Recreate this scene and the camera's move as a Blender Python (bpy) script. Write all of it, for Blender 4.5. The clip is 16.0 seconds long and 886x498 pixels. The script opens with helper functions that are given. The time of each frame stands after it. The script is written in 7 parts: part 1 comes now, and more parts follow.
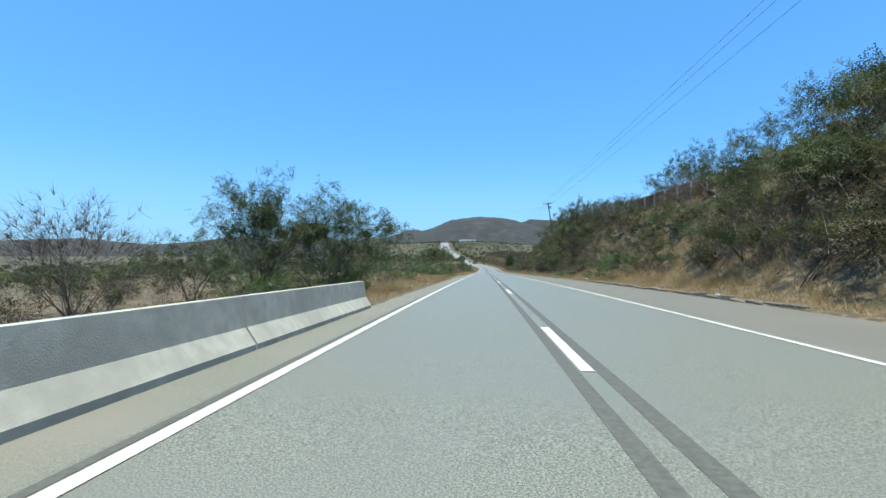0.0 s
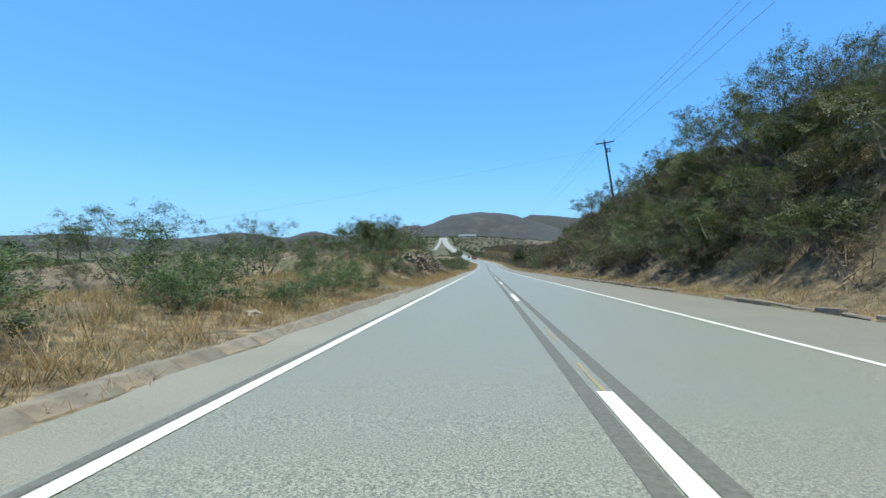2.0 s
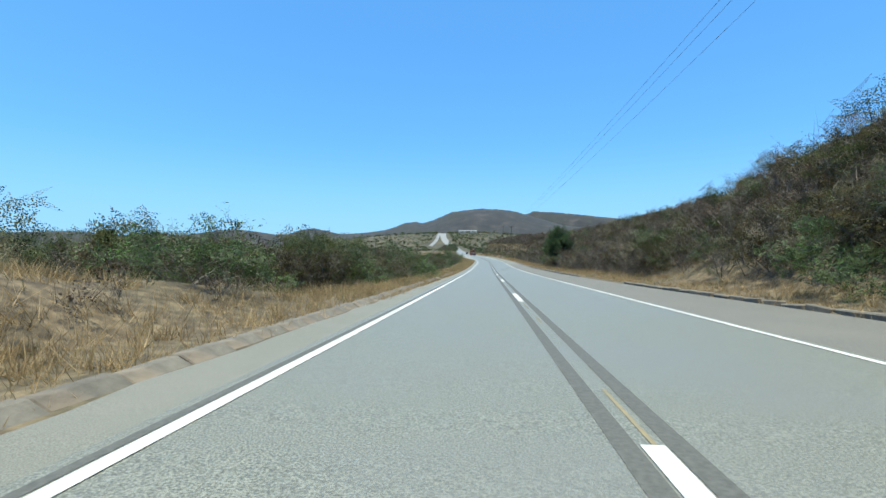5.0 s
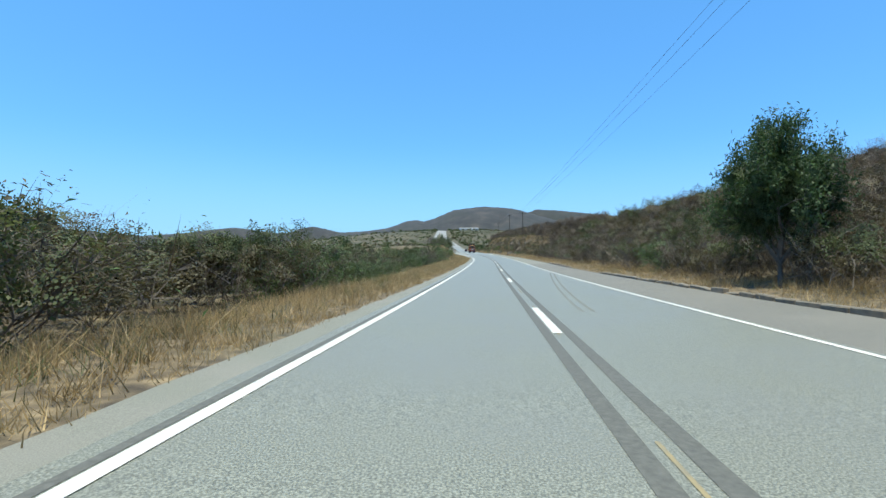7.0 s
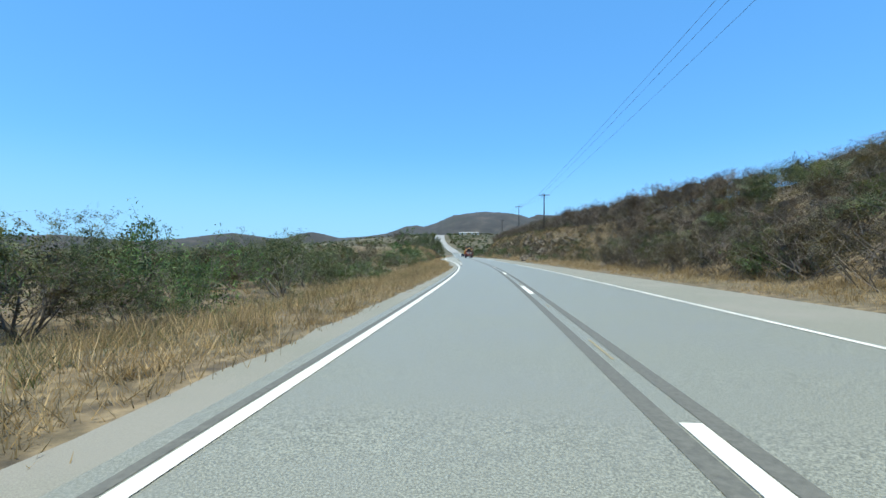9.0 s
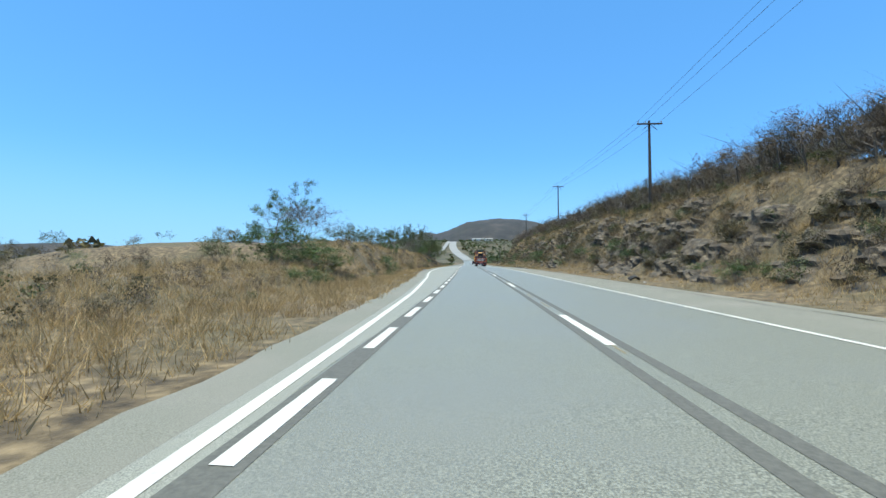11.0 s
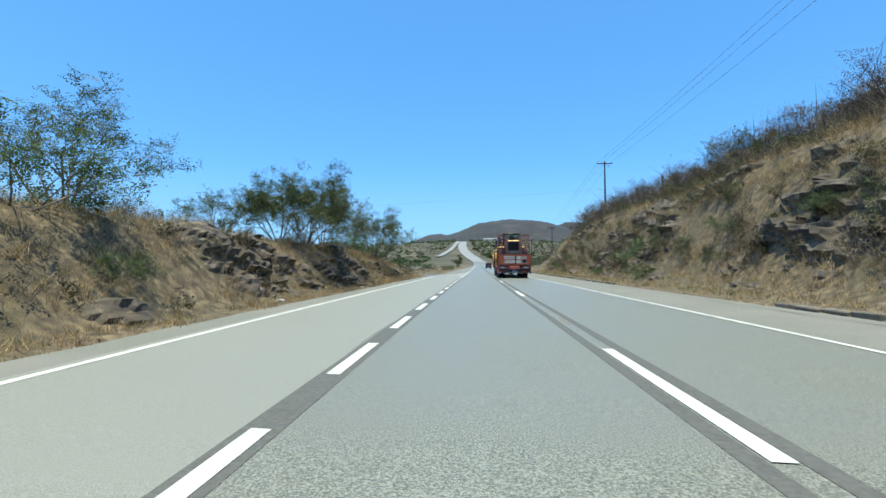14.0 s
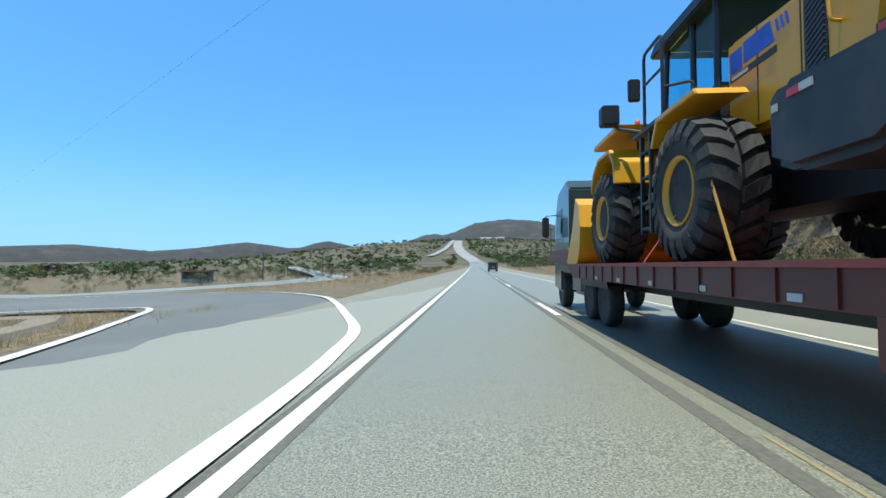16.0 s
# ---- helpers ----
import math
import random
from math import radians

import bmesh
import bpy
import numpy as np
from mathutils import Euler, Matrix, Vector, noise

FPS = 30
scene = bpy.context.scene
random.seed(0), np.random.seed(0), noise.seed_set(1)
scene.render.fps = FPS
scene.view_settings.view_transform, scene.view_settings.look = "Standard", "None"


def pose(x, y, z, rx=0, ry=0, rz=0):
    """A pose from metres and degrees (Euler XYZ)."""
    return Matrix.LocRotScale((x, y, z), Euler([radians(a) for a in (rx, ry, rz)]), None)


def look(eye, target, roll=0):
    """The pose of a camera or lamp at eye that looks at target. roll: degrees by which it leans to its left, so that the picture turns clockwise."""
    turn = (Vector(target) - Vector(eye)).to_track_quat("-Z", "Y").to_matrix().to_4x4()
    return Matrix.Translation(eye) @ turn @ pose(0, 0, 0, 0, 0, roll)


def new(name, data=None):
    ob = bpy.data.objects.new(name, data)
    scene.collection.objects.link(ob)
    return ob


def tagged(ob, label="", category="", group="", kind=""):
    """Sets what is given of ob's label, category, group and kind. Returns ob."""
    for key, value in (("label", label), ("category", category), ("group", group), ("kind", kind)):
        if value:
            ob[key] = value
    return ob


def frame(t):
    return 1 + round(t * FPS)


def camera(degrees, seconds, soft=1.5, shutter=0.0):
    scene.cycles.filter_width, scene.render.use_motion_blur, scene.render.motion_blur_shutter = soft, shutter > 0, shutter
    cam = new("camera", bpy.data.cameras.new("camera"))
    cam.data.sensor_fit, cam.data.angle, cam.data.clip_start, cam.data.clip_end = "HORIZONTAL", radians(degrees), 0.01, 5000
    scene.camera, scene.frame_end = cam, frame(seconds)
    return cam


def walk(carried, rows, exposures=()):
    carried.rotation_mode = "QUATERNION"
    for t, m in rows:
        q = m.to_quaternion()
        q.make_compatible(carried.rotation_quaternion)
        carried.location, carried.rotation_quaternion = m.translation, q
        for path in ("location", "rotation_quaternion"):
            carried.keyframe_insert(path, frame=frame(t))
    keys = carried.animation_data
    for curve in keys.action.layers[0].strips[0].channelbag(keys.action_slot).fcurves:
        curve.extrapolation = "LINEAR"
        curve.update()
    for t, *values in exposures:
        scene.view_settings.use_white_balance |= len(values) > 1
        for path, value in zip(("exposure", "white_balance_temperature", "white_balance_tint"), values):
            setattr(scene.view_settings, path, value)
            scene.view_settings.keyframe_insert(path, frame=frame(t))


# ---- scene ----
# ------------------------------------------------------------------ road line
# The road runs towards +y; bend(y) is the sideways place of its centre line, rise(y) its height.
LENS = 87.4
EYE = 1.27
Y_TAB = np.arange(-400.0, 5001.0, 1.0)
_turn = np.clip((Y_TAB - 238.0) / 85.0, 0, 1)
_turn = _turn * _turn * (3 - 2 * _turn) * math.tan(radians(3.0))
_turn = _turn + np.interp(Y_TAB, [280, 316, 330, 344, 358, 386, 400, 428, 600, 718, 800, 868, 930, 1050, 1110, 1180, 1300],
                          [0, .0113, .0201, .0244, .0288, .0300, .0297, .0236, .0276, .0396, .0626, .0926, .1226, .1026, .0776, .0476, .0376])
BEND_TAB = -np.cumsum(_turn)
_slope = np.interp(Y_TAB, [-400, 0, 26, 53, 80, 107, 176, 204, 232, 246, 316, 344, 372, 401, 428, 560, 680, 718, 800, 868, 988, 1108, 1220, 1250, 1300, 1500, 1700, 3000],
                   [-.006, -.006, -.012, -.015, -.0175, -.017, -.013, -.005, .004, .009, .0135, .018, .015, .008, .009, .0155, .026, .033, .052, .066, .098, .118, .125, .11, .05, .03, 0, 0])
RISE_TAB = np.cumsum(_slope)
RISE_TAB -= np.interp(0, Y_TAB, RISE_TAB)


def bend(y):
    return float(np.interp(y, Y_TAB, BEND_TAB))


def rise(y):
    return float(np.interp(y, Y_TAB, RISE_TAB))


def P(y, lat, h=0.0):
    """A place by the way along the road, the metres to the right of its centre line and the height over it."""
    return Vector((bend(y) + lat, y, rise(y) + h))


# ------------------------------------------------------------------ camera and drive
cam = camera(LENS, 16.0, soft=1.5)
# seconds, metres along, metres right of the centre line, yaw to the left, pitch up, roll
DRIVE = [
    (0.0, 0.0, -1.25, 5.08, 1.64, 0.0),
    (0.5, 13.1, -1.24, 5.08, 1.45, 0.0),
    (1.0, 26.3, -1.23, 5.08, 1.33, 0.0),
    (1.5, 39.5, -1.22, 5.11, 1.26, 0.0),
    (2.0, 52.9, -1.21, 5.15, 1.15, 0.0),
    (2.5, 66.2, -1.20, 5.17, 1.10, 0.0),
    (3.0, 79.6, -1.19, 5.18, 0.98, 0.0),
    (3.5, 93.2, -1.18, 5.22, 0.93, 0.0),
    (4.0, 106.9, -1.18, 5.25, 0.95, 0.0),
    (4.2, 112.4, -1.18, 5.27, 0.93, 0.0),
    (5.3, 142.6, -1.16, 5.36, 0.83, 0.0),
    (6.5, 175.9, -1.15, 5.56, 0.69, 0.0),
    (7.0, 189.7, -1.19, 5.58, 0.71, 0.0),
    (7.5, 203.6, -1.23, 5.60, 0.66, 0.0),
    (8.0, 217.7, -1.29, 5.61, 0.76, 0.0),
    (8.5, 231.8, -1.39, 5.65, 1.10, 0.0),
    (9.0, 246.0, -1.54, 5.66, 1.41, 0.0),
    (10.2, 279.8, -1.90, 6.62, 2.01, 0.0),
    (11.3, 310.8, -2.02, 7.51, 2.39, 0.0),
    (11.5, 316.4, -1.97, 7.59, 2.41, 0.0),
    (12.0, 330.4, -1.83, 8.01, 2.57, 0.0),
    (12.5, 344.4, -1.78, 8.20, 2.59, 0.0),
    (13.0, 358.4, -1.78, 8.48, 2.61, 0.0),
    (13.5, 372.4, -1.84, 8.67, 2.62, 0.0),
    (14.0, 386.4, -1.99, 8.75, 2.57, 0.0),
    (14.5, 400.7, -2.12, 8.70, 2.62, 0.0),
    (15.0, 414.4, -2.14, 8.57, 2.68, 0.0),
    (15.5, 428.1, -2.15, 8.45, 2.70, 0.0),
    (16.0, 441.5, -2.15, 8.32, 2.64, 0.0),
]
walk(cam, [(t, pose(bend(y) + x, y, rise(y) + EYE, 90 + up, roll, yaw)) for t, y, x, yaw, up, roll in DRIVE],
     exposures=[(0.0, 0.995, 6400, -2), (16.0, 0.995, 6400, -2)])

# ------------------------------------------------------------------ sun and sky
SUN_UP, SUN_AZ = radians(81), radians(-168)      # azimuth from +y towards +x
world = bpy.data.worlds.new("sky")
scene.world = world
world.use_nodes = True
_n = world.node_tree.nodes
_sky = _n.new("ShaderNodeTexSky")
_sky.sky_type = "NISHITA"
_sky.sun_disc = False
_sky.sun_elevation, _sky.sun_rotation = SUN_UP, SUN_AZ
_sky.altitude, _sky.air_density, _sky.dust_density, _sky.ozone_density = 600, 1.0, 0.20, 4.0
# the haze band at the horizon is thin: directions are lifted a little before the sky is read
_dir = _n.new("ShaderNodeTexCoord")
_lift = _n.new("ShaderNodeVectorMath")
_lift.operation = "ADD"
_lift.inputs[1].default_value = (0, 0, .16)
_unit = _n.new("ShaderNodeVectorMath")
_unit.operation = "NORMALIZE"
world.node_tree.links.new(_dir.outputs["Generated"], _lift.inputs[0])
world.node_tree.links.new(_lift.outputs[0], _unit.inputs[0])
world.node_tree.links.new(_unit.outputs[0], _sky.inputs[0])
_hue = _n.new("ShaderNodeHueSaturation")
_hue.inputs["Saturation"].default_value, _hue.inputs["Hue"].default_value = 1.19, .498
world.node_tree.links.new(_sky.outputs[0], _hue.inputs["Color"])
# pale dry haze all round, thinning out with height
_high = _n.new("ShaderNodeSeparateXYZ")
world.node_tree.links.new(_dir.outputs["Generated"], _high.inputs[0])
_thin = _n.new("ShaderNodeMapRange")
_thin.interpolation_type = "SMOOTHSTEP"
for _key, _value in (("From Min", -.02), ("From Max", .24), ("To Min", .80), ("To Max", 0.0)):
    _thin.inputs[_key].default_value = _value
world.node_tree.links.new(_high.outputs["Z"], _thin.inputs["Value"])
_haze = _n.new("ShaderNodeMix")
_haze.data_type = "RGBA"
_haze.inputs["B"].default_value = (1.40, 2.30, 3.15, 1)
world.node_tree.links.new(_thin.outputs[0], _haze.inputs["Factor"])
world.node_tree.links.new(_hue.outputs[0], _haze.inputs["A"])
world.node_tree.links.new(_haze.outputs["Result"], _n["Background"].inputs[0])
_n["Background"].inputs[1].default_value = 0.15
sun = new("sun", bpy.data.lights.new("sun", "SUN"))
sun.data.energy, sun.data.angle, sun.data.color = 3.75, radians(0.53), (1.0, 0.93, 0.81)
sun.matrix_world = look(Vector((math.sin(SUN_AZ) * math.cos(SUN_UP), math.cos(SUN_AZ) * math.cos(SUN_UP), math.sin(SUN_UP))) * 100, (0, 0, 0))

# ------------------------------------------------------------------ materials
def tone(c):
    """The palette was mixed under a brighter sky; this brings it to the reflectance of the real surfaces."""
    return tuple(v * ALBEDO for v in c)


ALBEDO = .70


def material(name, stops, scale=1.0, detail=6.0, rough=0.8, metal=0.0, bump=0.0, bump_scale=40.0, per_object=0.0, per_island=0.0,
             stain=None, stain_scale=0.2, stretch=(1, 1, 1), coat=0.0):
    """A surface of noise between the colours of stops, with stains at a second scale and fine relief."""
    m = bpy.data.materials.new(name)
    m.use_nodes = True
    nt = m.node_tree
    N, L = nt.nodes, nt.links
    b = N["Principled BSDF"]
    b.inputs["Roughness"].default_value, b.inputs["Metallic"].default_value = rough, metal
    b.inputs["Coat Weight"].default_value = coat
    co = N.new("ShaderNodeTexCoord")
    mp = N.new("ShaderNodeMapping")
    mp.inputs["Scale"].default_value = stretch
    L.new(co.outputs["Object"], mp.inputs["Vector"])
    tex = N.new("ShaderNodeTexNoise")
    tex.inputs["Scale"].default_value, tex.inputs["Detail"].default_value = scale, detail
    L.new(mp.outputs[0], tex.inputs["Vector"])
    ramp = N.new("ShaderNodeValToRGB")
    els = ramp.color_ramp.elements
    while len(els) < len(stops):
        els.new(0.5)
    for e, (at, c) in zip(els, stops):
        e.position, e.color = at, (*tone(c), 1)
    L.new(tex.outputs["Fac"], ramp.inputs[0])
    out = ramp.outputs[0]
    if stain:
        t2 = N.new("ShaderNodeTexNoise")
        t2.inputs["Scale"].default_value, t2.inputs["Detail"].default_value = stain_scale, 4
        L.new(mp.outputs[0], t2.inputs["Vector"])
        r2 = N.new("ShaderNodeValToRGB")
        r2.color_ramp.elements[0].position, r2.color_ramp.elements[1].position = 0.45, 0.68
        r2.color_ramp.elements[1].color = (.65, .65, .65, 1)
        L.new(t2.outputs["Fac"], r2.inputs[0])
        mix = N.new("ShaderNodeMix")
        mix.data_type = "RGBA"
        L.new(r2.outputs[0], mix.inputs["Factor"])
        L.new(out, mix.inputs["A"])
        mix.inputs["B"].default_value = (*tone(stain), 1)
        out = mix.outputs["Result"]
    if per_object or per_island:
        hsv = N.new("ShaderNodeHueSaturation")
        mr = N.new("ShaderNodeMapRange")
        amount = per_object or per_island
        mr.inputs["To Min"].default_value, mr.inputs["To Max"].default_value = 1 - amount, 1 + amount
        if per_object:
            L.new(N.new("ShaderNodeObjectInfo").outputs["Random"], mr.inputs["Value"])
        else:
            L.new(N.new("ShaderNodeNewGeometry").outputs["Random Per Island"], mr.inputs["Value"])
        L.new(mr.outputs[0], hsv.inputs["Value"])
        L.new(out, hsv.inputs["Color"])
        out = hsv.outputs[0]
    L.new(out, b.inputs["Base Color"])
    if bump:
        t3 = N.new("ShaderNodeTexNoise")
        t3.inputs["Scale"].default_value, t3.inputs["Detail"].default_value = bump_scale, 5
        L.new(co.outputs["Object"], t3.inputs["Vector"])
        bp = N.new("ShaderNodeBump")
        bp.inputs["Strength"].default_value, bp.inputs["Distance"].default_value = bump, 0.02
        L.new(t3.outputs["Fac"], bp.inputs["Height"])
        L.new(bp.outputs[0], b.inputs["Normal"])
    return m


def leafy(name, dark, light, per_object=0.25):
    """Thin leaves: colour differs leaf by leaf, and light comes through."""
    m = material(name, [(0.3, dark), (0.7, light)], scale=0.9, rough=0.6, per_object=per_object)
    nt = m.node_tree
    N, L = nt.nodes, nt.links
    b = N["Principled BSDF"]
    src = b.inputs["Base Color"].links[0].from_socket
    hsv = N.new("ShaderNodeHueSaturation")
    mr = N.new("ShaderNodeMapRange")
    mr.inputs["To Min"].default_value, mr.inputs["To Max"].default_value = 0.6, 1.35
    L.new(N.new("ShaderNodeNewGeometry").outputs["Random Per Island"], mr.inputs["Value"])
    L.new(mr.outputs[0], hsv.inputs["Value"])
    L.new(src, hsv.inputs["Color"])
    L.new(hsv.outputs[0], b.inputs["Base Color"])
    tr = N.new("ShaderNodeBsdfTranslucent")
    L.new(hsv.outputs[0], tr.inputs["Color"])
    mx = N.new("ShaderNodeMixShader")
    mx.inputs[0].default_value = 0.4
    L.new(b.outputs[0], mx.inputs[1])
    L.new(tr.outputs[0], mx.inputs[2])
    L.new(mx.outputs[0], N["Material Output"].inputs["Surface"])
    return m


M_ASPHALT = material("worn_asphalt", [(0.36, (.136, .136, .106)), (0.5, (.242, .242, .188)), (0.64, (.382, .381, .302))], scale=60, detail=5, rough=0.45, bump=0.5, bump_scale=120,
                     stain=(.245, .247, .213), stain_scale=0.35)
M_ASPHALT_PALE = material("pale_dusty_asphalt", [(0.36, (.180, .178, .142)), (0.5, (.296, .293, .236)), (0.64, (.43, .426, .345))], scale=110, detail=3, rough=0.6, bump=0.3, bump_scale=90, stain=(.295, .29, .24), stain_scale=.3)
M_ASPHALT_DARK = material("new_asphalt", [(0.3, (.105, .108, .10)), (0.7, (.165, .167, .155))], scale=50, rough=0.7, bump=0.3, bump_scale=110, stain=(.19, .19, .175), stain_scale=.3)
M_SHOULDER = material("shoulder_asphalt", [(0.36, (.150, .146, .114)), (0.64, (.305, .298, .236))], scale=90, rough=0.8, bump=0.35, bump_scale=90,
                      stain=(.28, .258, .215), stain_scale=0.5)
M_SHOULDER_DARK = material("dark_shoulder_asphalt", [(0.36, (.115, .108, .088)), (0.64, (.265, .248, .204))], scale=90, rough=0.8, bump=0.35, bump_scale=90, stain=(.225, .207, .168), stain_scale=0.4)
M_SKID = material("skid_rubber", [(0.4, (.14, .138, .112)), (0.62, (.27, .265, .21))], scale=30, rough=0.7, bump=.3, bump_scale=110)
M_SEAM = material("black_seam", [(0.3, (.095, .093, .077)), (0.7, (.155, .151, .126))], scale=20, rough=0.75, bump=.2, bump_scale=90)
M_WHITE = material("white_road_paint", [(0.25, (.64, .61, .53)), (0.6, (.82, .79, .70))], scale=14, rough=0.6, bump=.2, bump_scale=90, stain=(.52, .51, .48), stain_scale=1.5)
M_YELLOW = material("old_yellow_paint", [(0.3, (.25, .22, .15)), (0.7, (.36, .28, .13))], scale=8, rough=0.7)
M_CONCRETE = material("concrete", [(0.3, (.50, .50, .455)), (0.7, (.68, .68, .625))], scale=5, rough=0.85, bump=.25, bump_scale=60, stain=(.34, .335, .31), stain_scale=0.9)
M_CURB = material("old_curb", [(0.3, (.135, .118, .088)), (0.7, (.245, .215, .165))], scale=5, rough=0.9, bump=.4, bump_scale=30, per_object=.15, stain=(.3, .22, .14), stain_scale=1.2)
M_EARTH = material("dry_earth", [(0.30, (.050, .037, .021)), (0.5, (.150, .110, .060)), (0.70, (.330, .245, .135))], scale=3.6, detail=12, rough=0.95, bump=1.0, bump_scale=24,
                   stain=(.105, .092, .046), stain_scale=0.33)
M_ROCK = material("grey_layered_rock", [(0.28, (.070, .059, .042)), (0.5, (.215, .182, .130)), (0.72, (.50, .425, .305))], scale=2.4, detail=9, rough=0.9, bump=.9, bump_scale=9,
                  stain=(.15, .115, .07), stain_scale=.6, stretch=(1, 1, 2.5))
# same bedding pattern in darker tones, for most of the cut faces
M_ROCK_DARK = material("dark_layered_rock", [(0.28, (.030, .025, .019)), (0.5, (.098, .080, .058)), (0.72, (.30, .24, .165))], scale=2.4, detail=9, rough=0.9, bump=.9, bump_scale=9,
                       stain=(.12, .085, .05), stain_scale=.6, stretch=(1, 1, 2.5))
M_BOULDER = material("pale_boulder", [(0.28, (.20, .165, .125)), (0.5, (.38, .325, .25)), (0.72, (.55, .48, .38))], scale=3, detail=9, rough=.9, bump=.6, bump_scale=12, stain=(.20, .165, .12), stain_scale=1.4)
M_BRICK = material("red_brick", [(0.3, (.14, .066, .045)), (0.7, (.25, .115, .075))], scale=6, rough=.9, bump=.3, bump_scale=40, per_object=.3)
M_TILE = material("clay_tile", [(0.3, (.22, .095, .055)), (0.7, (.34, .155, .09))], scale=4, rough=.85, bump=.3, bump_scale=20)
M_PLASTER = material("dusty_plaster", [(0.3, (.42, .40, .36)), (0.7, (.58, .55, .50))], scale=1.5, rough=.9, stain=(.35, .31, .26), stain_scale=.6)
M_BARK = material("grey_bark", [(0.3, (.10, .085, .07)), (0.7, (.22, .19, .16))], scale=9, rough=0.9, bump=.5, bump_scale=30)
M_TWIG = material("dry_twigs", [(0.3, (.105, .084, .064)), (0.7, (.235, .192, .150))], scale=4, rough=0.9, per_object=.25)
M_LEAF = leafy("acacia_leaves", (.058, .088, .025), (.155, .205, .068))
M_LEAF_BRIGHT = leafy("fresh_leaves", (.060, .125, .026), (.190, .315, .080))
M_LEAF_DARK = leafy("dark_leaves", (.032, .068, .018), (.10, .17, .05))
M_LEAF_OLIVE = leafy("olive_leaves", (.095, .084, .030), (.215, .180, .066))
M_LEAF_DRY = leafy("withered_leaves", (.11, .062, .032), (.22, .135, .068))


def thicket(name, dark, mid, light, scale=14, leaf=.40):
    """Sprays of small leaves: flecks of differing colour with open gaps between them."""
    m = bpy.data.materials.new(name)
    m.use_nodes = True
    N, L = m.node_tree.nodes, m.node_tree.links
    co = N.new("ShaderNodeTexCoord")
    cells = N.new("ShaderNodeTexVoronoi")
    cells.inputs["Scale"].default_value = scale
    L.new(co.outputs["Object"], cells.inputs["Vector"])
    split = N.new("ShaderNodeSeparateColor")
    L.new(cells.outputs["Color"], split.inputs[0])
    blend = N.new("ShaderNodeMath")
    blend.operation = "MULTIPLY_ADD"
    blend.inputs[1].default_value = .55
    L.new(split.outputs[0], blend.inputs[0])
    half = N.new("ShaderNodeMath")
    half.operation = "MULTIPLY"
    half.inputs[1].default_value = .45
    L.new(N.new("ShaderNodeNewGeometry").outputs["Random Per Island"], half.inputs[0])
    L.new(half.outputs[0], blend.inputs[2])
    ramp = N.new("ShaderNodeValToRGB")
    els = ramp.color_ramp.elements
    els.new(.5)
    for e, at, c in zip(els, (.1, .5, .9), (dark, mid, light)):
        e.position, e.color = at, (*tone(c), 1)
    L.new(blend.outputs[0], ramp.inputs[0])
    b = N["Principled BSDF"]
    b.inputs["Roughness"].default_value = .65
    L.new(ramp.outputs[0], b.inputs["Base Color"])
    tr = N.new("ShaderNodeBsdfTranslucent")
    L.new(ramp.outputs[0], tr.inputs["Color"])
    both = N.new("ShaderNodeMixShader")
    both.inputs[0].default_value = .4
    L.new(b.outputs[0], both.inputs[1])
    L.new(tr.outputs[0], both.inputs[2])
    gap = N.new("ShaderNodeMath")
    gap.operation = "GREATER_THAN"
    gap.inputs[1].default_value = leaf
    L.new(cells.outputs["Distance"], gap.inputs[0])
    lace = N.new("ShaderNodeMixShader")
    L.new(gap.outputs[0], lace.inputs[0])
    L.new(both.outputs[0], lace.inputs[1])
    L.new(N.new("ShaderNodeBsdfTransparent").outputs[0], lace.inputs[2])
    L.new(lace.outputs[0], N["Material Output"].inputs["Surface"])
    return m


M_MASS_GREEN = thicket("green_thicket", (.040, .054, .017), (.100, .122, .040), (.205, .225, .085))
M_MASS_OLIVE = thicket("olive_thicket", (.058, .052, .022), (.125, .106, .050), (.235, .195, .100))
M_MASS_BROWN = thicket("brown_thicket", (.062, .044, .027), (.140, .102, .066), (.260, .195, .130), 16, .36)
M_CROWN_GREEN = thicket("green_crown", (.038, .052, .017), (.090, .116, .038), (.180, .212, .080), 85, .38)
M_CROWN_DARK = thicket("dark_crown", (.026, .044, .013), (.062, .096, .028), (.135, .182, .062), 95, .44)
M_CROWN_OLIVE = thicket("olive_crown", (.058, .052, .024), (.125, .108, .052), (.225, .195, .102), 42, .38)
M_CROWN_BUSH = thicket("bush_crown", (.040, .062, .019), (.095, .138, .043), (.185, .240, .090), 40, .42)
M_BARRIER = material("barrier_concrete", [(0.3, (.50, .485, .41)), (0.7, (.68, .66, .56))], scale=5, rough=0.85, bump=.25, bump_scale=60, stain=(.42, .405, .34), stain_scale=0.9)
M_GRASS = leafy("dry_grass", (.32, .215, .088), (.70, .505, .245), per_object=.1)
M_GRASS_GREEN = leafy("green_grass", (.10, .11, .035), (.22, .22, .075), per_object=.1)
M_POLE = material("dark_pole", [(0.3, (.045, .038, .032)), (0.7, (.09, .075, .06))], scale=8, rough=.8)
M_WIRE = material("wire", [(0.3, (.05, .05, .055)), (0.7, (.08, .08, .085))], scale=3, rough=.5)
# the blue-grey cast paints distance haze over the scrub colour
M_HILL = material("hazed_scrub_hillside", [(0.25, (.026, .030, .034)), (0.55, (.050, .050, .050)), (0.8, (.100, .086, .074))], scale=.011, detail=12, rough=1, bump=0,
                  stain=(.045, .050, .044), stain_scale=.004)
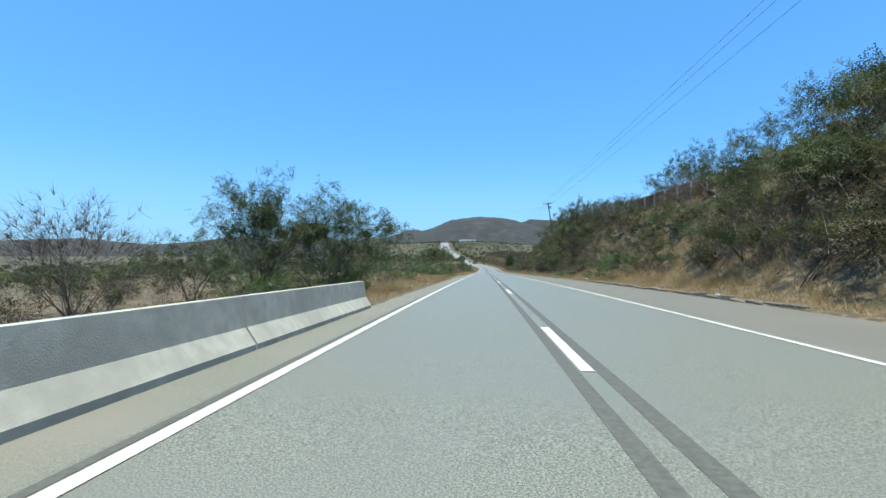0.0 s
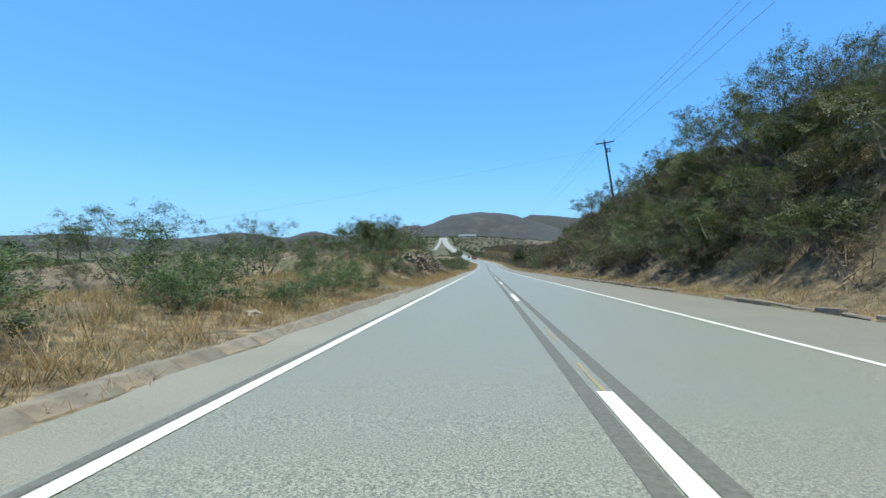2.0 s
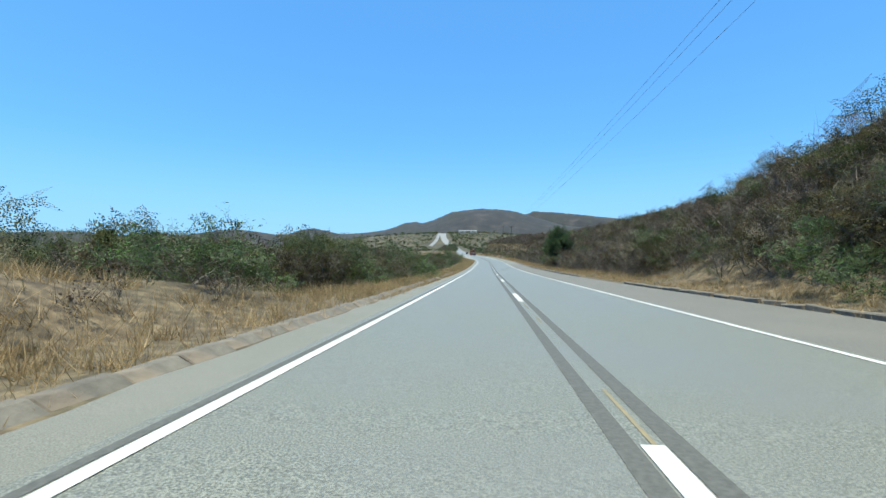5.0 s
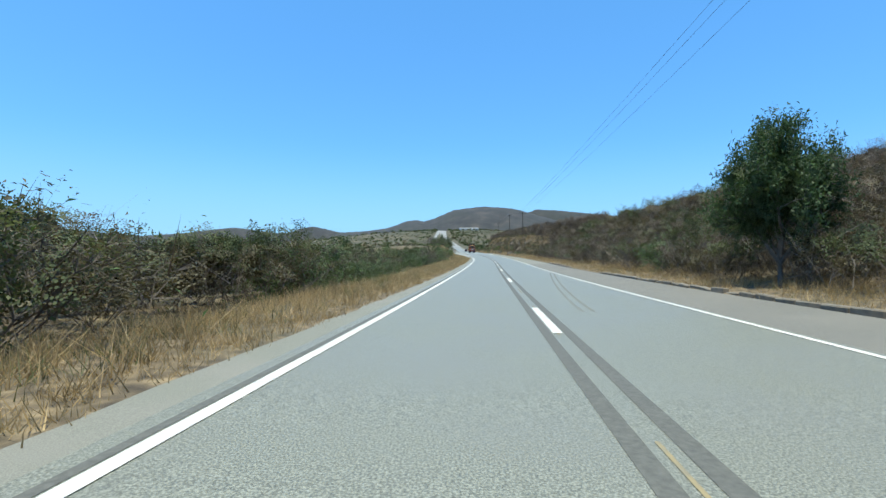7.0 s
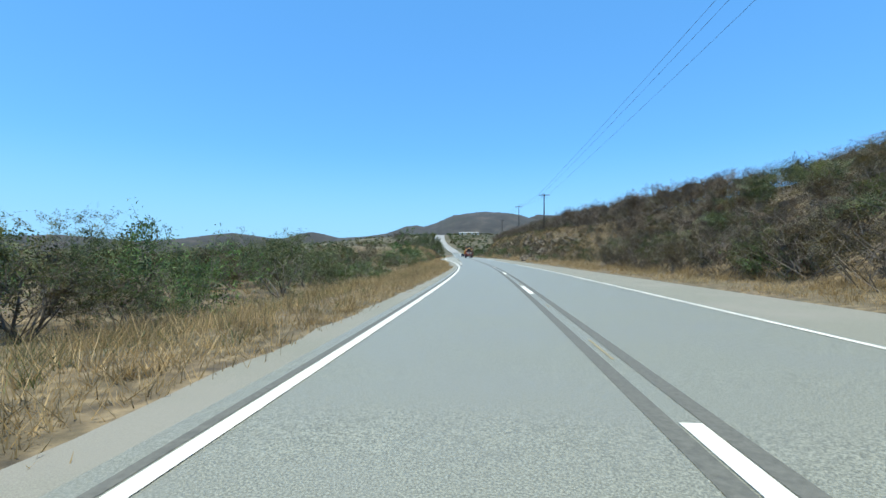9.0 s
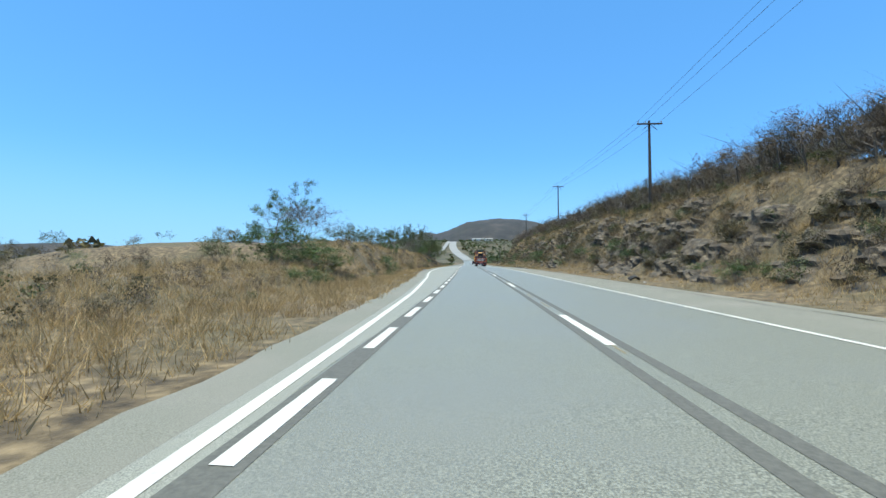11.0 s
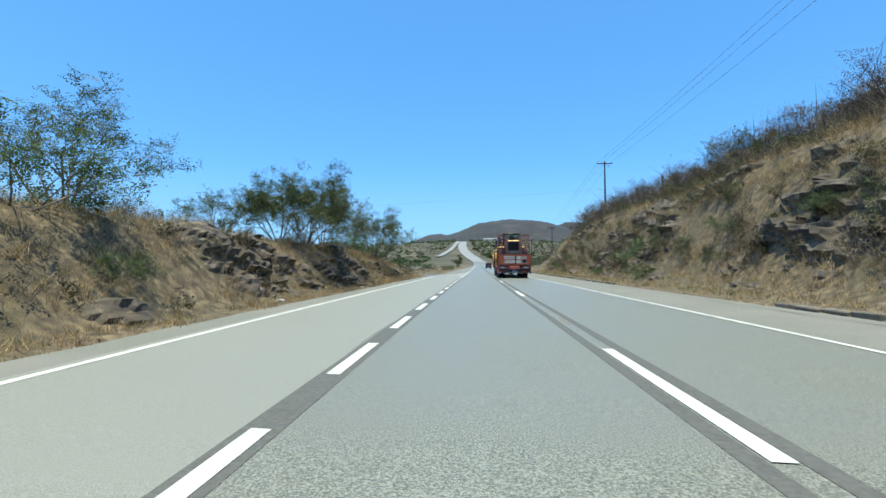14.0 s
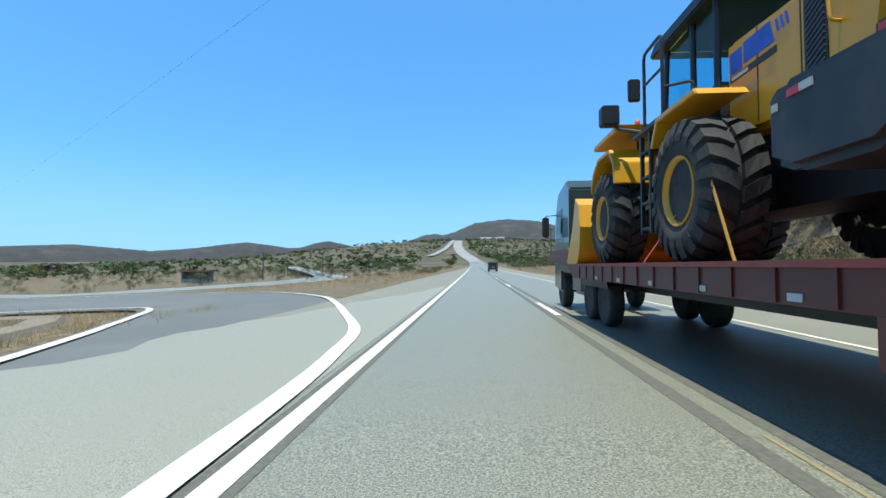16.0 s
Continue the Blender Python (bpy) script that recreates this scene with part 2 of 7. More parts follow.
# paler than the near asphalt: sun glare on the far climb is mixed in
M_FAR_ROAD = material("pale_paving", [(0.3, (.27, .27, .255)), (0.7, (.35, .35, .33))], scale=.2, rough=.8, stain=(.25, .25, .235), stain_scale=.05)
M_SHED = material("white_sheeting", [(0.3, (.60, .61, .62)), (0.7, (.74, .75, .76))], scale=.5, rough=.6)
M_PLAIN = material("scrubby_plain", [(0.32, (.046, .046, .021)), (0.5, (.092, .080, .042)), (0.70, (.215, .165, .095))], scale=.035, detail=12, rough=1, stain=(.075, .074, .036), stain_scale=.008)
M_PLATE_LITTER = material("white_plastic", [(0.3, (.55, .55, .53)), (0.7, (.75, .75, .73))], scale=9, rough=.5)

# ------------------------------------------------------------------ mesh helpers
def mesh_from(name, verts, faces, mats=(), smooth=False, slots=None):
    me = bpy.data.meshes.new(name)
    me.from_pydata([tuple(v) for v in verts], [], faces)
    for m in mats:
        me.materials.append(m)
    if slots is not None:
        me.polygons.foreach_set("material_index", np.asarray(slots, dtype=np.int32))
    if smooth:
        me.polygons.foreach_set("use_smooth", [True] * len(me.polygons))
    me.update()
    return me


def quads_mesh(name, corners, mats=(), slots=None, n=4):
    """A mesh of loose faces with n corners each, from an array (faces, n, 3)."""
    c = np.asarray(corners, dtype=np.float32).reshape(-1, n, 3)
    k = len(c)
    me = bpy.data.meshes.new(name)
    me.vertices.add(k * n)
    me.vertices.foreach_set("co", c.reshape(-1))
    me.loops.add(k * n)
    me.loops.foreach_set("vertex_index", np.arange(k * n, dtype=np.int32))
    me.polygons.add(k)
    me.polygons.foreach_set("loop_start", np.arange(k, dtype=np.int32) * n)
    for m in mats:
        me.materials.append(m)
    if slots is not None:
        me.polygons.foreach_set("material_index", np.asarray(slots, dtype=np.int32))
    me.update(calc_edges=True)
    return me


def part(name, bm, mat, parent=None, label=""):
    """Links a bmesh as one mesh object, under parent where one is given."""
    me = bpy.data.meshes.new(name)
    bm.to_mesh(me)
    bm.free()
    me.materials.append(mat)
    ob = new(name, me)
    if parent is not None:
        ob.parent = parent
    if label:
        tagged(ob, label)
    return ob


def grid_mesh(name, rows, mat, smooth=True):
    """A sheet through rows of places."""
    w = len(rows[0])
    verts = [v for r in rows for v in r]
    faces = [(i * w + j, i * w + j + 1, (i + 1) * w + j + 1, (i + 1) * w + j) for i in range(len(rows) - 1) for j in range(w - 1)]
    return mesh_from(name, verts, faces, [mat], smooth)


# ------------------------------------------------------------------ the lie of the land
def smooth01(a, b, x):
    t = min(max((x - a) / (b - a), 0.0), 1.0)
    return t * t * (3 - 2 * t)


# along the road: height of the bank's crest, the toe's and the crest's distance from the centre line
R_Y = [-60, 0, 60, 110, 140, 165, 185, 230, 285, 305, 340, 400, 450, 480, 520, 600]
R_H = [6, 6.5, 7.5, 8.0, 7.0, 6.2, 5.8, 6.4, 6.0, 5.8, 6.0, 6.6, 7.2, 6.0, 1.5, .5]
R_TOE = [9.5, 9.5, 9.6, 9.5, 9.5, 9.5, 10, 10, 10, 9.6, 9.2, 9.2, 9.4, 9.5, 10, 10]
R_TOP = [17, 17, 17, 16.5, 17, 19, 24, 25, 24, 18, 14.5, 14.0, 14.5, 16, 22, 25]
L_Y = [-60, 0, 30, 45, 80, 90, 100, 115, 125, 142, 158, 285, 300, 322, 331, 335, 340, 360, 415, 432, 441, 447, 520]
L_H = [-1, -.8, -.3, .3, .6, 2.0, 2.7, 3.05, 2.7, 1.2, -.5, -.5, .5, .9, 1.15, 2.5, 2.8, 2.8, 2.5, 1.9, 1.1, 0, 0]
L_TOE = [5.4, 5.4, 5.6, 6.0, 6.2, 7.0, 7.2, 7.1, 7.0, 6.6, 5.6, 5.6, 7.5, 9.0, 9.0, 9.2, 9.4, 9.4, 9.0, 9.0, 9.4, 12, 12]
L_TOP = [9, 9, 9, 11, 11, 10.2, 9.6, 9.7, 9.8, 10.5, 10, 10, 12, 13, 13.2, 11.8, 12.2, 12.6, 12, 12, 13, 16, 18]


def curb_at(y):
    """Distance of the right-hand curb from the centre line."""
    return 7.75 - .62 * smooth01(135, 165, y)


def widen(y):
    """How far the left edge stands out for the turning lane."""
    return float(np.interp(y, [286, 300, 321, 340, 349, 362, 380], [0, .15, .95, 2.05, 2.75, 3.3, 3.45]))


def left_edge(y):
    """Outer edge of the left shoulder."""
    return -(3.65 + widen(y) + 1.15 - .33 * smooth01(140, 190, y) * smooth01(330, 285, y))


def fall(y, lat):
    """Beside the junction the ground falls away to the left."""
    return -min(.04 * max(0.0, -lat - 4), 1.5) * smooth01(436, 452, y) * smooth01(900, 600, y)


def land(y, lat):
    """Height of the ground over the road's own height."""
    n = noise.noise((lat * .11, y * .11, 0)) * .5 + noise.noise((lat * .35, y * .35, 3)) * .25 + noise.noise((lat * .9, y * .9, 6)) * .16
    if lat >= 0:
        h, toe, top = (float(np.interp(y, R_Y, T)) for T in (R_H, R_TOE, R_TOP))
        base = 0.02 + .12 * smooth01(7.2, toe, lat)
        if lat < curb_at(y) + .05:
            return -.12
        k = smooth01(toe - .3, top + .3, lat)
        out = base + k * h + max(0, lat - top) * (.14 + .10 * smooth01(150, 180, y) * smooth01(330, 290, y) if y < 480 else .02) * smooth01(120, 40, lat - 40)
        far = smooth01(60, 400, lat)
        out = out * (1 - far) + far * 6
        return out + n * (.25 + .9 * k) * smooth01(7.8, 10, lat)
    a = -lat
    if lat > left_edge(y) + .1:
        return -.25 + fall(y, lat)
    h, toe, top = (float(np.interp(y, L_Y, T)) for T in (L_H, L_TOE, L_TOP))
    k = smooth01(toe, top, a)
    out = -.02 + k * h
    back = smooth01(25, 70, a)
    out = out * (1 - back) - back * 1.5
    far = smooth01(70, 700, a)
    out = out * (1 - far) + far * -7
    return out + n * (.15 + .7 * k * min(1, abs(h))) * smooth01(5.6, 8, a) * (0.15 if 444 < y < 520 and a < 60 else 1) + fall(y, lat) - .10 * smooth01(440, 448, y)


def far_land(y, lat, h):
    """Away from the road the plain keeps its own level instead of following the road."""
    f = smooth01(60, 500, abs(lat)) * smooth01(600, 1100, y)
    return h - f * rise(y) * .55


LATS = [-4300, -3000, -2000, -1300, -900, -600, -400, -280, -200, -150, -115, -90, -72, -58, -48, -40, -34, -29, -25, -22, -19.5, -17.5, -16, -14.8, -13.8,
        -13, -12.3, -11.6, -11, -10.4, -9.8, -9.2, -8.6, -8, -7.4, -6.8, -6.2, -5.8, -5.4, -5.1, -4.9, -4.7, -4.5, 0, 6.8, 7.0, 7.2, 7.4, 7.6, 7.8, 8.0, 8.4, 9, 9.6, 10.2, 10.8, 11.4, 12, 12.7, 13.5, 14.3,
        15.2, 16.2, 17.5, 19, 21, 23.5, 26.5, 30, 35, 42, 52, 66, 85, 115, 160, 230, 350, 550, 900, 1400, 2200, 3200, 4300]
YS = list(np.concatenate([np.arange(-300, -20, 20.0), np.arange(-20, 500, 1.0), np.arange(500, 640, 5.0), np.arange(640, 1200, 20.0), np.arange(1200, 4900, 60.0)]))


def land_rows():
    rows = []
    for y in YS:
        row = []
        for lat in LATS:
            h = land(y, lat)
            row.append(P(y, lat, far_land(y, lat, h)))
        rows.append(row)
    return rows


ground = tagged(new("ground", grid_mesh("ground", land_rows(), M_EARTH)), "dry brown earth ground with patches of scrub beside a highway", "ground", kind="structure")
# beyond the junction the earth is hidden under low scrub
ground.data.materials.append(M_PLAIN)


def is_far(y, lat):
    """Where low scrub takes over from bare earth, with a ragged edge."""
    n = .5 + .55 * noise.noise((lat * .013, y * .013, 5)) + .3 * noise.noise((lat * .05, y * .05, 2))
    return n < max(smooth01(110, 300, abs(lat)), smooth01(580, 760, y))


_far = [is_far(YS[i // (len(LATS) - 1)], LATS[i % (len(LATS) - 1)]) for i in range(len(ground.data.polygons))]
ground.data.polygons.foreach_set("material_index", np.array(_far, dtype=np.int32))


# ------------------------------------------------------------------ the road
def ribbon(name, y0, y1, step, left, right, h, mat, thick=0.0, cols=2):
    ys = np.linspace(y0, y1, max(2, int((y1 - y0) / step) + 1))
    f = lambda v, y: v(y) if callable(v) else v
    rows = [[P(y, f(left, y) + (f(right, y) - f(left, y)) * k / (cols - 1), h) for k in range(cols)] for y in ys]
    if thick:
        rows = [[r[0] - Vector((0, 0, thick)), *r, r[-1] - Vector((0, 0, thick))] for r in rows]
    return new(name, grid_mesh(name, rows, mat, False))


LEFT, RIGHT = -3.65, 3.85


def left_line(y):
    """The left edge line: the lane narrows a little where it bends."""
    return LEFT + .15 * smooth01(110, 165, y) * smooth01(300, 268, y) - widen(y)


road = tagged(ribbon("road", -300, 3000, 4, lambda y: LEFT - (widen(y) if y < 431 else 0) - .25, RIGHT + .2, 0, M_ASPHALT, .3), "worn grey asphalt highway with faded wheel tracks", "road", kind="structure")
for y0, y1, mat, word in ((-300, 252, M_SHOULDER_DARK, "darker"), (252, 900, M_SHOULDER, "dusty")):
    tagged(ribbon("shoulder_right", y0, y1, 4, RIGHT + .2, lambda y: curb_at(y) + .02, -.006, mat, .3), word + " asphalt hard shoulder beside the curb", "shoulder", kind="structure")
tagged(ribbon("shoulder_left", -300, 441, 1, lambda y: left_edge(y) + .05 * math.sin(y * 1.7) + .04 * math.sin(y * 4.1), lambda y: LEFT - widen(y) - .25, -.008, M_SHOULDER, .3),
       "narrow dusty asphalt shoulder with crumbling edge", "shoulder", kind="structure")

# lines: dark seams left by the ground-off centre lines, then the white ones
tagged(ribbon("turning_lane", 290, 429, 1, lambda y: LEFT - widen(y) - .24, lambda y: LEFT - .17 - .05 * math.sin(y * .8), .003, M_ASPHALT_PALE), "pale dusty asphalt of the turning lane", "road", kind="structure")
for at, w in ((-.21, .17), (.17, .17)):
    tagged(ribbon("road_seam", -60, 620, 4, at - w / 2, at + w / 2, .004, M_SEAM), "dark seam of a ground-off centre line", "road marking", kind="structure")
tagged(ribbon("road_seam", -60, 300, 4, lambda y: left_line(y) - .20, lambda y: left_line(y) - .10, .004, M_SEAM), "dark seam beside the edge line", "road marking", kind="structure")
tagged(ribbon("road_seam", 302, 640, 4, LEFT - .17, LEFT + .17, .004, M_SEAM), "dark seam under the turning lane line", "road marking", kind="structure")
tagged(ribbon("edge_line_right", -60, 900, 4, RIGHT - .06, RIGHT + .07, .008, M_WHITE), "white solid edge line, worn paint", "road marking", kind="structure")
tagged(ribbon("edge_line_left", -60, 430.4, 2, lambda y: left_line(y) - .07, lambda y: left_line(y) + .08, .008, M_WHITE), "white solid edge line, worn paint", "road marking", kind="structure")
tagged(ribbon("turning_line", 432, 640, 4, LEFT - .09, LEFT + .09, .009, M_WHITE), "white solid line past the junction", "road marking", kind="structure")


for off in (0, .26):
    tagged(ribbon("skid_mark", 201, 226, 1, lambda y: 1.0 + off + (y - 201) ** 1.25 * .045, lambda y: 1.10 + off + (y - 201) ** 1.25 * .045, .003, M_SKID), "faint curved tyre skid mark on the lane", "road marking", kind="structure")
tagged(ribbon("shoulder_crack", 300, 432, .5, lambda y: 6.50 + .09 * math.sin(y * .31) + .05 * math.sin(y * 1.9), lambda y: 6.54 + .09 * math.sin(y * .31) + .06 * math.sin(y * 1.9 + .3), .002, M_SEAM),
       "dark wandering crack along the hard shoulder", "crack", kind="structure")


def dash(y0, y1, lat, w):
    ob = ribbon("lane_dash", y0, y1, 1, lat - w / 2, lat + w / 2, .010, M_WHITE, .006)
    return tagged(ob, "white lane dash, worn thermoplastic paint", "lane dash", "lane dashes", "structure")


for k in range(-2, 44):
    dash(5.7 + 16 * k, 9.7 + 16 * k, -.02, .17)
y = 391.56 - 3.93 * 22
while y < 429:
    dash(y, y + 2.15, LEFT, .17)
    y += 3.93

# remains of the old yellow centre line between the seams
ry = random.Random(9)
y = -20.0
while y < 520:
    ln = ry.uniform(.15, 2.4)
    at = -.015 + ry.gauss(0, .012)
    tagged(ribbon("old_line_trace", y, y + ln, 3, at - .014, at + .012 + ry.uniform(0, .02), .0055, M_YELLOW), "faded trace of an old yellow line", "road marking", kind="structure")
    y += ln + ry.uniform(1.0, 6.5)

# ------------------------------------------------------------------ plants
def tube(p0, p1, r0, r1, sides=5):
    """Side faces of a tapered stick, as corners of quads."""
    p0, p1 = np.asarray(p0, float), np.asarray(p1, float)
    d = p1 - p0
    d /= np.linalg.norm(d) + 1e-9
    a = np.cross(d, (0.3, 0.9, 0.1) if abs(d[2]) > .8 else (0, 0, 1))
    a /= np.linalg.norm(a) + 1e-9
    b = np.cross(d, a)
    ang = np.arange(sides) * 2 * math.pi / sides
    ring = np.cos(ang)[:, None] * a + np.sin(ang)[:, None] * b
    lo, hi = p0 + ring * r0, p1 + ring * r1
    return [(lo[i], lo[(i + 1) % sides], hi[(i + 1) % sides], hi[i]) for i in range(sides)]


def limb(rng, out, tips, start, way, length, r, depth, wander, forks, lift, sides=5):
    """Grows one limb in short steps, forks it, and notes the twig ends."""
    steps = 3 if depth else 2
    p, d = np.array(start, float), np.array(way, float)
    for k in range(steps):
        d = d + rng.normal(0, wander, 3) + np.array((0, 0, lift))
        d /= np.linalg.norm(d)
        q = p + d * length / steps
        r1 = r * (.78 if depth else .6)
        out.extend(tube(p, q, r, r1, sides))
        p, r = q, r1
        if depth and k:
            for _ in range(forks):
                side = rng.normal(0, 1, 3)
                side -= d * side.dot(d)
                side /= np.linalg.norm(side) + 1e-9
                limb(rng, out, tips, p, d * .75 + side * rng.uniform(.5, .95), length * rng.uniform(.5, .72), r * .62, depth - 1, wander, forks, lift * .6, max(3, sides - 1))
        elif not depth:
            tips.append(p.copy())
    tips.append(p.copy())


def leaves_at(rng, tips, per, spread, size, flat=.6, long=2.2):
    """Small pointed leaves round the twig ends."""
    tips = np.asarray(tips)
    c = np.repeat(tips, per, axis=0) + rng.normal(0, 1, (len(tips) * per, 3)) * np.array((spread, spread, spread * flat))
    n = len(c)
    u = rng.normal(0, 1, (n, 3))
    u[:, 2] *= .6
    u /= np.linalg.norm(u, axis=1)[:, None]
    v = np.cross(u, rng.normal(0, 1, (n, 3)) + np.array((0, 0, .8)))
    v /= np.linalg.norm(v, axis=1)[:, None] + 1e-9
    s = size * rng.uniform(.55, 1.3, (n, 1))
    u, v = u * s * long * .5, v * s * .5
    return np.stack([c - u, c + v, c + u], axis=1)


def sprays(rng, spots, per, spread, size, flat=.7):
    """Broad leafy sprays, each one face that the leaf pattern breaks into flecks; they lie more flat than upright."""
    spots = np.asarray(spots)
    c = np.repeat(spots, per, axis=0) + rng.normal(0, 1, (len(spots) * per, 3)) * np.array((spread, spread, spread * flat))
    n = len(c)
    u = rng.normal(0, 1, (n, 3)) * np.array((1, 1, .7))
    u /= np.linalg.norm(u, axis=1)[:, None]
    v = np.cross(u, rng.normal(0, 1, (n, 3)))
    v /= np.linalg.norm(v, axis=1)[:, None] + 1e-9
    s = size * rng.uniform(.6, 1.35, (n, 1))
    return np.stack([c - u * s * .7 - v * s * .35, c + u * s * .8 - v * s * .2, c + v * s * .75], axis=1)


def twiglets(rng, tips, per, length, r):
    """Fine end twigs, each one long thin face, and the places along them where leaves sit."""
    tips = np.repeat(np.asarray(tips), per, axis=0)
    n = len(tips)
    out = tips * np.array((1, 1, .5))
    out /= np.linalg.norm(out, axis=1)[:, None] + 1e-6
    way = rng.normal(0, .55, (n, 3)) + out * .75 + np.array((0, 0, .22))
    way *= length * rng.uniform(.5, 1.25, (n, 1)) / (np.linalg.norm(way, axis=1)[:, None] + 1e-9)
    side = np.cross(way, rng.normal(0, 1, (n, 3)))
    side *= r / (np.linalg.norm(side, axis=1)[:, None] + 1e-9)
    faces = np.stack([tips - side, tips + side, tips + way], axis=1)
    spots = np.concatenate([tips + way * k for k in (.45, .75, 1.0)])
    return faces, spots


def split_quads(q):
    q = np.asarray(q)
    return np.concatenate([q[:, (0, 1, 2)], q[:, (0, 2, 3)]])


def plant_mesh(kind, seed):
    """Wood, leaf and spray faces of one plant of about 1 m height; trees are scaled up when they are set."""
    rng = np.random.default_rng(seed)
    wood, tips = [], []
    ring = lambda a, k: (math.cos(a) * k, math.sin(a) * k, 1)
    foot = lambda k: (rng.normal(0, k), rng.normal(0, k), -.05)
    fill = None
    if kind == "acacia":          # wide flat crown on several leaning stems
        for k in range(5):
            limb(rng, wood, tips, foot(.02), ring(k * 2.4 + rng.uniform(0, .6), .62), .66, .018, 2, .16, 2, .03, 4)
        twig, spots = twiglets(rng, tips, 3, .13, .0016)
        leaf, fill = leaves_at(rng, spots[::2], 3, .022, .014, .6), sprays(rng, spots[1::3], 1, .03, .085, .4)
    elif kind == "tall":          # one upright stem with drooping sprays
        limb(rng, wood, tips, (0, 0, -.05), (.05, 0, 1), .95, .016, 2, .10, 2, .06, 4)
        for k in range(8):
            a = k * 2.4
            limb(rng, wood, tips, (.02, 0, .22 + .07 * k), (math.cos(a), math.sin(a), .35), .36 - .02 * k, .008, 1, .15, 2, -.05, 4)
        twig, spots = twiglets(rng, tips, 3, .10, .0015)
        leaf, fill = leaves_at(rng, spots, 6, .022, .017, 1.0), sprays(rng, tips, 3, .05, .06, .9)
    elif kind == "broad":         # dense dark shade tree
        limb(rng, wood, [], (0, 0, -.05), (0, 0, 1), .35, .035, 0, .05, 0, 0)
        for k in range(9):
            a = k * 2.4 + rng.uniform(0, .6)
            limb(rng, wood, tips, (0, 0, .14 + .025 * k), (math.cos(a) * .62, math.sin(a) * .62, .35 + .13 * k), .42, .018, 2, .18, 2, .06, 4)
        twig, spots = twiglets(rng, tips, 2, .10, .002)
        leaf, fill = leaves_at(rng, spots, 8, .034, .022, .9, 1.6), sprays(rng, np.asarray(tips) * rng.uniform(.55, 1.0, (len(tips), 1)) + np.array((0, 0, .05)), 6, .05, .085, .9)
    elif kind == "bush":          # rounded green bush, leafy to the ground
        for k in range(9):
            limb(rng, wood, tips, foot(.05), (*ring(k * 2.4, .95)[:2], rng.uniform(.5, 1.1)), .58, .010, 1, .2, 2, .04, 3)
        low = np.stack([rng.normal(0, .30, 46), rng.normal(0, .30, 46), rng.uniform(.06, .5, 46)], axis=1)
        twig, spots = twiglets(rng, tips, 3, .18, .003)
        leaf, fill = leaves_at(rng, spots[::2], 4, .042, .021, .8), sprays(rng, np.vstack([np.asarray(tips), low]), 2, .07, .13, .8)
    elif kind == "fan":           # many stems from one foot, fanning into a round airy crown
        for k in range(9):
            limb(rng, wood, tips, foot(.02), ring(k * 2.4 + rng.uniform(-.3, .3), rng.uniform(.2, .85)), .62, .013, 2, .13, 2, .05, 4)
        twig, spots = twiglets(rng, tips, 3, .13, .0014)
        leaf, fill = leaves_at(rng, spots[::2], 4, .022, .0105, .8), sprays(rng, spots[1::2], 1, .03, .075, .5)
    elif kind == "scrub":         # half-bare shrub with thin leaf
        for k in range(7):
            limb(rng, wood, tips, foot(.06), ring(rng.uniform(0, 6.3), .62), .6, .009, 1, .2, 2, .05, 3)
        low = np.stack([rng.normal(0, .26, 16), rng.normal(0, .26, 16), rng.uniform(.05, .45, 16)], axis=1)
        twig, spots = twiglets(rng, tips, 4, .22, .0029)
        leaf, fill = leaves_at(rng, spots[::2], 2, .045, .018, .8), sprays(rng, np.vstack([np.asarray(tips), low]), 1, .07, .12, .8)
    elif kind == "thin":          # light bare shrub for thickets
        for k in range(5):
            limb(rng, wood, tips, foot(.06), ring(rng.uniform(0, 6.3), .42), .7, .009, 1, .14, 2, .05, 3)
        twig, spots = twiglets(rng, tips, 5, .24, .0024)
        leaf = leaves_at(rng, spots[::2], 1, .05, .015, .7)
    else:                         # bare: grey twigs only
        for k in range(11):
            limb(rng, wood, tips, foot(.03), ring(k * 2.4 + rng.uniform(-.4, .4), rng.uniform(.1, .95)), .62, .010, 2, .09, 2, .05, 3)
        twig, spots = twiglets(rng, tips, 5, .17, .0021)
        leaf = leaves_at(rng, spots[::40], 1, .05, .012, .7)
    wood = np.concatenate([split_quads(wood), twig])
    top = np.percentile(spots[:, 2], 99.3)
    fill = np.zeros((0, 3, 3)) if fill is None else fill
    return wood / top, leaf / top, fill / top


LEAF_OF = {"fan": M_LEAF, "acacia": M_LEAF, "tall": M_LEAF_BRIGHT, "broad": M_LEAF_DARK, "bush": M_LEAF_BRIGHT, "scrub": M_LEAF_OLIVE, "bare": M_LEAF_DRY, "thin": M_LEAF_DRY}
RAW = {k: [plant_mesh(k, 10 + i + 31 * j) for i in range(4 if k in ("bush", "scrub", "bare", "acacia", "thin", "fan") else 2)] for j, k in enumerate(LEAF_OF)}
TREES = {}
# what the sprays of the crowns are made of
SPRAY_OF = {"fan": M_CROWN_GREEN, "acacia": M_CROWN_GREEN, "tall": M_CROWN_GREEN, "broad": M_CROWN_DARK, "bush": M_CROWN_BUSH, "scrub": M_CROWN_OLIVE}


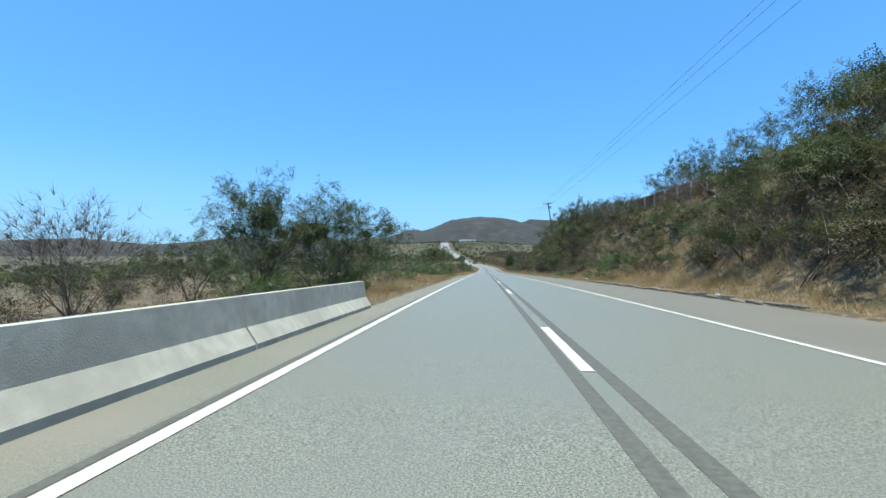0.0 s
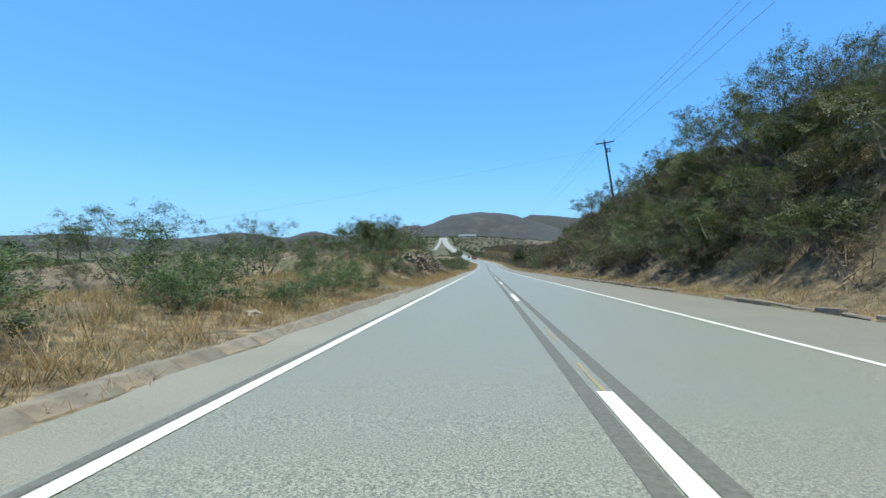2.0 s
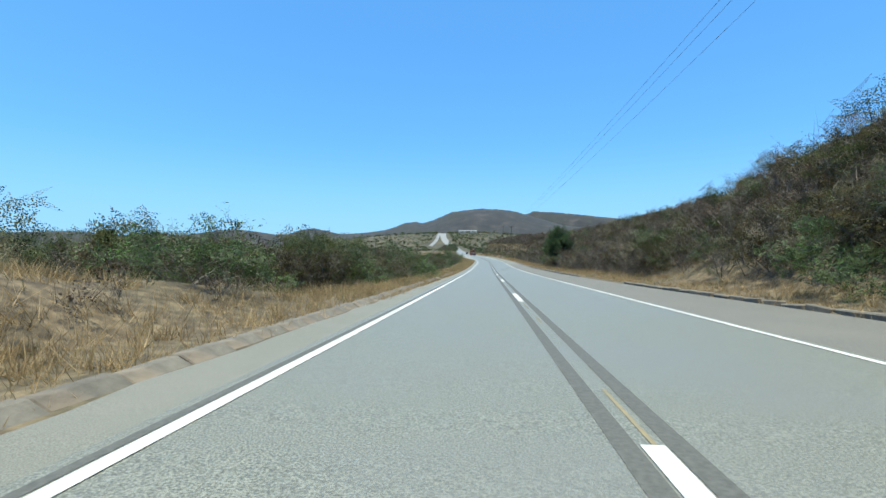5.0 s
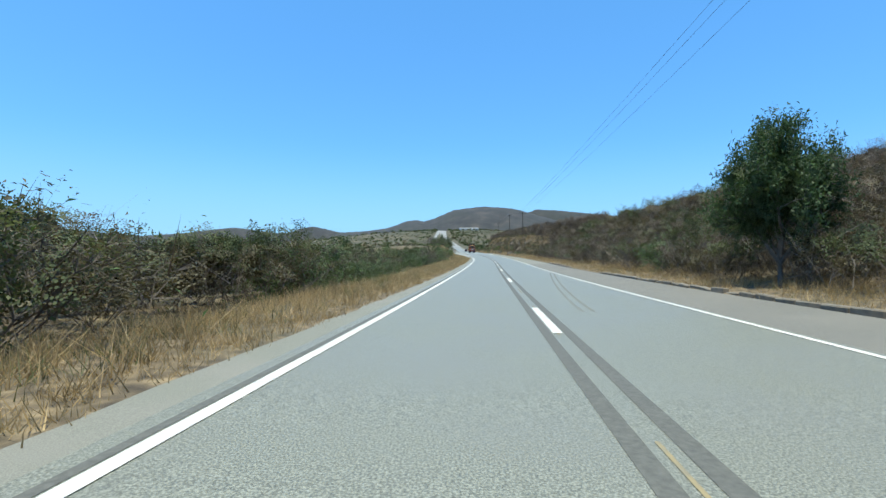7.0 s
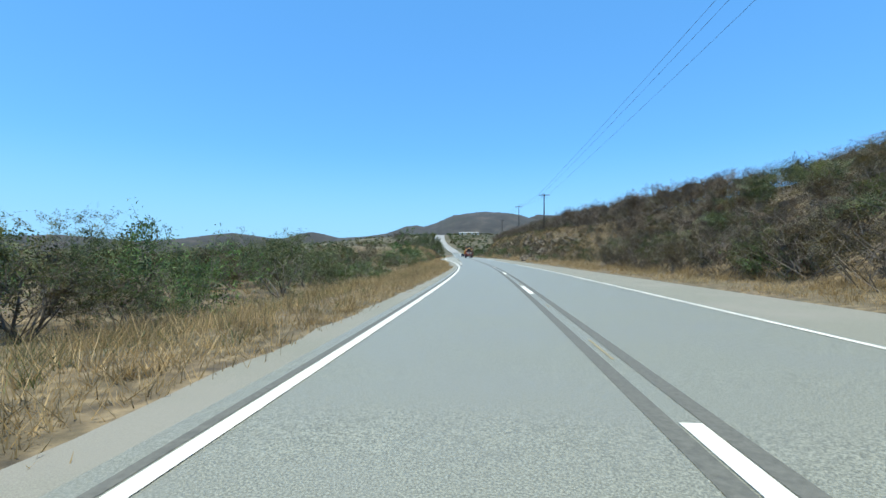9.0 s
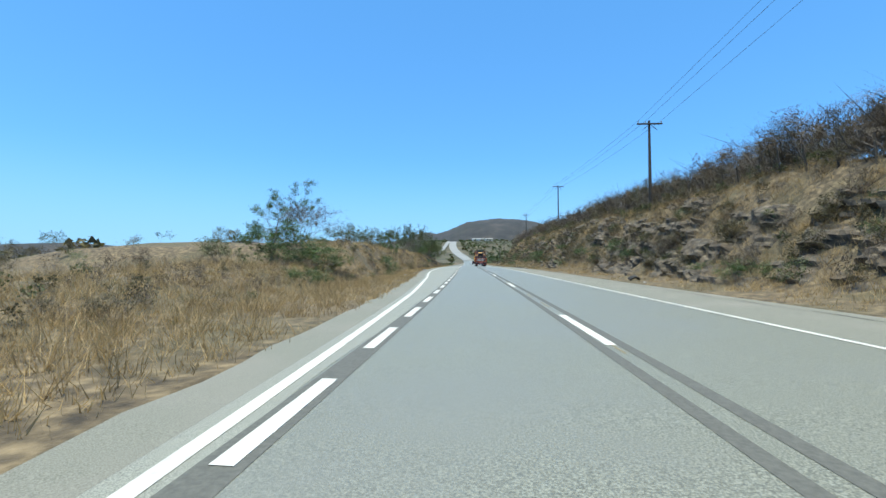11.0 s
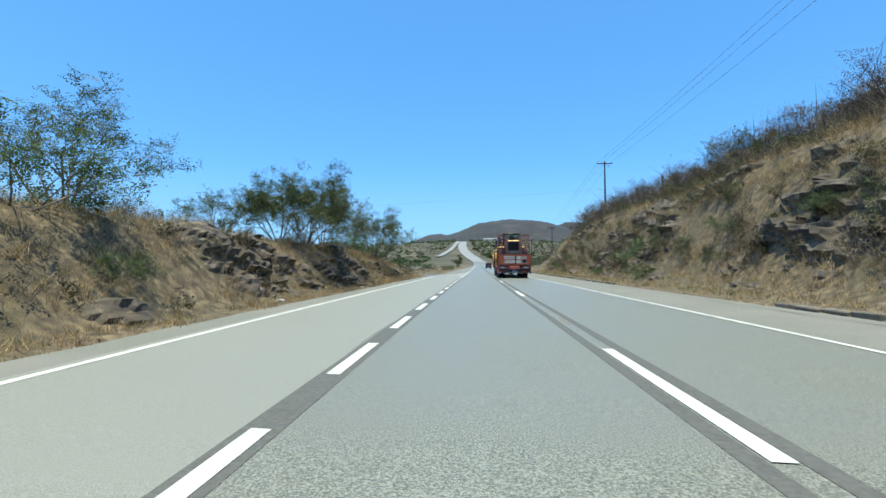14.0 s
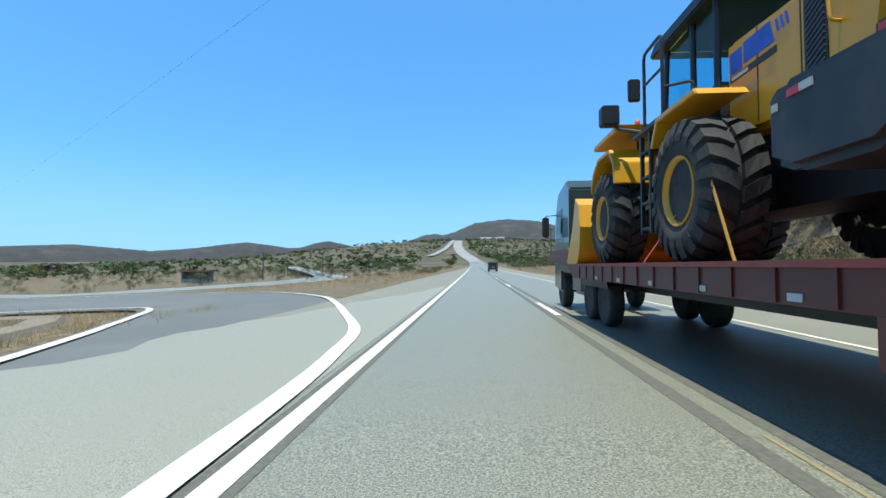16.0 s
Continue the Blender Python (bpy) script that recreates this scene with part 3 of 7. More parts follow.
def tree(kind, y, lat, height, label, wide=1.0, turn=0.0, leaf=None, lift=0.0):
    """Sets one tree: an Empty at the foot with its trunk and its crown."""
    v = len(TREES) % len(RAW[kind])
    key = (kind, v, leaf.name if leaf else "")
    name = {"fan": "thorn_tree", "acacia": "acacia_tree", "tall": "slender_tree", "broad": "shade_tree", "bush": "green_bush", "scrub": "shrub", "bare": "bare_tree"}[kind]
    if key not in TREES:
        wood, leaves, fill = RAW[kind][v]
        faces = np.concatenate([leaves, fill]) if leaf is None else leaves
        slots = np.arange(len(faces)) >= len(leaves)
        TREES[key] = (quads_mesh("trunk", wood, [M_TWIG if kind in ("bare", "scrub") else M_BARK], n=3),
                      quads_mesh("crown", faces, [leaf or LEAF_OF[kind], SPRAY_OF.get(kind, M_LEAF)], slots, n=3))
    root = new(name)
    root.matrix_world = Matrix.Translation(P(y, lat, land(y, lat) + lift - .04)) @ pose(0, 0, 0, 0, 0, turn) @ Matrix.Diagonal((height * wide, height * wide, height, 1))
    for nm, me in zip(("trunk", "crown"), TREES[key]):
        ob = new(nm, me)
        ob.parent = root
    return tagged(root, label, "bush" if kind in ("bush", "scrub") else "tree", {"bush": "roadside bushes", "scrub": "roadside shrubs"}.get(kind, "roadside trees"))


rt = random.Random(5)
A = "thorny acacia tree with sparse olive-green crown on dry verge"
B = "rounded green bush growing in dry grass"
C = "bare grey thorn tree without leaves on dry ground"
D = "slender young tree with drooping fresh green leaves"
F = "many-stemmed thorn tree with airy grey-green crown on the bank"
V = "many-stemmed thorn tree with airy grey-green crown on dry verge"
S = "half-bare brown shrub on dry ground"
def plants(rows):
    """Sets a row of plants: kind, way along the road, metres to the right, height, label, width."""
    for k, y, lat, h, lab, w in rows:
        h = h * 1.2 if k == "acacia" and y > 340 and lat < 0 else h
        tree(k, y, lat, h, lab, w, rt.uniform(0, 360), M_LEAF_DRY if "withered" in lab else None)


# left verge by the start
plants([
    ("fan", 24.4, -9.8, 5.7, V, .95), ("fan", 24, -13.2, 6.5, V, .8), ("acacia", 26.2, -9.6, 4.4, A, .8), ("bush", 24.8, -9.0, 2.3, B, .8), ("bush", 21, -12, 1.8, B, 1.1),
    ("acacia", 20, -14.5, 3.6, A, .9), ("bare", 15, -15.5, 4.4, C, .9), ("bush", 24, -8.6, 1.5, B, 1.2), ("scrub", 34, -8.8, 1.3, S, 1.2), ("bare", 30, -16, 3.6, C, 1),
    ("bush", 18, -9.6, 1.4, B, 1.3), ("bush", 42, -13, 1.4, B, 1.3), ("bush", 40, -8.2, 1.25, B, 1.1), ("bush", 51, -16.5, 1.8, B, 1.2)
])
# left verge before the rock cut
plants([
    ("bush", 58, -8.6, 1.5, B, 1.3), ("acacia", 70, -15.2, 3.3, A, 1.25), ("acacia", 78, -13.4, 3.3, A, 1.1), ("bush", 66, -7.0, .95, B, 1.4), ("bush", 70, -7.2, 1.1, B, 1.4),
    ("bush", 74.5, -7.5, 1.2, B, 1.4), ("bush", 63.5, -8.8, 1.1, B, 1.4), ("bush", 60, -11, 1.5, B, 1.4), ("bush", 57, -17, 2.0, B, 1.2), ("bush", 63, -15, 2.2, B, 1.2),
    ("scrub", 54, -11, 1.7, S, 1.3), ("bush", 66, -10, 2.0, B, 1.3), ("bush", 76, -9.2, 1.9, B, 1.2), ("acacia", 79, -15, 2.6, A, 1.1)
])
# on and behind the left rock cut
plants([
    ("bush", 99.5, -11.2, 2.2, B, 1.3), ("bush", 86.5, -8.8, 2.3, B, .9), ("fan", 93, -11.2, 3.5, V, 1.25), ("fan", 94.6, -12.0, 3.4, V, 1.1), ("acacia", 87, -12.5, 2.2, A, 1.2),
    ("scrub", 84, -13, 2.3, S, 1.1), ("scrub", 97, -12.5, 1.8, S, 1.1), ("bush", 103.5, -11.6, 2.3, B, 1.1),
    ("acacia", 108, -11.4, 4.5, "sparse acacia with withered brown pods above the rock cut", 1.15), ("bare", 106, -12.4, 3.2, C, .9), ("bush", 115.2, -11.4, 3.0, B, .75),
    ("bush", 115.6, -10.7, 2.9, B, .75), ("bush", 106, -13.4, 3.0, B, 1.0), ("bush", 126, -11.5, 1.0, B, 1.0)
])
# left thicket and the slender tree
plants([
    ("bush", 147, -9.6, 2.0, B, 1.2), ("bare", 247.6, -9.0, 2.9, C, .75), ("bush", 259, -10.8, 3.0, B, .8), ("bush", 254, -14.4, 3.1, B, .95), ("bush", 252, -16.4, 2.6, B, 1.0),
    ("bush", 257, -23, 2.4, B, 1.5), ("bush", 255, -25.5, 2.2, B, 1.5), ("scrub", 257, -12, 1.5, S, 1.1), ("scrub", 272, -9.6, 1.8, S, 1.2), ("bush", 276, -10.4, 1.8, B, 1.2),
    ("tall", 328.8, -14.3, 5.3, D, 1.15), ("tall", 328.4, -14.1, 3.2, D, 1.3), ("bare", 336.4, -15.6, 3.7, C, 1.35), ("bush", 331.0, -12.1, 1.45, B, 1.6),
    ("bush", 332.4, -13.2, 1.4, B, 1.6), ("bush", 342, -9.2, .6, B, 1.0)
])
# on the left earth bank
plants([
    ("acacia", 352, -16, 2.3, A, 1.2), ("acacia", 357, -15, 2.4, A, 1.1), ("acacia", 360, -14.5, 2.3, A, 1.1), ("tall", 359, -11.6, 3.4, D, .7), ("fan", 370.5, -14, 3.5, F, .8),
    ("scrub", 366, -15, 1.6, S, 1.2), ("fan", 388, -12.0, 5.5, F, .75), ("bush", 395, -11.8, 2.0, B, 1.2), ("bare", 384, -13, 2.3, C, .8), ("acacia", 398, -14, 3.2, A, 1.1),
    ("acacia", 408, -15, 2.2, A, 1.1), ("fan", 411.5, -11.8, 4.4, F, 1.0), ("fan", 414.4, -11.8, 3.5, F, 1.05), ("fan", 409.6, -12.6, 3.4, F, 1.15), ("fan", 427, -11.4, 4.4, F, 1.0),
    ("bush", 428.5, -11.8, 2.4, B, 1.0), ("bare", 425, -12.4, 3.4, C, .95), ("bush", 420, -12, 1.5, B, 1.1), ("scrub", 440.5, -13.5, .9, S, 1.0), ("scrub", 440, -10.2, 1.3, S, 1.1),
    ("scrub", 443, -11.4, 1.4, S, 1.1), ("scrub", 437, -9.8, 1.0, S, 1.1), ("acacia", 443, -16, 1.6, A, .9)
])
# right hillside by the start
plants([
    ("acacia", 27, 19.5, 5.6, A, .9), ("acacia", 33, 19, 4.6, A, 1.0), ("acacia", 45, 19.5, 5.6, A, .8), ("acacia", 51, 19, 4.4, A, 1.0), ("bare", 55, 19.8, 3.2, C, .9),
    ("acacia", 17, 18.5, 4.0, A, 1.1), ("acacia", 38, 16.4, 3.4, A, .8), ("bare", 41, 16.2, 2.8, C, 1.0), ("acacia", 56, 15.8, 3.2, A, .8), ("bare", 60, 16.0, 3.4, C, 1.0),
    ("bush", 46, 9.4, 1.1, B, 1.1), ("bush", 59, 9.0, 1.2, B, 1.3)
])
# right hillside below the brick wall
plants([
    ("bare", 77, 16.2, 4.8, C, 1.0), ("acacia", 66, 15.9, 3.4, A, .8), ("bare", 70, 16.3, 4.2, C, 1.0), ("acacia", 73, 15.6, 3.6, A, .8), ("acacia", 64, 13, 2.4, A, 1.1),
    ("acacia", 78.5, 15.6, 6.0, A, .9), ("acacia", 82, 15.0, 6.0, A, .95), ("acacia", 70, 13.6, 2.6, A, 1.1), ("acacia", 87, 16, 5.6, A, .9), ("acacia", 90, 14.8, 3.4, A, 1.2),
    ("acacia", 98, 16, 5.0, A, .9), ("acacia", 104, 16.6, 4.8, A, .9), ("acacia", 109, 17, 4.6, A, .9), ("bush", 114, 10.0, 1.2, B, 1.2)
])
# right hillside along the thicket
plants([
    ("acacia", 123, 17.4, 5.4, A, 1.0), ("acacia", 128, 16.6, 5.6, A, 1.0), ("bush", 150, 10.2, 2.4, B, 1.0), ("acacia", 140, 15.5, 3.2, A, 1.2),
    ("broad", 209, 10.2, 6.5, "large shade tree with dense dark green foliage on the verge", .62), ("acacia", 262, 34, 3.2, A, 1.0), ("bush", 255, 11.4, 1.7, B, 1.3),
    ("bush", 268, 11.8, 1.6, B, 1.2)
])
# on the crest of the right cut
plants([
    ("acacia", 352, 17, 3.2, A, 1.0), ("bare", 360, 16.4, 2.5, C, 1.1), ("bare", 368, 16, 2.3, C, 1.0), ("bare", 398, 15.8, 2.3, C, 1.0), ("bare", 413, 16, 2.8, C, 1.0),
    ("acacia", 420, 17.2, 3.2, A, 1.0), ("bare", 435, 16, 2.6, C, 1.0), ("bare", 442, 16, 2.4, C, 1.0), ("bare", 333, 16.4, 2.6, C, 1.1), ("bare", 326, 17, 2.8, C, 1.1),
    ("bush", 384, 11, .9, B, 1.2)
])
for k in range(18):           # low green bushes at the foot of the grassy cut
    tree("bush", 322 + k * 8.1 + rt.uniform(-3, 3), rt.uniform(9.5, 11.6), rt.uniform(.5, 1.05), B, rt.uniform(1.1, 1.6), rt.uniform(0, 360))


# ---- the thick scrub behind: single shrubs where the road passes close, the rest as undergrowth
MASS_OF = {"bush": M_MASS_GREEN, "acacia": M_MASS_GREEN, "scrub": M_MASS_OLIVE, "thin": M_MASS_BROWN}
# where the leaf of a plant of 1 m height sits: middle height, half width, half height
BODY = {"bush": (.48, .34, .24), "acacia": (.72, .36, .14), "scrub": (.52, .27, .22), "thin": (.58, .22, .22)}


def sprigs(rng, n):
    """Fine upright twigs of one dry shrub, each a long thin triangle."""
    foot = np.stack([rng.normal(0, .14, n), rng.normal(0, .14, n), rng.uniform(.0, .45, n)], axis=1)
    way = np.stack([rng.normal(0, .26, n), rng.normal(0, .26, n), rng.uniform(.25, .52, n)], axis=1)
    side = np.cross(way, rng.normal(0, 1, (n, 3)))
    side *= rng.uniform(.003, .007, (n, 1)) / (np.linalg.norm(side, axis=1)[:, None] + 1e-9)
    return np.stack([foot - side, foot + side, foot + way], axis=1)


def body_sprays(rng, kind, n, size):
    """Sprays through the round body of one plant."""
    mid, wide, high = BODY[kind]
    spots = rng.normal(0, 1, (n, 3))
    spots *= (rng.uniform(.25, 1, (n, 1)) ** .5) / (np.linalg.norm(spots, axis=1)[:, None] + 1e-9) * 1.25
    return sprays(rng, spots * np.array((wide, wide, high)) + np.array((0, 0, mid)), 1, .03, size, 1)


def far_mesh(name, places, seed):
    """Many shrubs as one mesh: twigs, leaves and sprays; rank 2 beside the road, 1 behind, 0 far up the slope."""
    rng = np.random.default_rng(seed)
    sticks, groups = [], {}
    for kind, p, s, sw, rank in places:
        a = rng.uniform(0, 2 * math.pi)
        m = np.array(((math.cos(a) * sw, -math.sin(a) * sw, 0), (math.sin(a) * sw, math.cos(a) * sw, 0), (0, 0, 1))) * s
        at = lambda faces: faces @ m.T + np.array(p)
        bare = kind == "thin"
        sticks.append(at(sprigs(rng, ((52, 36, 12) if bare else (26, 14, 4))[2 - rank])))
        n = ((16, 11, 6) if bare else (52, 32, 15))[2 - rank]
        groups.setdefault(MASS_OF[kind], []).append(at(body_sprays(rng, kind, n, (.20, .24, .32)[2 - rank])))
        if rank:
            l = RAW[kind][rng.integers(len(RAW[kind]))][1]
            l = l[rng.integers(0, len(l), (56, 18)[2 - rank])]
            c = l.mean(axis=1, keepdims=True)
            groups.setdefault(LEAF_OF[kind], []).append(at(c * np.array((.85, .85, .93)) + (l - c) * .8))
    parts, mats, slots = [np.concatenate(sticks)], [M_TWIG], []
    slots.append(np.zeros(len(parts[0])))
    for mat, faces in groups.items():
        mats.append(mat)
        parts.append(np.concatenate(faces))
        slots.append(np.full(len(parts[-1]), len(mats) - 1))
    return quads_mesh(name, np.concatenate(parts), mats, np.concatenate(slots), n=3)


# zone: y from, y to, lat from, lat to, metres apart, shares of the kinds, height from, to
ZONES = [
    (-25, 26, 10.5, 24, 1.7, dict(scrub=4, acacia=3, bush=1, bare=2), 1.8, 3.6),
    (26, 60, 10.6, 14.0, 1.6, dict(scrub=4, bush=1.5, acacia=2, bare=2), .9, 2.0),
    (300, 470, 10.0, 14.8, 1.3, dict(scrub=5, bush=1.8, bare=4), .7, 1.6),
    (302, 440, -9.2, -13.6, 1.2, dict(scrub=4, bush=1.0, bare=7), .35, .95),
    (-14, 34, -8.4, -16, 1.9, dict(scrub=4, bush=1, bare=4), .6, 1.4),
    (165, 225, 10.2, 17, 1.6, dict(scrub=3, bush=.2, bare=7), 1.0, 2.4),
    (26, 76, 14.0, 16.9, 1.5, dict(scrub=4, acacia=2, bush=1, bare=3), .9, 1.8),
    (26, 60, 18.5, 26, 2.2, dict(scrub=4, acacia=3, bush=1, bare=2), 1.2, 3.0),
]
ZONES += [
    (60, 76, 10.0, 16.4, 1.5, dict(scrub=6, acacia=3, bush=1, bare=4), 1.0, 2.3),
    (76, 100, 10.0, 22, 1.6, dict(scrub=6, acacia=4, bush=1, bare=4), 1.8, 3.8),
    (100, 172, 10.4, 23, 1.6, dict(scrub=5, acacia=1.4, bush=.7, bare=8), 1.4, 3.4),
    (84, 142, -6.6, -8.2, 1.5, dict(bare=5, scrub=1), .5, 1.1),
    (84, 142, -10.0, -13, 2.0, dict(bare=4, scrub=2), .7, 1.5),
    (172, 295, 9.9, 30, 1.8, dict(scrub=6, bush=.7, bare=7, acacia=.8), 1.8, 3.2),
    (172, 295, 30, 66, 3.4, dict(scrub=6, bush=.7, bare=6, acacia=.6), 1.6, 2.8),
    (295, 470, 14.9, 26, 1.8, dict(scrub=1, bare=10), 1.9, 3.6),
]
ZONES += [
    (475, 640, 11, 90, 4.6, dict(scrub=6, bush=1.5, bare=4, acacia=1), 1.2, 2.4),
    (-20, 60, -15, -55, 2.9, dict(scrub=4, acacia=3, bush=3, bare=2), 1.0, 2.2),
    (60, 96, -13, -45, 3.2, dict(scrub=4, acacia=1, bush=2, bare=2), .6, 1.4),
    (96, 150, -14, -45, 4.0, dict(scrub=4, acacia=2, bush=1, bare=2), 1.0, 2.0),
    (150, 212, -8.8, -28, 1.8, dict(scrub=5, acacia=4, bush=3, bare=1), 2.1, 3.3),
    (212, 232, -9.6, -28, 1.8, dict(scrub=5, acacia=2, bush=3, bare=2), 1.3, 2.3),
    (232, 300, -10.0, -45, 2.5, dict(scrub=4, acacia=2, bush=3, bare=2), 1.3, 2.7),
    (300, 440, -17, -60, 5.0, dict(scrub=4, acacia=2, bush=1, bare=2), 1.0, 2.0),
]
ZONES += [
    (490, 640, -26, -190, 9.5, dict(scrub=3, acacia=3, bush=5), 1.2, 3.4),
    (505, 660, -11, -26, 4.4, dict(scrub=5, acacia=1, bush=3, bare=1), .5, 1.4),
]
rz, rj = random.Random(11), random.Random(77)
near_ones, undergrowth, near_count = [], {}, {}
for zi, (y0, y1, l0, l1, gap, kinds, h0, h1) in enumerate(ZONES):
    count = int((y1 - y0) * abs(l1 - l0) / gap / gap * (2.1 if 9 < l0 < 30 and y1 < 480 else 1.7 if 140 < y0 < 240 else 1.1))
    for _ in range(count):
        y, lat = rz.uniform(y0, y1), rz.uniform(min(l0, l1), max(l0, l1))
        y += rj.gauss(0, 2.5)
        if abs(lat - l0) > .6 * abs(l1 - l0):       # the far edge of a stretch frays out
            lat += math.copysign(abs(rj.gauss(0, .15 * abs(l1 - l0))), l0)
        kind = rz.choices(list(kinds), list(kinds.values()))[0]
        h = rz.uniform(h0, h1) * (1.15 if kind in ("bare", "acacia") else 1)
        if 236 < y < 247 and -13.5 < lat < -5:      # open grass round the boulders
            continue
        edge = abs(abs(lat) - abs(l0))
        kind = "thin" if kind == "bare" else kind
        if edge < 1.8 and near_count.get(zi, 0) < (17 if l0 < 0 else 8) and kind in ("bush", "scrub", "acacia"):
            near_count[zi] = near_count.get(zi, 0) + 1
            near_ones.append((kind, y, lat, h))
        else:
            undergrowth.setdefault(zi, []).append((kind, tuple(P(y, lat, land(y, lat) - .05)), h, rz.uniform(.85, 1.25), 2 if edge < (6 if l0 > 0 and y1 < 175 else 3) else 1 if edge < 9 else 0))
for kind, y, lat, h in near_ones:
    tree(kind, y, lat, h, {"bush": B, "scrub": S, "acacia": A}[kind], rt.uniform(.9, 1.3), rt.uniform(0, 360))
for zi, places in undergrowth.items():
    side = "hillside" if ZONES[zi][2] > 0 else "plain"
    tagged(new("undergrowth", far_mesh("undergrowth", places, zi)), "thick dry thorn scrub, brown and olive, covering the " + side, "scrub", kind="stuff")

# far scrub: small clumps over the plain and the far slopes
clumps = []
for k in range(8600):
    y = 470 + 1500 * rz.random() ** 1.4 if k < 6500 else rz.uniform(20, 640)
    lat = rz.choice((-1, -1, 1)) * (14 + 620 * rz.random() ** 1.8) if k < 6500 else -44 - 340 * rz.random() ** 1.3
    if (k < 6500 and y < 660 and -120 < lat < 95) or -42 < lat < 16 and abs(lat - float(np.interp(y, [900, 1050, 1250], [-33, -16, -4]))) < 12 + 6 * (y < 1000) or -9 < lat < 9 or (k >= 6500 and y > 430 and (lat > -110 or k % 4)):
        continue
    clumps.append((rz.choices(("bush", "acacia", "scrub"), (3, 2, 2))[0], tuple(P(y, lat, far_land(y, lat, land(y, lat)) - .1)), rz.choice((1.6, 2.2, 2.6, 3.2, 4.6, 6.2)) * rz.uniform(.8, 1.2) * (1 if k < 6500 else .75), rz.uniform(.9, 1.5)))
for k in range(1700):
    y, lat = rz.uniform(500, 1300), 17 + 190 * rz.random() ** 1.5
    clumps.append((rz.choices(("bush", "acacia", "scrub"), (3, 3, 3))[0], tuple(P(y, lat, far_land(y, lat, land(y, lat)) - .1)), rz.uniform(1.4, 3.4), rz.uniform(1.1, 1.7)))


def clump_mesh(name, places, seed):
    rng = np.random.default_rng(seed)
    parts, slots, mats = [], [], []
    for kind, p, s, sw in places:
        faces = body_sprays(rng, kind, 18, .26) if p[1] > 600 or p[0] < -150 else body_sprays(rng, kind, 64, .12)
        parts.append(faces * np.array((sw, sw, .9)) * s + np.array(p))
        mat = FAR_OF[kind]
        if mat not in mats:
            mats.append(mat)
        slots.append(np.full(len(faces), mats.index(mat)))
    return quads_mesh(name, np.concatenate(parts), mats, np.concatenate(slots), n=3)


FAR_OF = {"bush": M_LEAF, "acacia": M_LEAF, "scrub": M_LEAF_OLIVE}
tagged(new("far_scrub", clump_mesh("far_scrub", clumps, 3)), "scattered green and olive trees over the distant plain", "scrub", kind="stuff")


# ------------------------------------------------------------------ grass
def grass(name, zones, seed, mat, label):
    """Loose curved blades over stretches (y0, y1, lat0, lat1, tufts, height)."""
    rng = np.random.default_rng(seed)
    out = []
    for y0, y1, l0, l1, n, h in zones:
        n = int(n * .78)
        ys, ls = rng.uniform(y0, y1, n), rng.uniform(min(l0, l1), max(l0, l1), n)
        keep = np.array([noise.noise((a * .22, b * .22, seed)) > -.42 for a, b in zip(ys, ls)])
        for yy, ll in zip(ys[keep], ls[keep]):
            base = np.array(P(yy, ll, land(yy, ll) - .02))
            tussock = rng.random() < .34
            k = 16 if tussock else 4
            spread = .10 if tussock else .14
            foot = base + np.stack([rng.normal(0, spread, k), rng.normal(0, spread, k), np.zeros(k)], axis=1)
            lean = rng.normal(0, .62 if tussock else .42, (k, 2))
            away = (-ll + left_edge(yy)) if ll < 0 else ll - curb_at(yy)
            hh = h * (.5 + .5 * smooth01(0, 1.6, away)) * rng.uniform(.45, 1.25) * rng.uniform(.6, 1.2, k)
            tip = foot + np.concatenate([lean * hh[:, None], hh[:, None]], axis=1)
            a = rng.uniform(0, math.pi, k)
            wv = np.stack([np.cos(a), np.sin(a), np.zeros(k)], axis=1) * rng.uniform(.004, .010, (k, 1))
            out.append(np.stack([foot - wv, foot + wv, tip], axis=1))
    return tagged(new(name, quads_mesh(name, np.concatenate(out), [mat], n=3)), label, "grass", kind="stuff")


grass_right = [(-10, 60, 7.9, 10.5, 2600, .42), (20, 172, 7.45, 8.3, 3000, .3), (60, 172, 7.9, 10.5, 3200, .38), (172, 300, 7.3, 11.5, 5200, .48), (172, 300, 10, 17, 5200, .5), (300, 475, 7.3, 10, 4200, .34),
              (300, 475, 9.6, 13, 9000, .6), (300, 475, 12.4, 16.0, 9000, .66), (20, 62, 9.6, 17, 7500, .55), (100, 172, 10, 16, 1800, .45), (475, 600, 7.3, 14, 1500, .4)]
grass_left = [(86, 140, -6.4, -8.0, 2600, .42), (14, 95, -4.95, -14, 9000, .42), (30, 95, -5.1, -9, 6000, .22), (437, 458, -11, -24, 1500, .38), (420, 446, -8.8, -14, 2600, .45), (95, 150, -5.0, -8.6, 2600, .45),
              (95, 145, -9.2, -13, 3600, .42), (150, 300, -4.5, -9.0, 10500, .5), (150, 300, -4.48, -5.6, 3600, .3), (232, 300, -9, -24, 2200, .4), (300, 446, -8.2, -17, 12000, .5), (300, 446, -8.6, -13.2, 12000, .26),
              (296, 350, -5.3, -8.6, 3600, .42), (477, 640, -9.8, -25, 3400, .5)]
grass("dry_grass", grass_right + grass_left, 4, M_GRASS, "dry golden grass along the roadside")
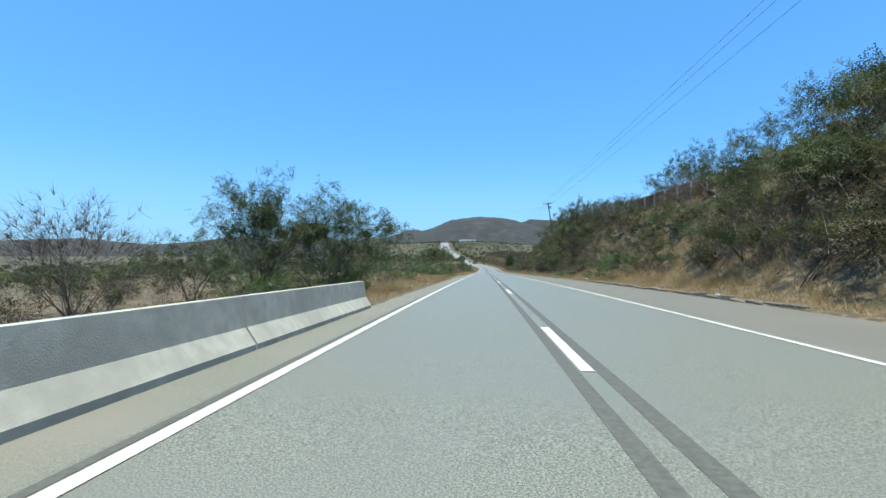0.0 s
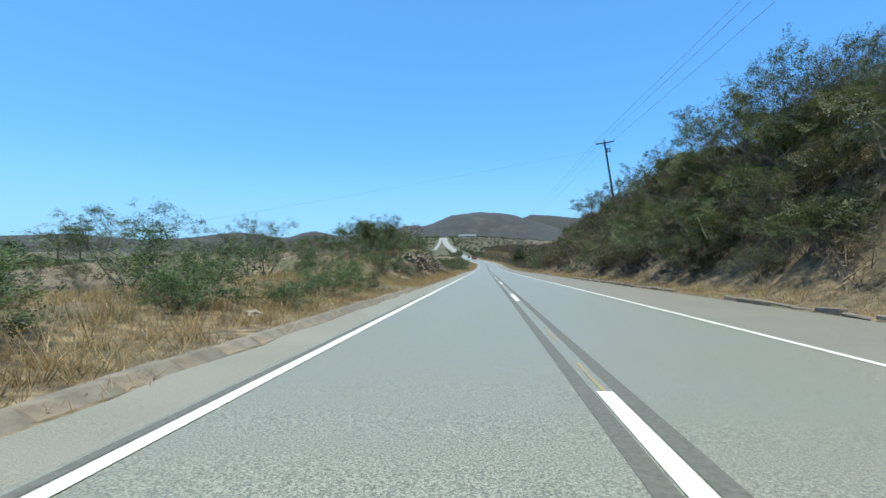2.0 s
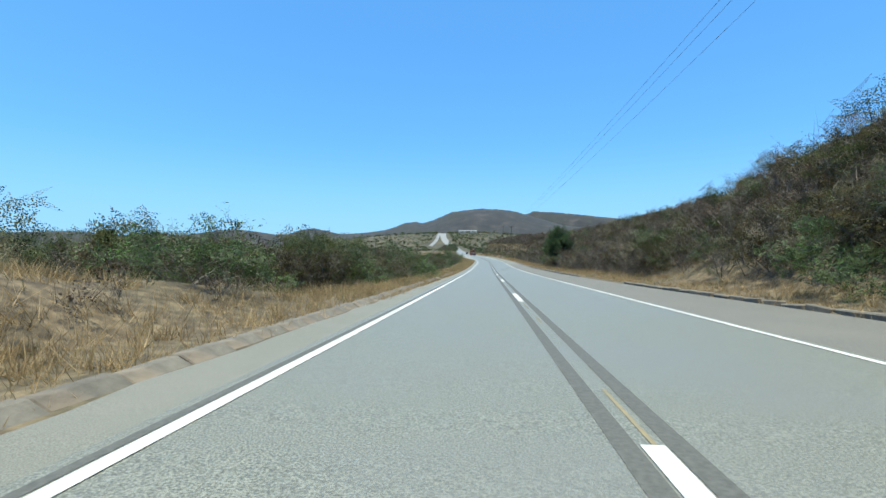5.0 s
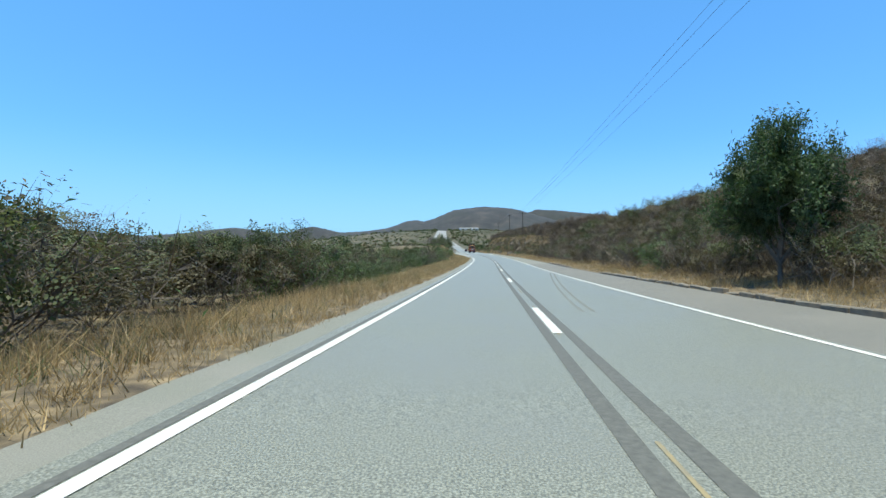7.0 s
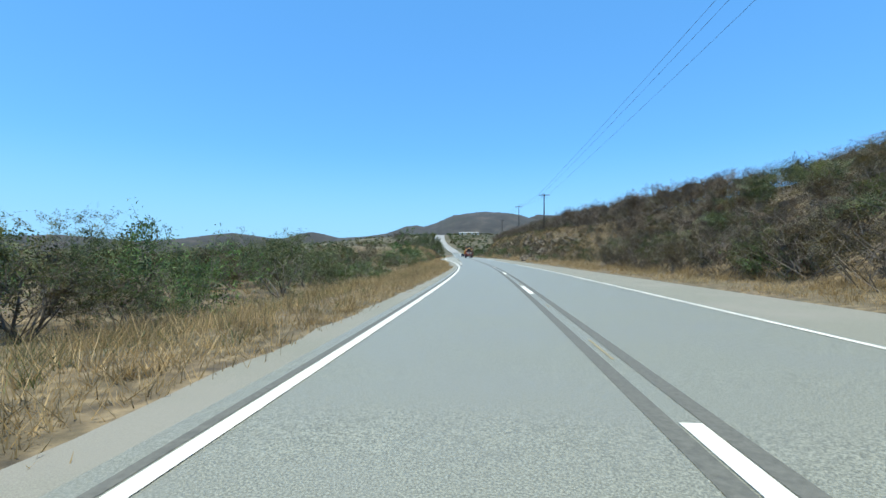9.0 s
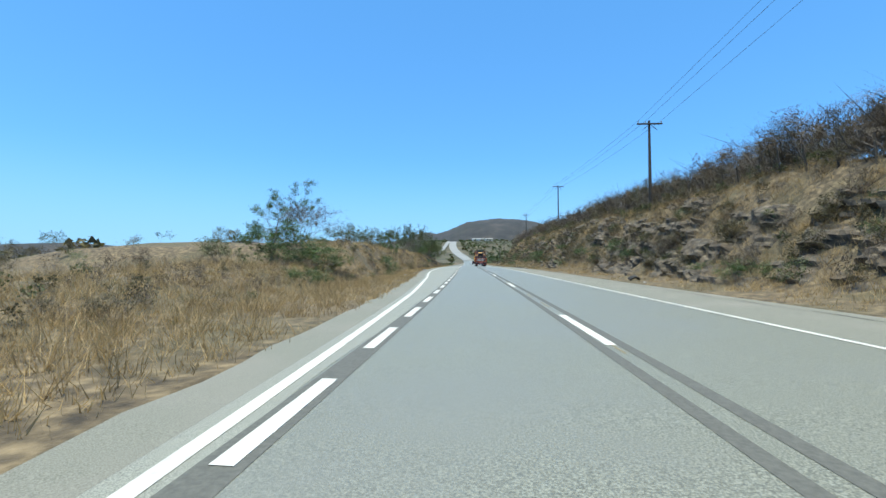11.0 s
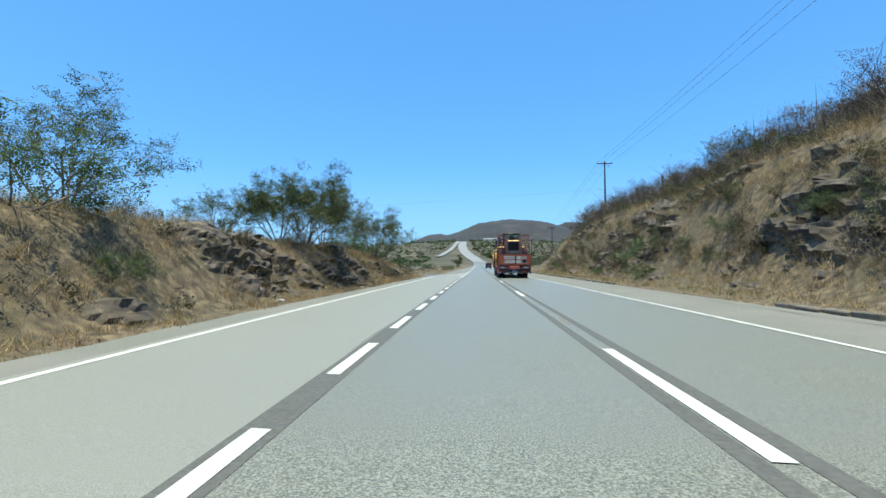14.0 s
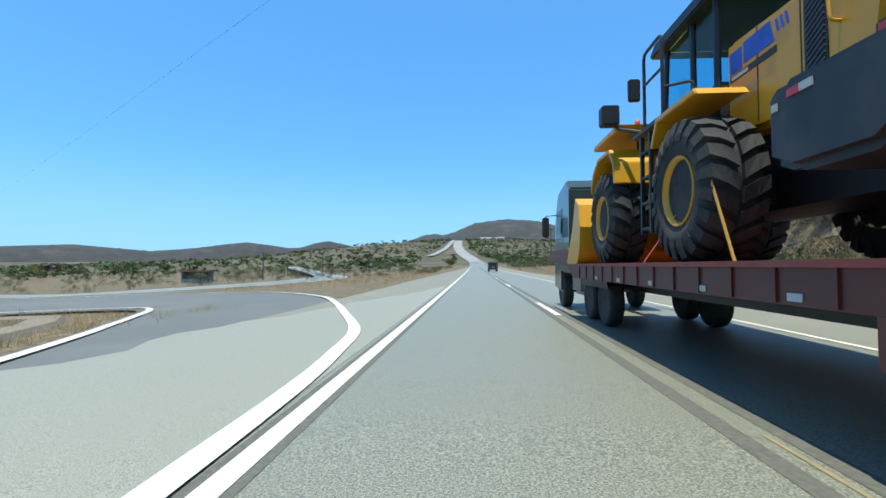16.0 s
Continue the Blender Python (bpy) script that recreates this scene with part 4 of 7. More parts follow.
grass("green_grass", [(370, 470, 7.2, 10.5, 1800, .28), (60, 240, 7.3, 10, 900, .25), (14, 150, -7, -12, 1200, .3), (150, 300, -5.2, -11, 4200, .42), (300, 440, -9, -13, 900, .3), (300, 440, -8.2, -9.8, 700, .22)], 8, M_GRASS_GREEN, "patches of greener grass along the roadside")

# ------------------------------------------------------------------ far hills
def ridge(name, radius, depth, spans, seed, label, mat):
    """A range of hills: crest heights in degrees over compass degrees from +y, at a distance."""
    rows = []
    az = np.arange(spans[0][0], spans[-1][0] + .01, .25)
    crest = np.interp(az, [s[0] for s in spans], [s[1] for s in spans])
    for k in range(13):
        f = k / 10
        row = []
        for a, c in zip(az, crest):
            r = radius - depth * (1 - f)
            shape = math.sin(min(f, 1) * math.pi / 2) ** 1.4 if f <= 1 else 1 - (f - 1) * 2
            n = noise.noise((a * .5, f * 3, seed)) * .16 + noise.noise((a * 1.6, f * 8, seed + 5)) * .07
            top = math.tan(radians(c)) * radius
            h = -12 + (top + 12) * max(0, shape + n * min(1, f * 1.5) * (1 - f if f < 1 else 0)) + noise.noise((a * 3, 0, seed)) * top * .02
            row.append(Vector((math.sin(radians(a)) * r, math.cos(radians(a)) * r + 100, h)))
        rows.append(row)
    return tagged(new(name, grid_mesh(name, rows, mat)), label, "hill", kind="structure")


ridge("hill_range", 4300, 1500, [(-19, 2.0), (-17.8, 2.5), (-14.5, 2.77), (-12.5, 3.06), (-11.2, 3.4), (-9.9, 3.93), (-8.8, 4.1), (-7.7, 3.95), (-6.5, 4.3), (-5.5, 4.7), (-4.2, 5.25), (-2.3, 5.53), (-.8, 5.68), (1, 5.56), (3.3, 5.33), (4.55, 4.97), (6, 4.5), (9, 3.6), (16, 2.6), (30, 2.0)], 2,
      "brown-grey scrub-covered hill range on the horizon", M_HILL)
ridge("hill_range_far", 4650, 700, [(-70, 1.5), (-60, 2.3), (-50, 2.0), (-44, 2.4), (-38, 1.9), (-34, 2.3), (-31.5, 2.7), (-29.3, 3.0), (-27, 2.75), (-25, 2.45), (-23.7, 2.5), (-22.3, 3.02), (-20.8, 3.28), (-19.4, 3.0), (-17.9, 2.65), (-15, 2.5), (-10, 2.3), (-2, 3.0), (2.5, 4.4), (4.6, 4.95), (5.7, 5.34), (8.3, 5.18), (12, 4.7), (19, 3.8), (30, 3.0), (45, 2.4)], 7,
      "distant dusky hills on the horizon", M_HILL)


# ------------------------------------------------------------------ side road, barrier, curbs
def sweep(name, line, profile, mat, closed=False):
    """Pulls a profile (sideways, up) along places on the ground."""
    rows = []
    for i, p in enumerate(line):
        a, b = line[max(i - 1, 0)], line[min(i + 1, len(line) - 1)]
        d = (b - a)
        d.z = 0
        d.normalize()
        side = Vector((d.y, -d.x, 0))
        rows.append([p + side * u + Vector((0, 0, v)) for u, v in profile])
    return new(name, grid_mesh(name, rows, mat, False))


def arc(points, n=10):
    """A smooth line through places given as (y, lat)."""
    pts = [Vector((a, b)) for a, b in points]
    pts = [pts[0] * 2 - pts[1]] + pts + [pts[-1] * 2 - pts[-2]]
    out = []
    for i in range(1, len(pts) - 2):
        p0, p1, p2, p3 = pts[i - 1:i + 3]
        for k in range(n):
            t = k / n
            out.append(.5 * (2 * p1 + (p2 - p0) * t + (2 * p0 - 5 * p1 + 4 * p2 - p3) * t * t + (3 * p1 - p0 - 3 * p2 + p3) * t ** 3))
    return out + [pts[-2]]


FAR_EDGE = [(443.2, -3.93), (446, -4.02), (448, -4.2), (450.6, -4.6), (454.3, -5.9), (458.5, -7.5), (462.8, -9.5), (468.0, -13.4), (471.5, -18), (473.0, -22.4), (473.8, -30), (473, -45), (471, -80)]
NEAR_EDGE = [(430, -7.1), (437, -7.1), (441.5, -7.45), (446, -8.75), (449.8, -10.5), (452.5, -11.9), (455.4, -13.4), (457.5, -14.6), (458.9, -16), (459.3, -18.2), (458.8, -22), (457.8, -30), (456.5, -45), (454, -80)]
far_edge, near_edge = arc(FAR_EDGE), arc(NEAR_EDGE)


def on_side(p, h):
    """A place of the side road, which falls away with the ground."""
    return P(p[0], p[1], h + fall(p[0], p[1]))


# asphalt of the mouth: fan between the two edges, pale near the highway and dark beyond
n = 170
pick = lambda line, k: line[min(len(line) - 1, int(k / n * (len(line) - 1)))]
rows = [[on_side(pick(near_edge, k).lerp(pick(far_edge, k), -.06 + 1.12 * j / 12), -.02) for j in range(13)] for k in range(20, n + 1)]
tagged(new("side_road", grid_mesh("side_road", rows, M_ASPHALT_DARK, False)), "dark newer asphalt of the side road mouth", "road", kind="structure")
rows = []
for y in np.linspace(428, 470, 40):
    reach = -7.3 - .1 * max(0, y - 440) if y < 451 else -8.4 + .25 * (y - 451)
    reach = min(reach, LEFT - .4) if y > 447 else float(np.interp(y, [428, 437, 441.5, 446, 447], [-7.6, -7.6, -7.95, -9.2, -9.6]))
    reach = reach + .22 * math.sin(y * 2.3) + .15 * math.sin(y * 5.1)
    rows.append([on_side((y, (LEFT - .24) * (1 - j / 6) + reach * j / 6), .004) for j in range(7)])
tagged(new("turning_lane", grid_mesh("turning_lane", rows, M_ASPHALT_PALE, False)), "pale worn asphalt of the turning lane", "road", kind="structure")
rows = []
for y in np.linspace(452, 640, 66):
    rows.append([on_side((y, (LEFT - .24) * (1 - j / 3) + (LEFT - 3.4 * smooth01(640, 480, y) - 1.0) * j / 3), -.006) for j in range(4)])
tagged(new("shoulder_beyond", grid_mesh("shoulder_beyond", rows, M_SHOULDER, False)), "pale dusty shoulder past the junction", "shoulder", kind="structure")
for nm, line in (("mouth_line", far_edge), ("island_line", near_edge)):
    tagged(sweep(nm, [on_side(p, .022) for p in line], [(-.12, 0), (.12, 0)], M_WHITE), "curved white line round the junction mouth", "road marking", kind="structure")
front = arc([(468, -85), (477, -46), (484, -34), (494, -28), (510, -27), (540, -34), (600, -60), (700, -110)])
tagged(sweep("frontage_road", [on_side(p, .03) for p in front], [(-3.3, -.2), (-3.2, 0), (3.2, 0), (3.3, -.2)], M_ASPHALT), "grey frontage road running beside the highway", "road", kind="structure")
for off in (-2.9, 2.9):
    tagged(sweep("frontage_line", [on_side(p, .038) for p in front], [(off - .07, 0), (off + .07, 0)], M_WHITE), "white edge line on the frontage road", "road marking", kind="structure")
tagged(sweep("island_curb", [on_side((y, lat), .0) for y, lat in ((438, -9.6), (443, -10.4), (447, -11.6), (450.5, -13.4), (453.4, -15.0), (455.4, -16.8), (455.5, -19))], [(-.6, -.12), (-.55, .02), (.35, .07), (.5, -.12)], M_CURB),
       "pale concrete apron at the end of the island", "curb", kind="structure")

# second carriageway of the far climb, seen as a pale strip
FAR_LEFT = ([900, 928, 968, 1048, 1130, 1218, 1270], [-38, -33.5, -29, -19, -13, -10, -9])
tagged(ribbon("far_carriageway", 900, 1262, 8, lambda y: float(np.interp(y, *FAR_LEFT)) - 3.4, lambda y: float(np.interp(y, *FAR_LEFT)) + 3.4, 1.2, M_FAR_ROAD, .8), "pale second carriageway climbing the far slope", "road", kind="structure")
tagged(ribbon("far_climb", 760, 1275, 8, lambda y: -4.2 - 2.3 * smooth01(760, 900, y), lambda y: 4.4 + 2.6 * smooth01(760, 900, y), .25, M_FAR_ROAD, .5), "pale concrete paving of the far climb", "road", kind="structure")

# ---- concrete barrier
JERSEY = [(-.30, -.05), (-.30, .08), (-.13, .33), (-.075, .80), (.075, .80), (.13, .33), (.30, .08), (.30, -.05)]
for y0, y1 in ((-22, -11.2), (-11.15, -.3), (-.25, 6.75), (6.8, 13.9)):
    line = [P(y, -4.98, 0) for y in np.linspace(y0, y1, 8)]
    ob = sweep("concrete_barrier", line, JERSEY, M_BARRIER)
    bm = bmesh.new()
    bm.from_mesh(ob.data)
    bm.verts.ensure_lookup_table()
    w = len(JERSEY)
    # the ends are closed in three level slabs, so that the waist stays hollow
    for first in (0, len(bm.verts) - w):
        for i in range(3):
            bm.faces.new([bm.verts[first + j] for j in (i, i + 1, w - 2 - i, w - 1 - i)])
    bmesh.ops.recalc_face_normals(bm, faces=bm.faces[:])
    bm.to_mesh(ob.data)
    bm.free()
    tagged(ob, "weathered grey concrete crash barrier beside the shoulder", "barrier", "concrete barriers")

# ---- curbs on the right, and a short one on the left
bm = bmesh.new()
bmesh.ops.create_cube(bm, size=1)
bmesh.ops.scale(bm, vec=(.22, .94, .26), verts=bm.verts)
bmesh.ops.bevel(bm, geom=bm.edges[:], offset=.03, segments=1, affect="EDGES")
curb_mesh = bpy.data.meshes.new("curb_stone")
bm.to_mesh(curb_mesh)
bm.free()
curb_mesh.materials.append(M_CURB)
rc = random.Random(3)
curb = tagged(new("curb"), "broken row of old concrete curb stones", "curb", kind="structure")
for k in range(480):
    y = 2 + k * .97
    if noise.noise((y * .05, 2, 0)) < -.12 or 255 < y < 376:
        continue
    ob = new("curb_stone", curb_mesh)
    ob.parent = curb
    ob.matrix_world = Matrix.Translation(P(y, curb_at(y) + .13 + rc.gauss(0, .02), rc.gauss(.0, .025))) @ pose(0, 0, 0, rc.gauss(0, 2), rc.gauss(0, 4), rc.gauss(0, 2))
slant = [(-.46, -.16), (-.46, .02), (-.34, .12), (-.16, .13), (.10, -.01), (.10, -.16)]
bm = bmesh.new()
ends = [[bm.verts.new((u, v, w)) for u, w in slant] for v in (-.47, .47)]
bm.faces.new(ends[0])
bm.faces.new(ends[1][::-1])
for i in range(6):
    bm.faces.new((ends[0][i], ends[1][i], ends[1][(i + 1) % 6], ends[0][(i + 1) % 6]))
bmesh.ops.recalc_face_normals(bm, faces=bm.faces[:])
bmesh.ops.bevel(bm, geom=bm.edges[:], offset=.018, segments=1, affect="EDGES")
slant_mesh = bpy.data.meshes.new("curb_stone")
bm.to_mesh(slant_mesh)
bm.free()
slant_mesh.materials.append(M_CURB)
curb_l = tagged(new("curb"), "short run of sloping concrete curb by the shoulder", "curb", kind="structure")
for y in (*np.arange(54, 78, .96), *np.arange(114.5, 188, .96)):
    ob = new("curb_stone", slant_mesh)
    ob.parent = curb_l
    ob.matrix_world = Matrix.Translation(P(y, -4.92 + rc.gauss(0, .02), rc.gauss(-.04, .006))) @ pose(0, 0, 0, rc.gauss(0, .4), rc.gauss(0, 1), rc.gauss(0, .5))


# ------------------------------------------------------------------ rock
def rock_mesh(seed, flat, mat):
    rng = random.Random(seed)
    bm = bmesh.new()
    bmesh.ops.create_cube(bm, size=1)
    for v in bm.verts:
        v.co += Vector((rng.uniform(-.16, .16), rng.uniform(-.16, .16), rng.uniform(-.16, .16)))
    bmesh.ops.bevel(bm, geom=bm.edges[:], offset=.09, segments=1, affect="EDGES")
    for v in bm.verts:
        v.co += Vector((rng.uniform(-.04, .04), rng.uniform(-.04, .04), rng.uniform(-.04, .04)))
        v.co.z *= flat
    me = bpy.data.meshes.new("rock")
    bm.to_mesh(me)
    bm.free()
    me.materials.append(mat)
    return me


ROCKS = [rock_mesh(i, .5 + .1 * (i % 4), M_ROCK_DARK) for i in range(12)]


def boulder_mesh(seed):
    """A rounded boulder with broken flats."""
    bm = bmesh.new()
    bmesh.ops.create_icosphere(bm, subdivisions=3, radius=.6)
    for v in bm.verts:
        n = v.co.normalized()
        v.co *= 1 + .42 * noise.noise(n * 1.3 + Vector((seed * 7, 0, 0))) + .16 * noise.noise(n * 3.4 + Vector((0, seed * 5, 0)))
        cut = noise.cell_vector(n * 1.6 + Vector((seed, seed, 3)))
        v.co -= Vector(cut) * .07
        v.co.z *= .72
    me = bpy.data.meshes.new("loose_rock")
    bm.to_mesh(me)
    bm.free()
    me.materials.append(M_BOULDER)
    return me


PALE_ROCKS = [boulder_mesh(i + 1) for i in range(3)]
rr = random.Random(21)


def slope_line(y, side, n):
    """Places up the bank from its toe to past its crest, evenly by length."""
    T = (R_TOE, R_TOP) if side > 0 else (L_TOE, L_TOP)
    ys = R_Y if side > 0 else L_Y
    toe, top = float(np.interp(y, ys, T[0])), float(np.interp(y, ys, T[1]))
    lats = np.linspace(toe - .3, top + .8, 40)
    hs = np.array([land(y, side * l) for l in lats])
    run = np.concatenate([[0], np.cumsum(np.hypot(np.diff(lats), np.diff(hs)))])
    at = np.linspace(0, run[-1], n)
    return np.interp(at, run, lats), np.interp(at, run, hs)


def rock_face(label, y0, y1, side, rows_up, cover, depth, seed, step=.24, patch=1.0, block=1.0, mat=M_ROCK_DARK):
    """The cut face itself: tilted beds that break off in ledges, with earth lying over part of it."""
    rows = []
    for y in np.arange(y0, y1 + step, step):
        lats, hs = slope_line(y, side, rows_up)
        end = smooth01(y0, y0 + 4, y) * smooth01(y1, y1 - 4, y)
        row = []
        for k, (l, h) in enumerate(zip(lats, hs)):
            f = k / (rows_up - 1)
            bed = h + .13 * (y - y0) * side * -1 + .45 * noise.noise((y * .12, h * .3, seed)) + .10 * noise.noise((y * .7, h, seed))
            warp = y + .5 * noise.noise((y * .5, bed * 1.3, seed + 1))
            big = noise.cell((math.floor(warp * .42 / block) * 1.7, math.floor(bed / .52 / block) * 2.3, seed))
            ledge = noise.cell((math.floor(warp * .95 / block + big * 3) * 1.7, math.floor(bed / .17 / block) * 2.3, seed))
            fine = noise.noise((y * 2.6, bed * 5.5, seed + 9)) + .8 * noise.noise((y * .9, h * .9, seed + 11))
            bare = smooth01(cover - .10, cover + .10, noise.noise((y * .13 * patch, h * .33 * patch, seed + 3)) + .35 * noise.noise((y * .5, h * .9, seed)))
            mask = end * bare * smooth01(0, .10, f) * smooth01(1.0, .82, f)
            off = mask * depth * (.15 + .45 * big + .45 * ledge + .22 * fine) - .10 * (1 - mask)
            row.append(P(y, side * (l - off * .92), h + off * .30 - .02))
        rows.append(row)
    return tagged(new("rock_face", grid_mesh("rock_face", rows, mat, False)), label, "rock", kind="structure")


def outcrop(label, y0, y1, side, lat_lo, lat_hi, h_lo, h_hi, count, size):
    """Broken blocks lying on and below a cut face."""
    root = tagged(new("rock_outcrop"), label, "rock")
    for _ in range(count):
        y = rr.uniform(y0, y1)
        lat = side * (lat_lo + (lat_hi - lat_lo) * rr.random())
        g = land(y, lat)
        if not h_lo < g < h_hi or noise.noise((y * .16, lat * .3, 8)) < -.05:
            continue
        ob = new("rock", rr.choice(ROCKS))
        ob.parent = root
        s = size * rr.uniform(.35, 1.3)
        ob.matrix_world = Matrix.Translation(P(y, lat, g + rr.gauss(.05, .05))) @ pose(0, 0, 0, rr.gauss(14, 12), rr.gauss(side * 12, 12), rr.gauss(0, 40)) @ Matrix.Diagonal((s * .8, s * 1.3, s * .6, 1))
    return root


rock_face("layered grey-brown rock face of the road cut", 86, 139, -1, 52, -.60, .55, 3, .13, mat=M_ROCK)
rock_face("dark layered rock showing through the hillside", 26, 62, 1, 48, .16, .6, 5, .18)
rock_face("dark layered rock showing through the scrubby hillside", 96, 146, 1, 44, .16, .6, 6, .2)
rock_face("dark broken rock face of the grassy road cut", 312, 470, 1, 46, .03, .80, 7, .18, .55, 2.0)
rock_face("low rock ledges breaking out of the earth bank", 336, 424, -1, 30, .27, .30, 8, .2)
rock_face("dark ledges below the thorn trees on the bank", 398, 423, -1, 34, -.22, .55, 31, .16, .8)
rock_face("weathered rock slabs at the end of the earth bank", 420, 446, -1, 30, .05, .6, 12, .16)
rock_face("dark layered rock showing through the thicket", 62, 95, 1, 40, .12, .6, 15, .2)
rock_face("brown rock and earth showing on the hillside", 172, 204, 1, 36, .06, .5, 18, .22)
outcrop("broken rock blocks in the road cut", 88, 136, -1, 7.0, 10.2, .10, 3.4, 70, .45)
outcrop("dark rock blocks on the grassy hillside", 28, 60, 1, 10.0, 14.5, .3, 5.5, 40, .45)
outcrop("dark rock blocks below the road cut", 318, 465, 1, 9.4, 14.0, .2, 6.2, 110, .42)
outcrop("broken slabs of rock at the end of the bank", 424, 446, -1, 9.0, 13, .1, 2.4, 46, .5)
for y, lat, s in ((246.0, -13.3, .95), (247.6, -13.3, .75), (47, 9.2, .4), (33, -7, .3), (36, -6.9, .35), (38.5, -6.6, .25), (60.5, 8.2, .25), (117, 7.8, .3), (139, 7.7, .4), (330, -8.4, .3), (64, -6.9, .3)):
    ob = new("loose_rock", PALE_ROCKS[int(y) % 3])
    ob.matrix_world = Matrix.Translation(P(y, lat, land(y, lat) + s * .12)) @ pose(0, 0, 0, 5, 9, y * 40) @ Matrix.Diagonal((s, s * 1.2, s, 1))
    tagged(ob, "loose pale rock lying in the dry grass", "rock", "loose rocks")

# ------------------------------------------------------------------ power line
POLES = [(-18, 16.5, 11), (114, 15.7, 10.5), (347.5, 14.7, 8.8), (404.5, 17.6, 10.5), (461.5, 18.0, 10.5), (520, 19, 11), (578, 20, 11), (640, 22, 11)]
tops = []
for y, lat, h in POLES:
    root = tagged(new("utility_pole"), "dark wooden utility pole with a cross-arm on the hillside", "utility pole", "utility poles")
    root.location = P(y, lat, land(y, lat) - .2)
    root.rotation_euler = (0, radians(-8.5 if y == 114 else 0), math.atan(.05) if y > 300 else 0)
    bm = bmesh.new()
    bmesh.ops.create_cone(bm, cap_ends=True, segments=12, radius1=.17, radius2=.10, depth=h, matrix=Matrix.Translation((0, 0, h / 2)))
    part("pole", bm, M_POLE, root)
    bm = bmesh.new()
    bmesh.ops.create_cube(bm, size=1, matrix=Matrix.Translation((0, -.14, h - .35)) @ Matrix.Diagonal((2.3, .11, .13, 1)))
    part("crossarm", bm, M_POLE, root)
    for u in (-1.05, -.35, 1.05):
        bm = bmesh.new()
        bmesh.ops.create_cone(bm, cap_ends=True, segments=8, radius1=.05, radius2=.03, depth=.22, matrix=Matrix.Translation((u, -.14, h - .18)))
        part("insulator", bm, M_CONCRETE, root)
    for sgn in (-1, 1):
        bm = bmesh.new()
        bmesh.ops.create_cube(bm, size=1, matrix=Matrix.Translation((sgn * .35, -.14, h - .65)) @ Matrix.Rotation(sgn * -.85, 4, "Y") @ Matrix.Diagonal((.04, .04, .95, 1)))
        part("brace", bm, M_POLE, root)
    if y == 114:
        for z in (h - 1.15, h - 1.55):
            bm = bmesh.new()
            bmesh.ops.create_cube(bm, size=1, matrix=Matrix.Translation((.22, -.12, z)) @ Matrix.Diagonal((.75, .09, .09, 1)))
            part("bracket", bm, M_POLE, root)
        for u in (.15, .45):
            bm = bmesh.new()
            bmesh.ops.create_cone(bm, cap_ends=True, segments=8, radius1=.07, radius2=.05, depth=.42, matrix=Matrix.Translation((u, -.2, h - 1.32)))
            part("fuse_switch", bm, M_POLE, root)
    tops.append([root.location + Vector((u - (.148 * h if y == 114 else 0), -.14, h - .06 - (.011 * h if y == 114 else 0))) for u in (-1.05, -.35, 1.05)])


def wire(a, b, sag, r=.013):
    pts = [a.lerp(b, k / 14) - Vector((0, 0, sag * 4 * (k / 14) * (1 - k / 14))) for k in range(15)]
    faces = [f for p, q in zip(pts, pts[1:]) for f in tube(p, q, r, r, 4)]
    return tagged(new("power_wire", quads_mesh("power_wire", faces, [M_WIRE])), "thin dark overhead power wire between poles", "wire", "power wires")


for a, b in zip(tops, tops[1:]):
    for u in range(3):
        wire(a[u], b[u], (b[u] - a[u]).length ** 2 * (.00011 if b[u].y - a[u].y < 100 else .00003))
wire(tops[1][0] - Vector((0, 0, 1.2)), P(114, -62, 4.5), .4, .008)
wire(P(558.6, -150, 19.5), P(437.6, 17.5, 9.7), .2, .005)

# small poles far off on the plain
for y, lat, h in ((139, -82, 8), (101, -75, 7), (560, -60, 8), (575, -48, 8), (590, -37, 8), (600, -70, 8), (610, 20, 9), (660, 14, 9), (437.6, 17.5, 3), (114, -62, 6), (558.6, -150, 20)):
    bm = bmesh.new()
    bmesh.ops.create_cone(bm, cap_ends=True, segments=8, radius1=.16, radius2=.11, depth=h, matrix=Matrix.Translation((0, 0, h / 2)))
    ob = part("far_pole", bm, M_POLE)
    ob.location = P(y, lat, far_land(y, lat, land(y, lat)) - .2)
    tagged(ob, "plain wooden pole standing far off in scrub", "pole", "far poles")

# fence along the top of the cut
fence = tagged(new("wire_fence"), "old fence of rough wooden posts and wire above the cut", "fence")
bm = bmesh.new()
bmesh.ops.create_cone(bm, cap_ends=True, segments=6, radius1=.06, radius2=.045, depth=1.5, matrix=Matrix.Translation((0, 0, .7)))
post_mesh = bpy.data.meshes.new("post")
bm.to_mesh(post_mesh)
bm.free()
post_mesh.materials.append(M_POLE)
posts = []
for k in range(72):
    y = 322 + k * 2.1
    lat = 15.2 + .4 * noise.noise((y * .1, 1, 1))
    ob = new("post", post_mesh)
    ob.parent = fence
    p = P(y, lat, land(y, lat) - .1)
    ob.matrix_world = Matrix.Translation(p) @ pose(0, 0, 0, rr.gauss(0, 4), rr.gauss(0, 4), 0)
    posts.append(p)
for hh in (.5, .85, 1.2):
    faces = [f for p, q in zip(posts, posts[1:]) for f in tube(p + Vector((0, 0, hh)), q + Vector((0, 0, hh)), .006, .006, 3)]
    ob = new("fence_wire", quads_mesh("fence_wire", faces, [M_WIRE]))
    ob.parent = fence

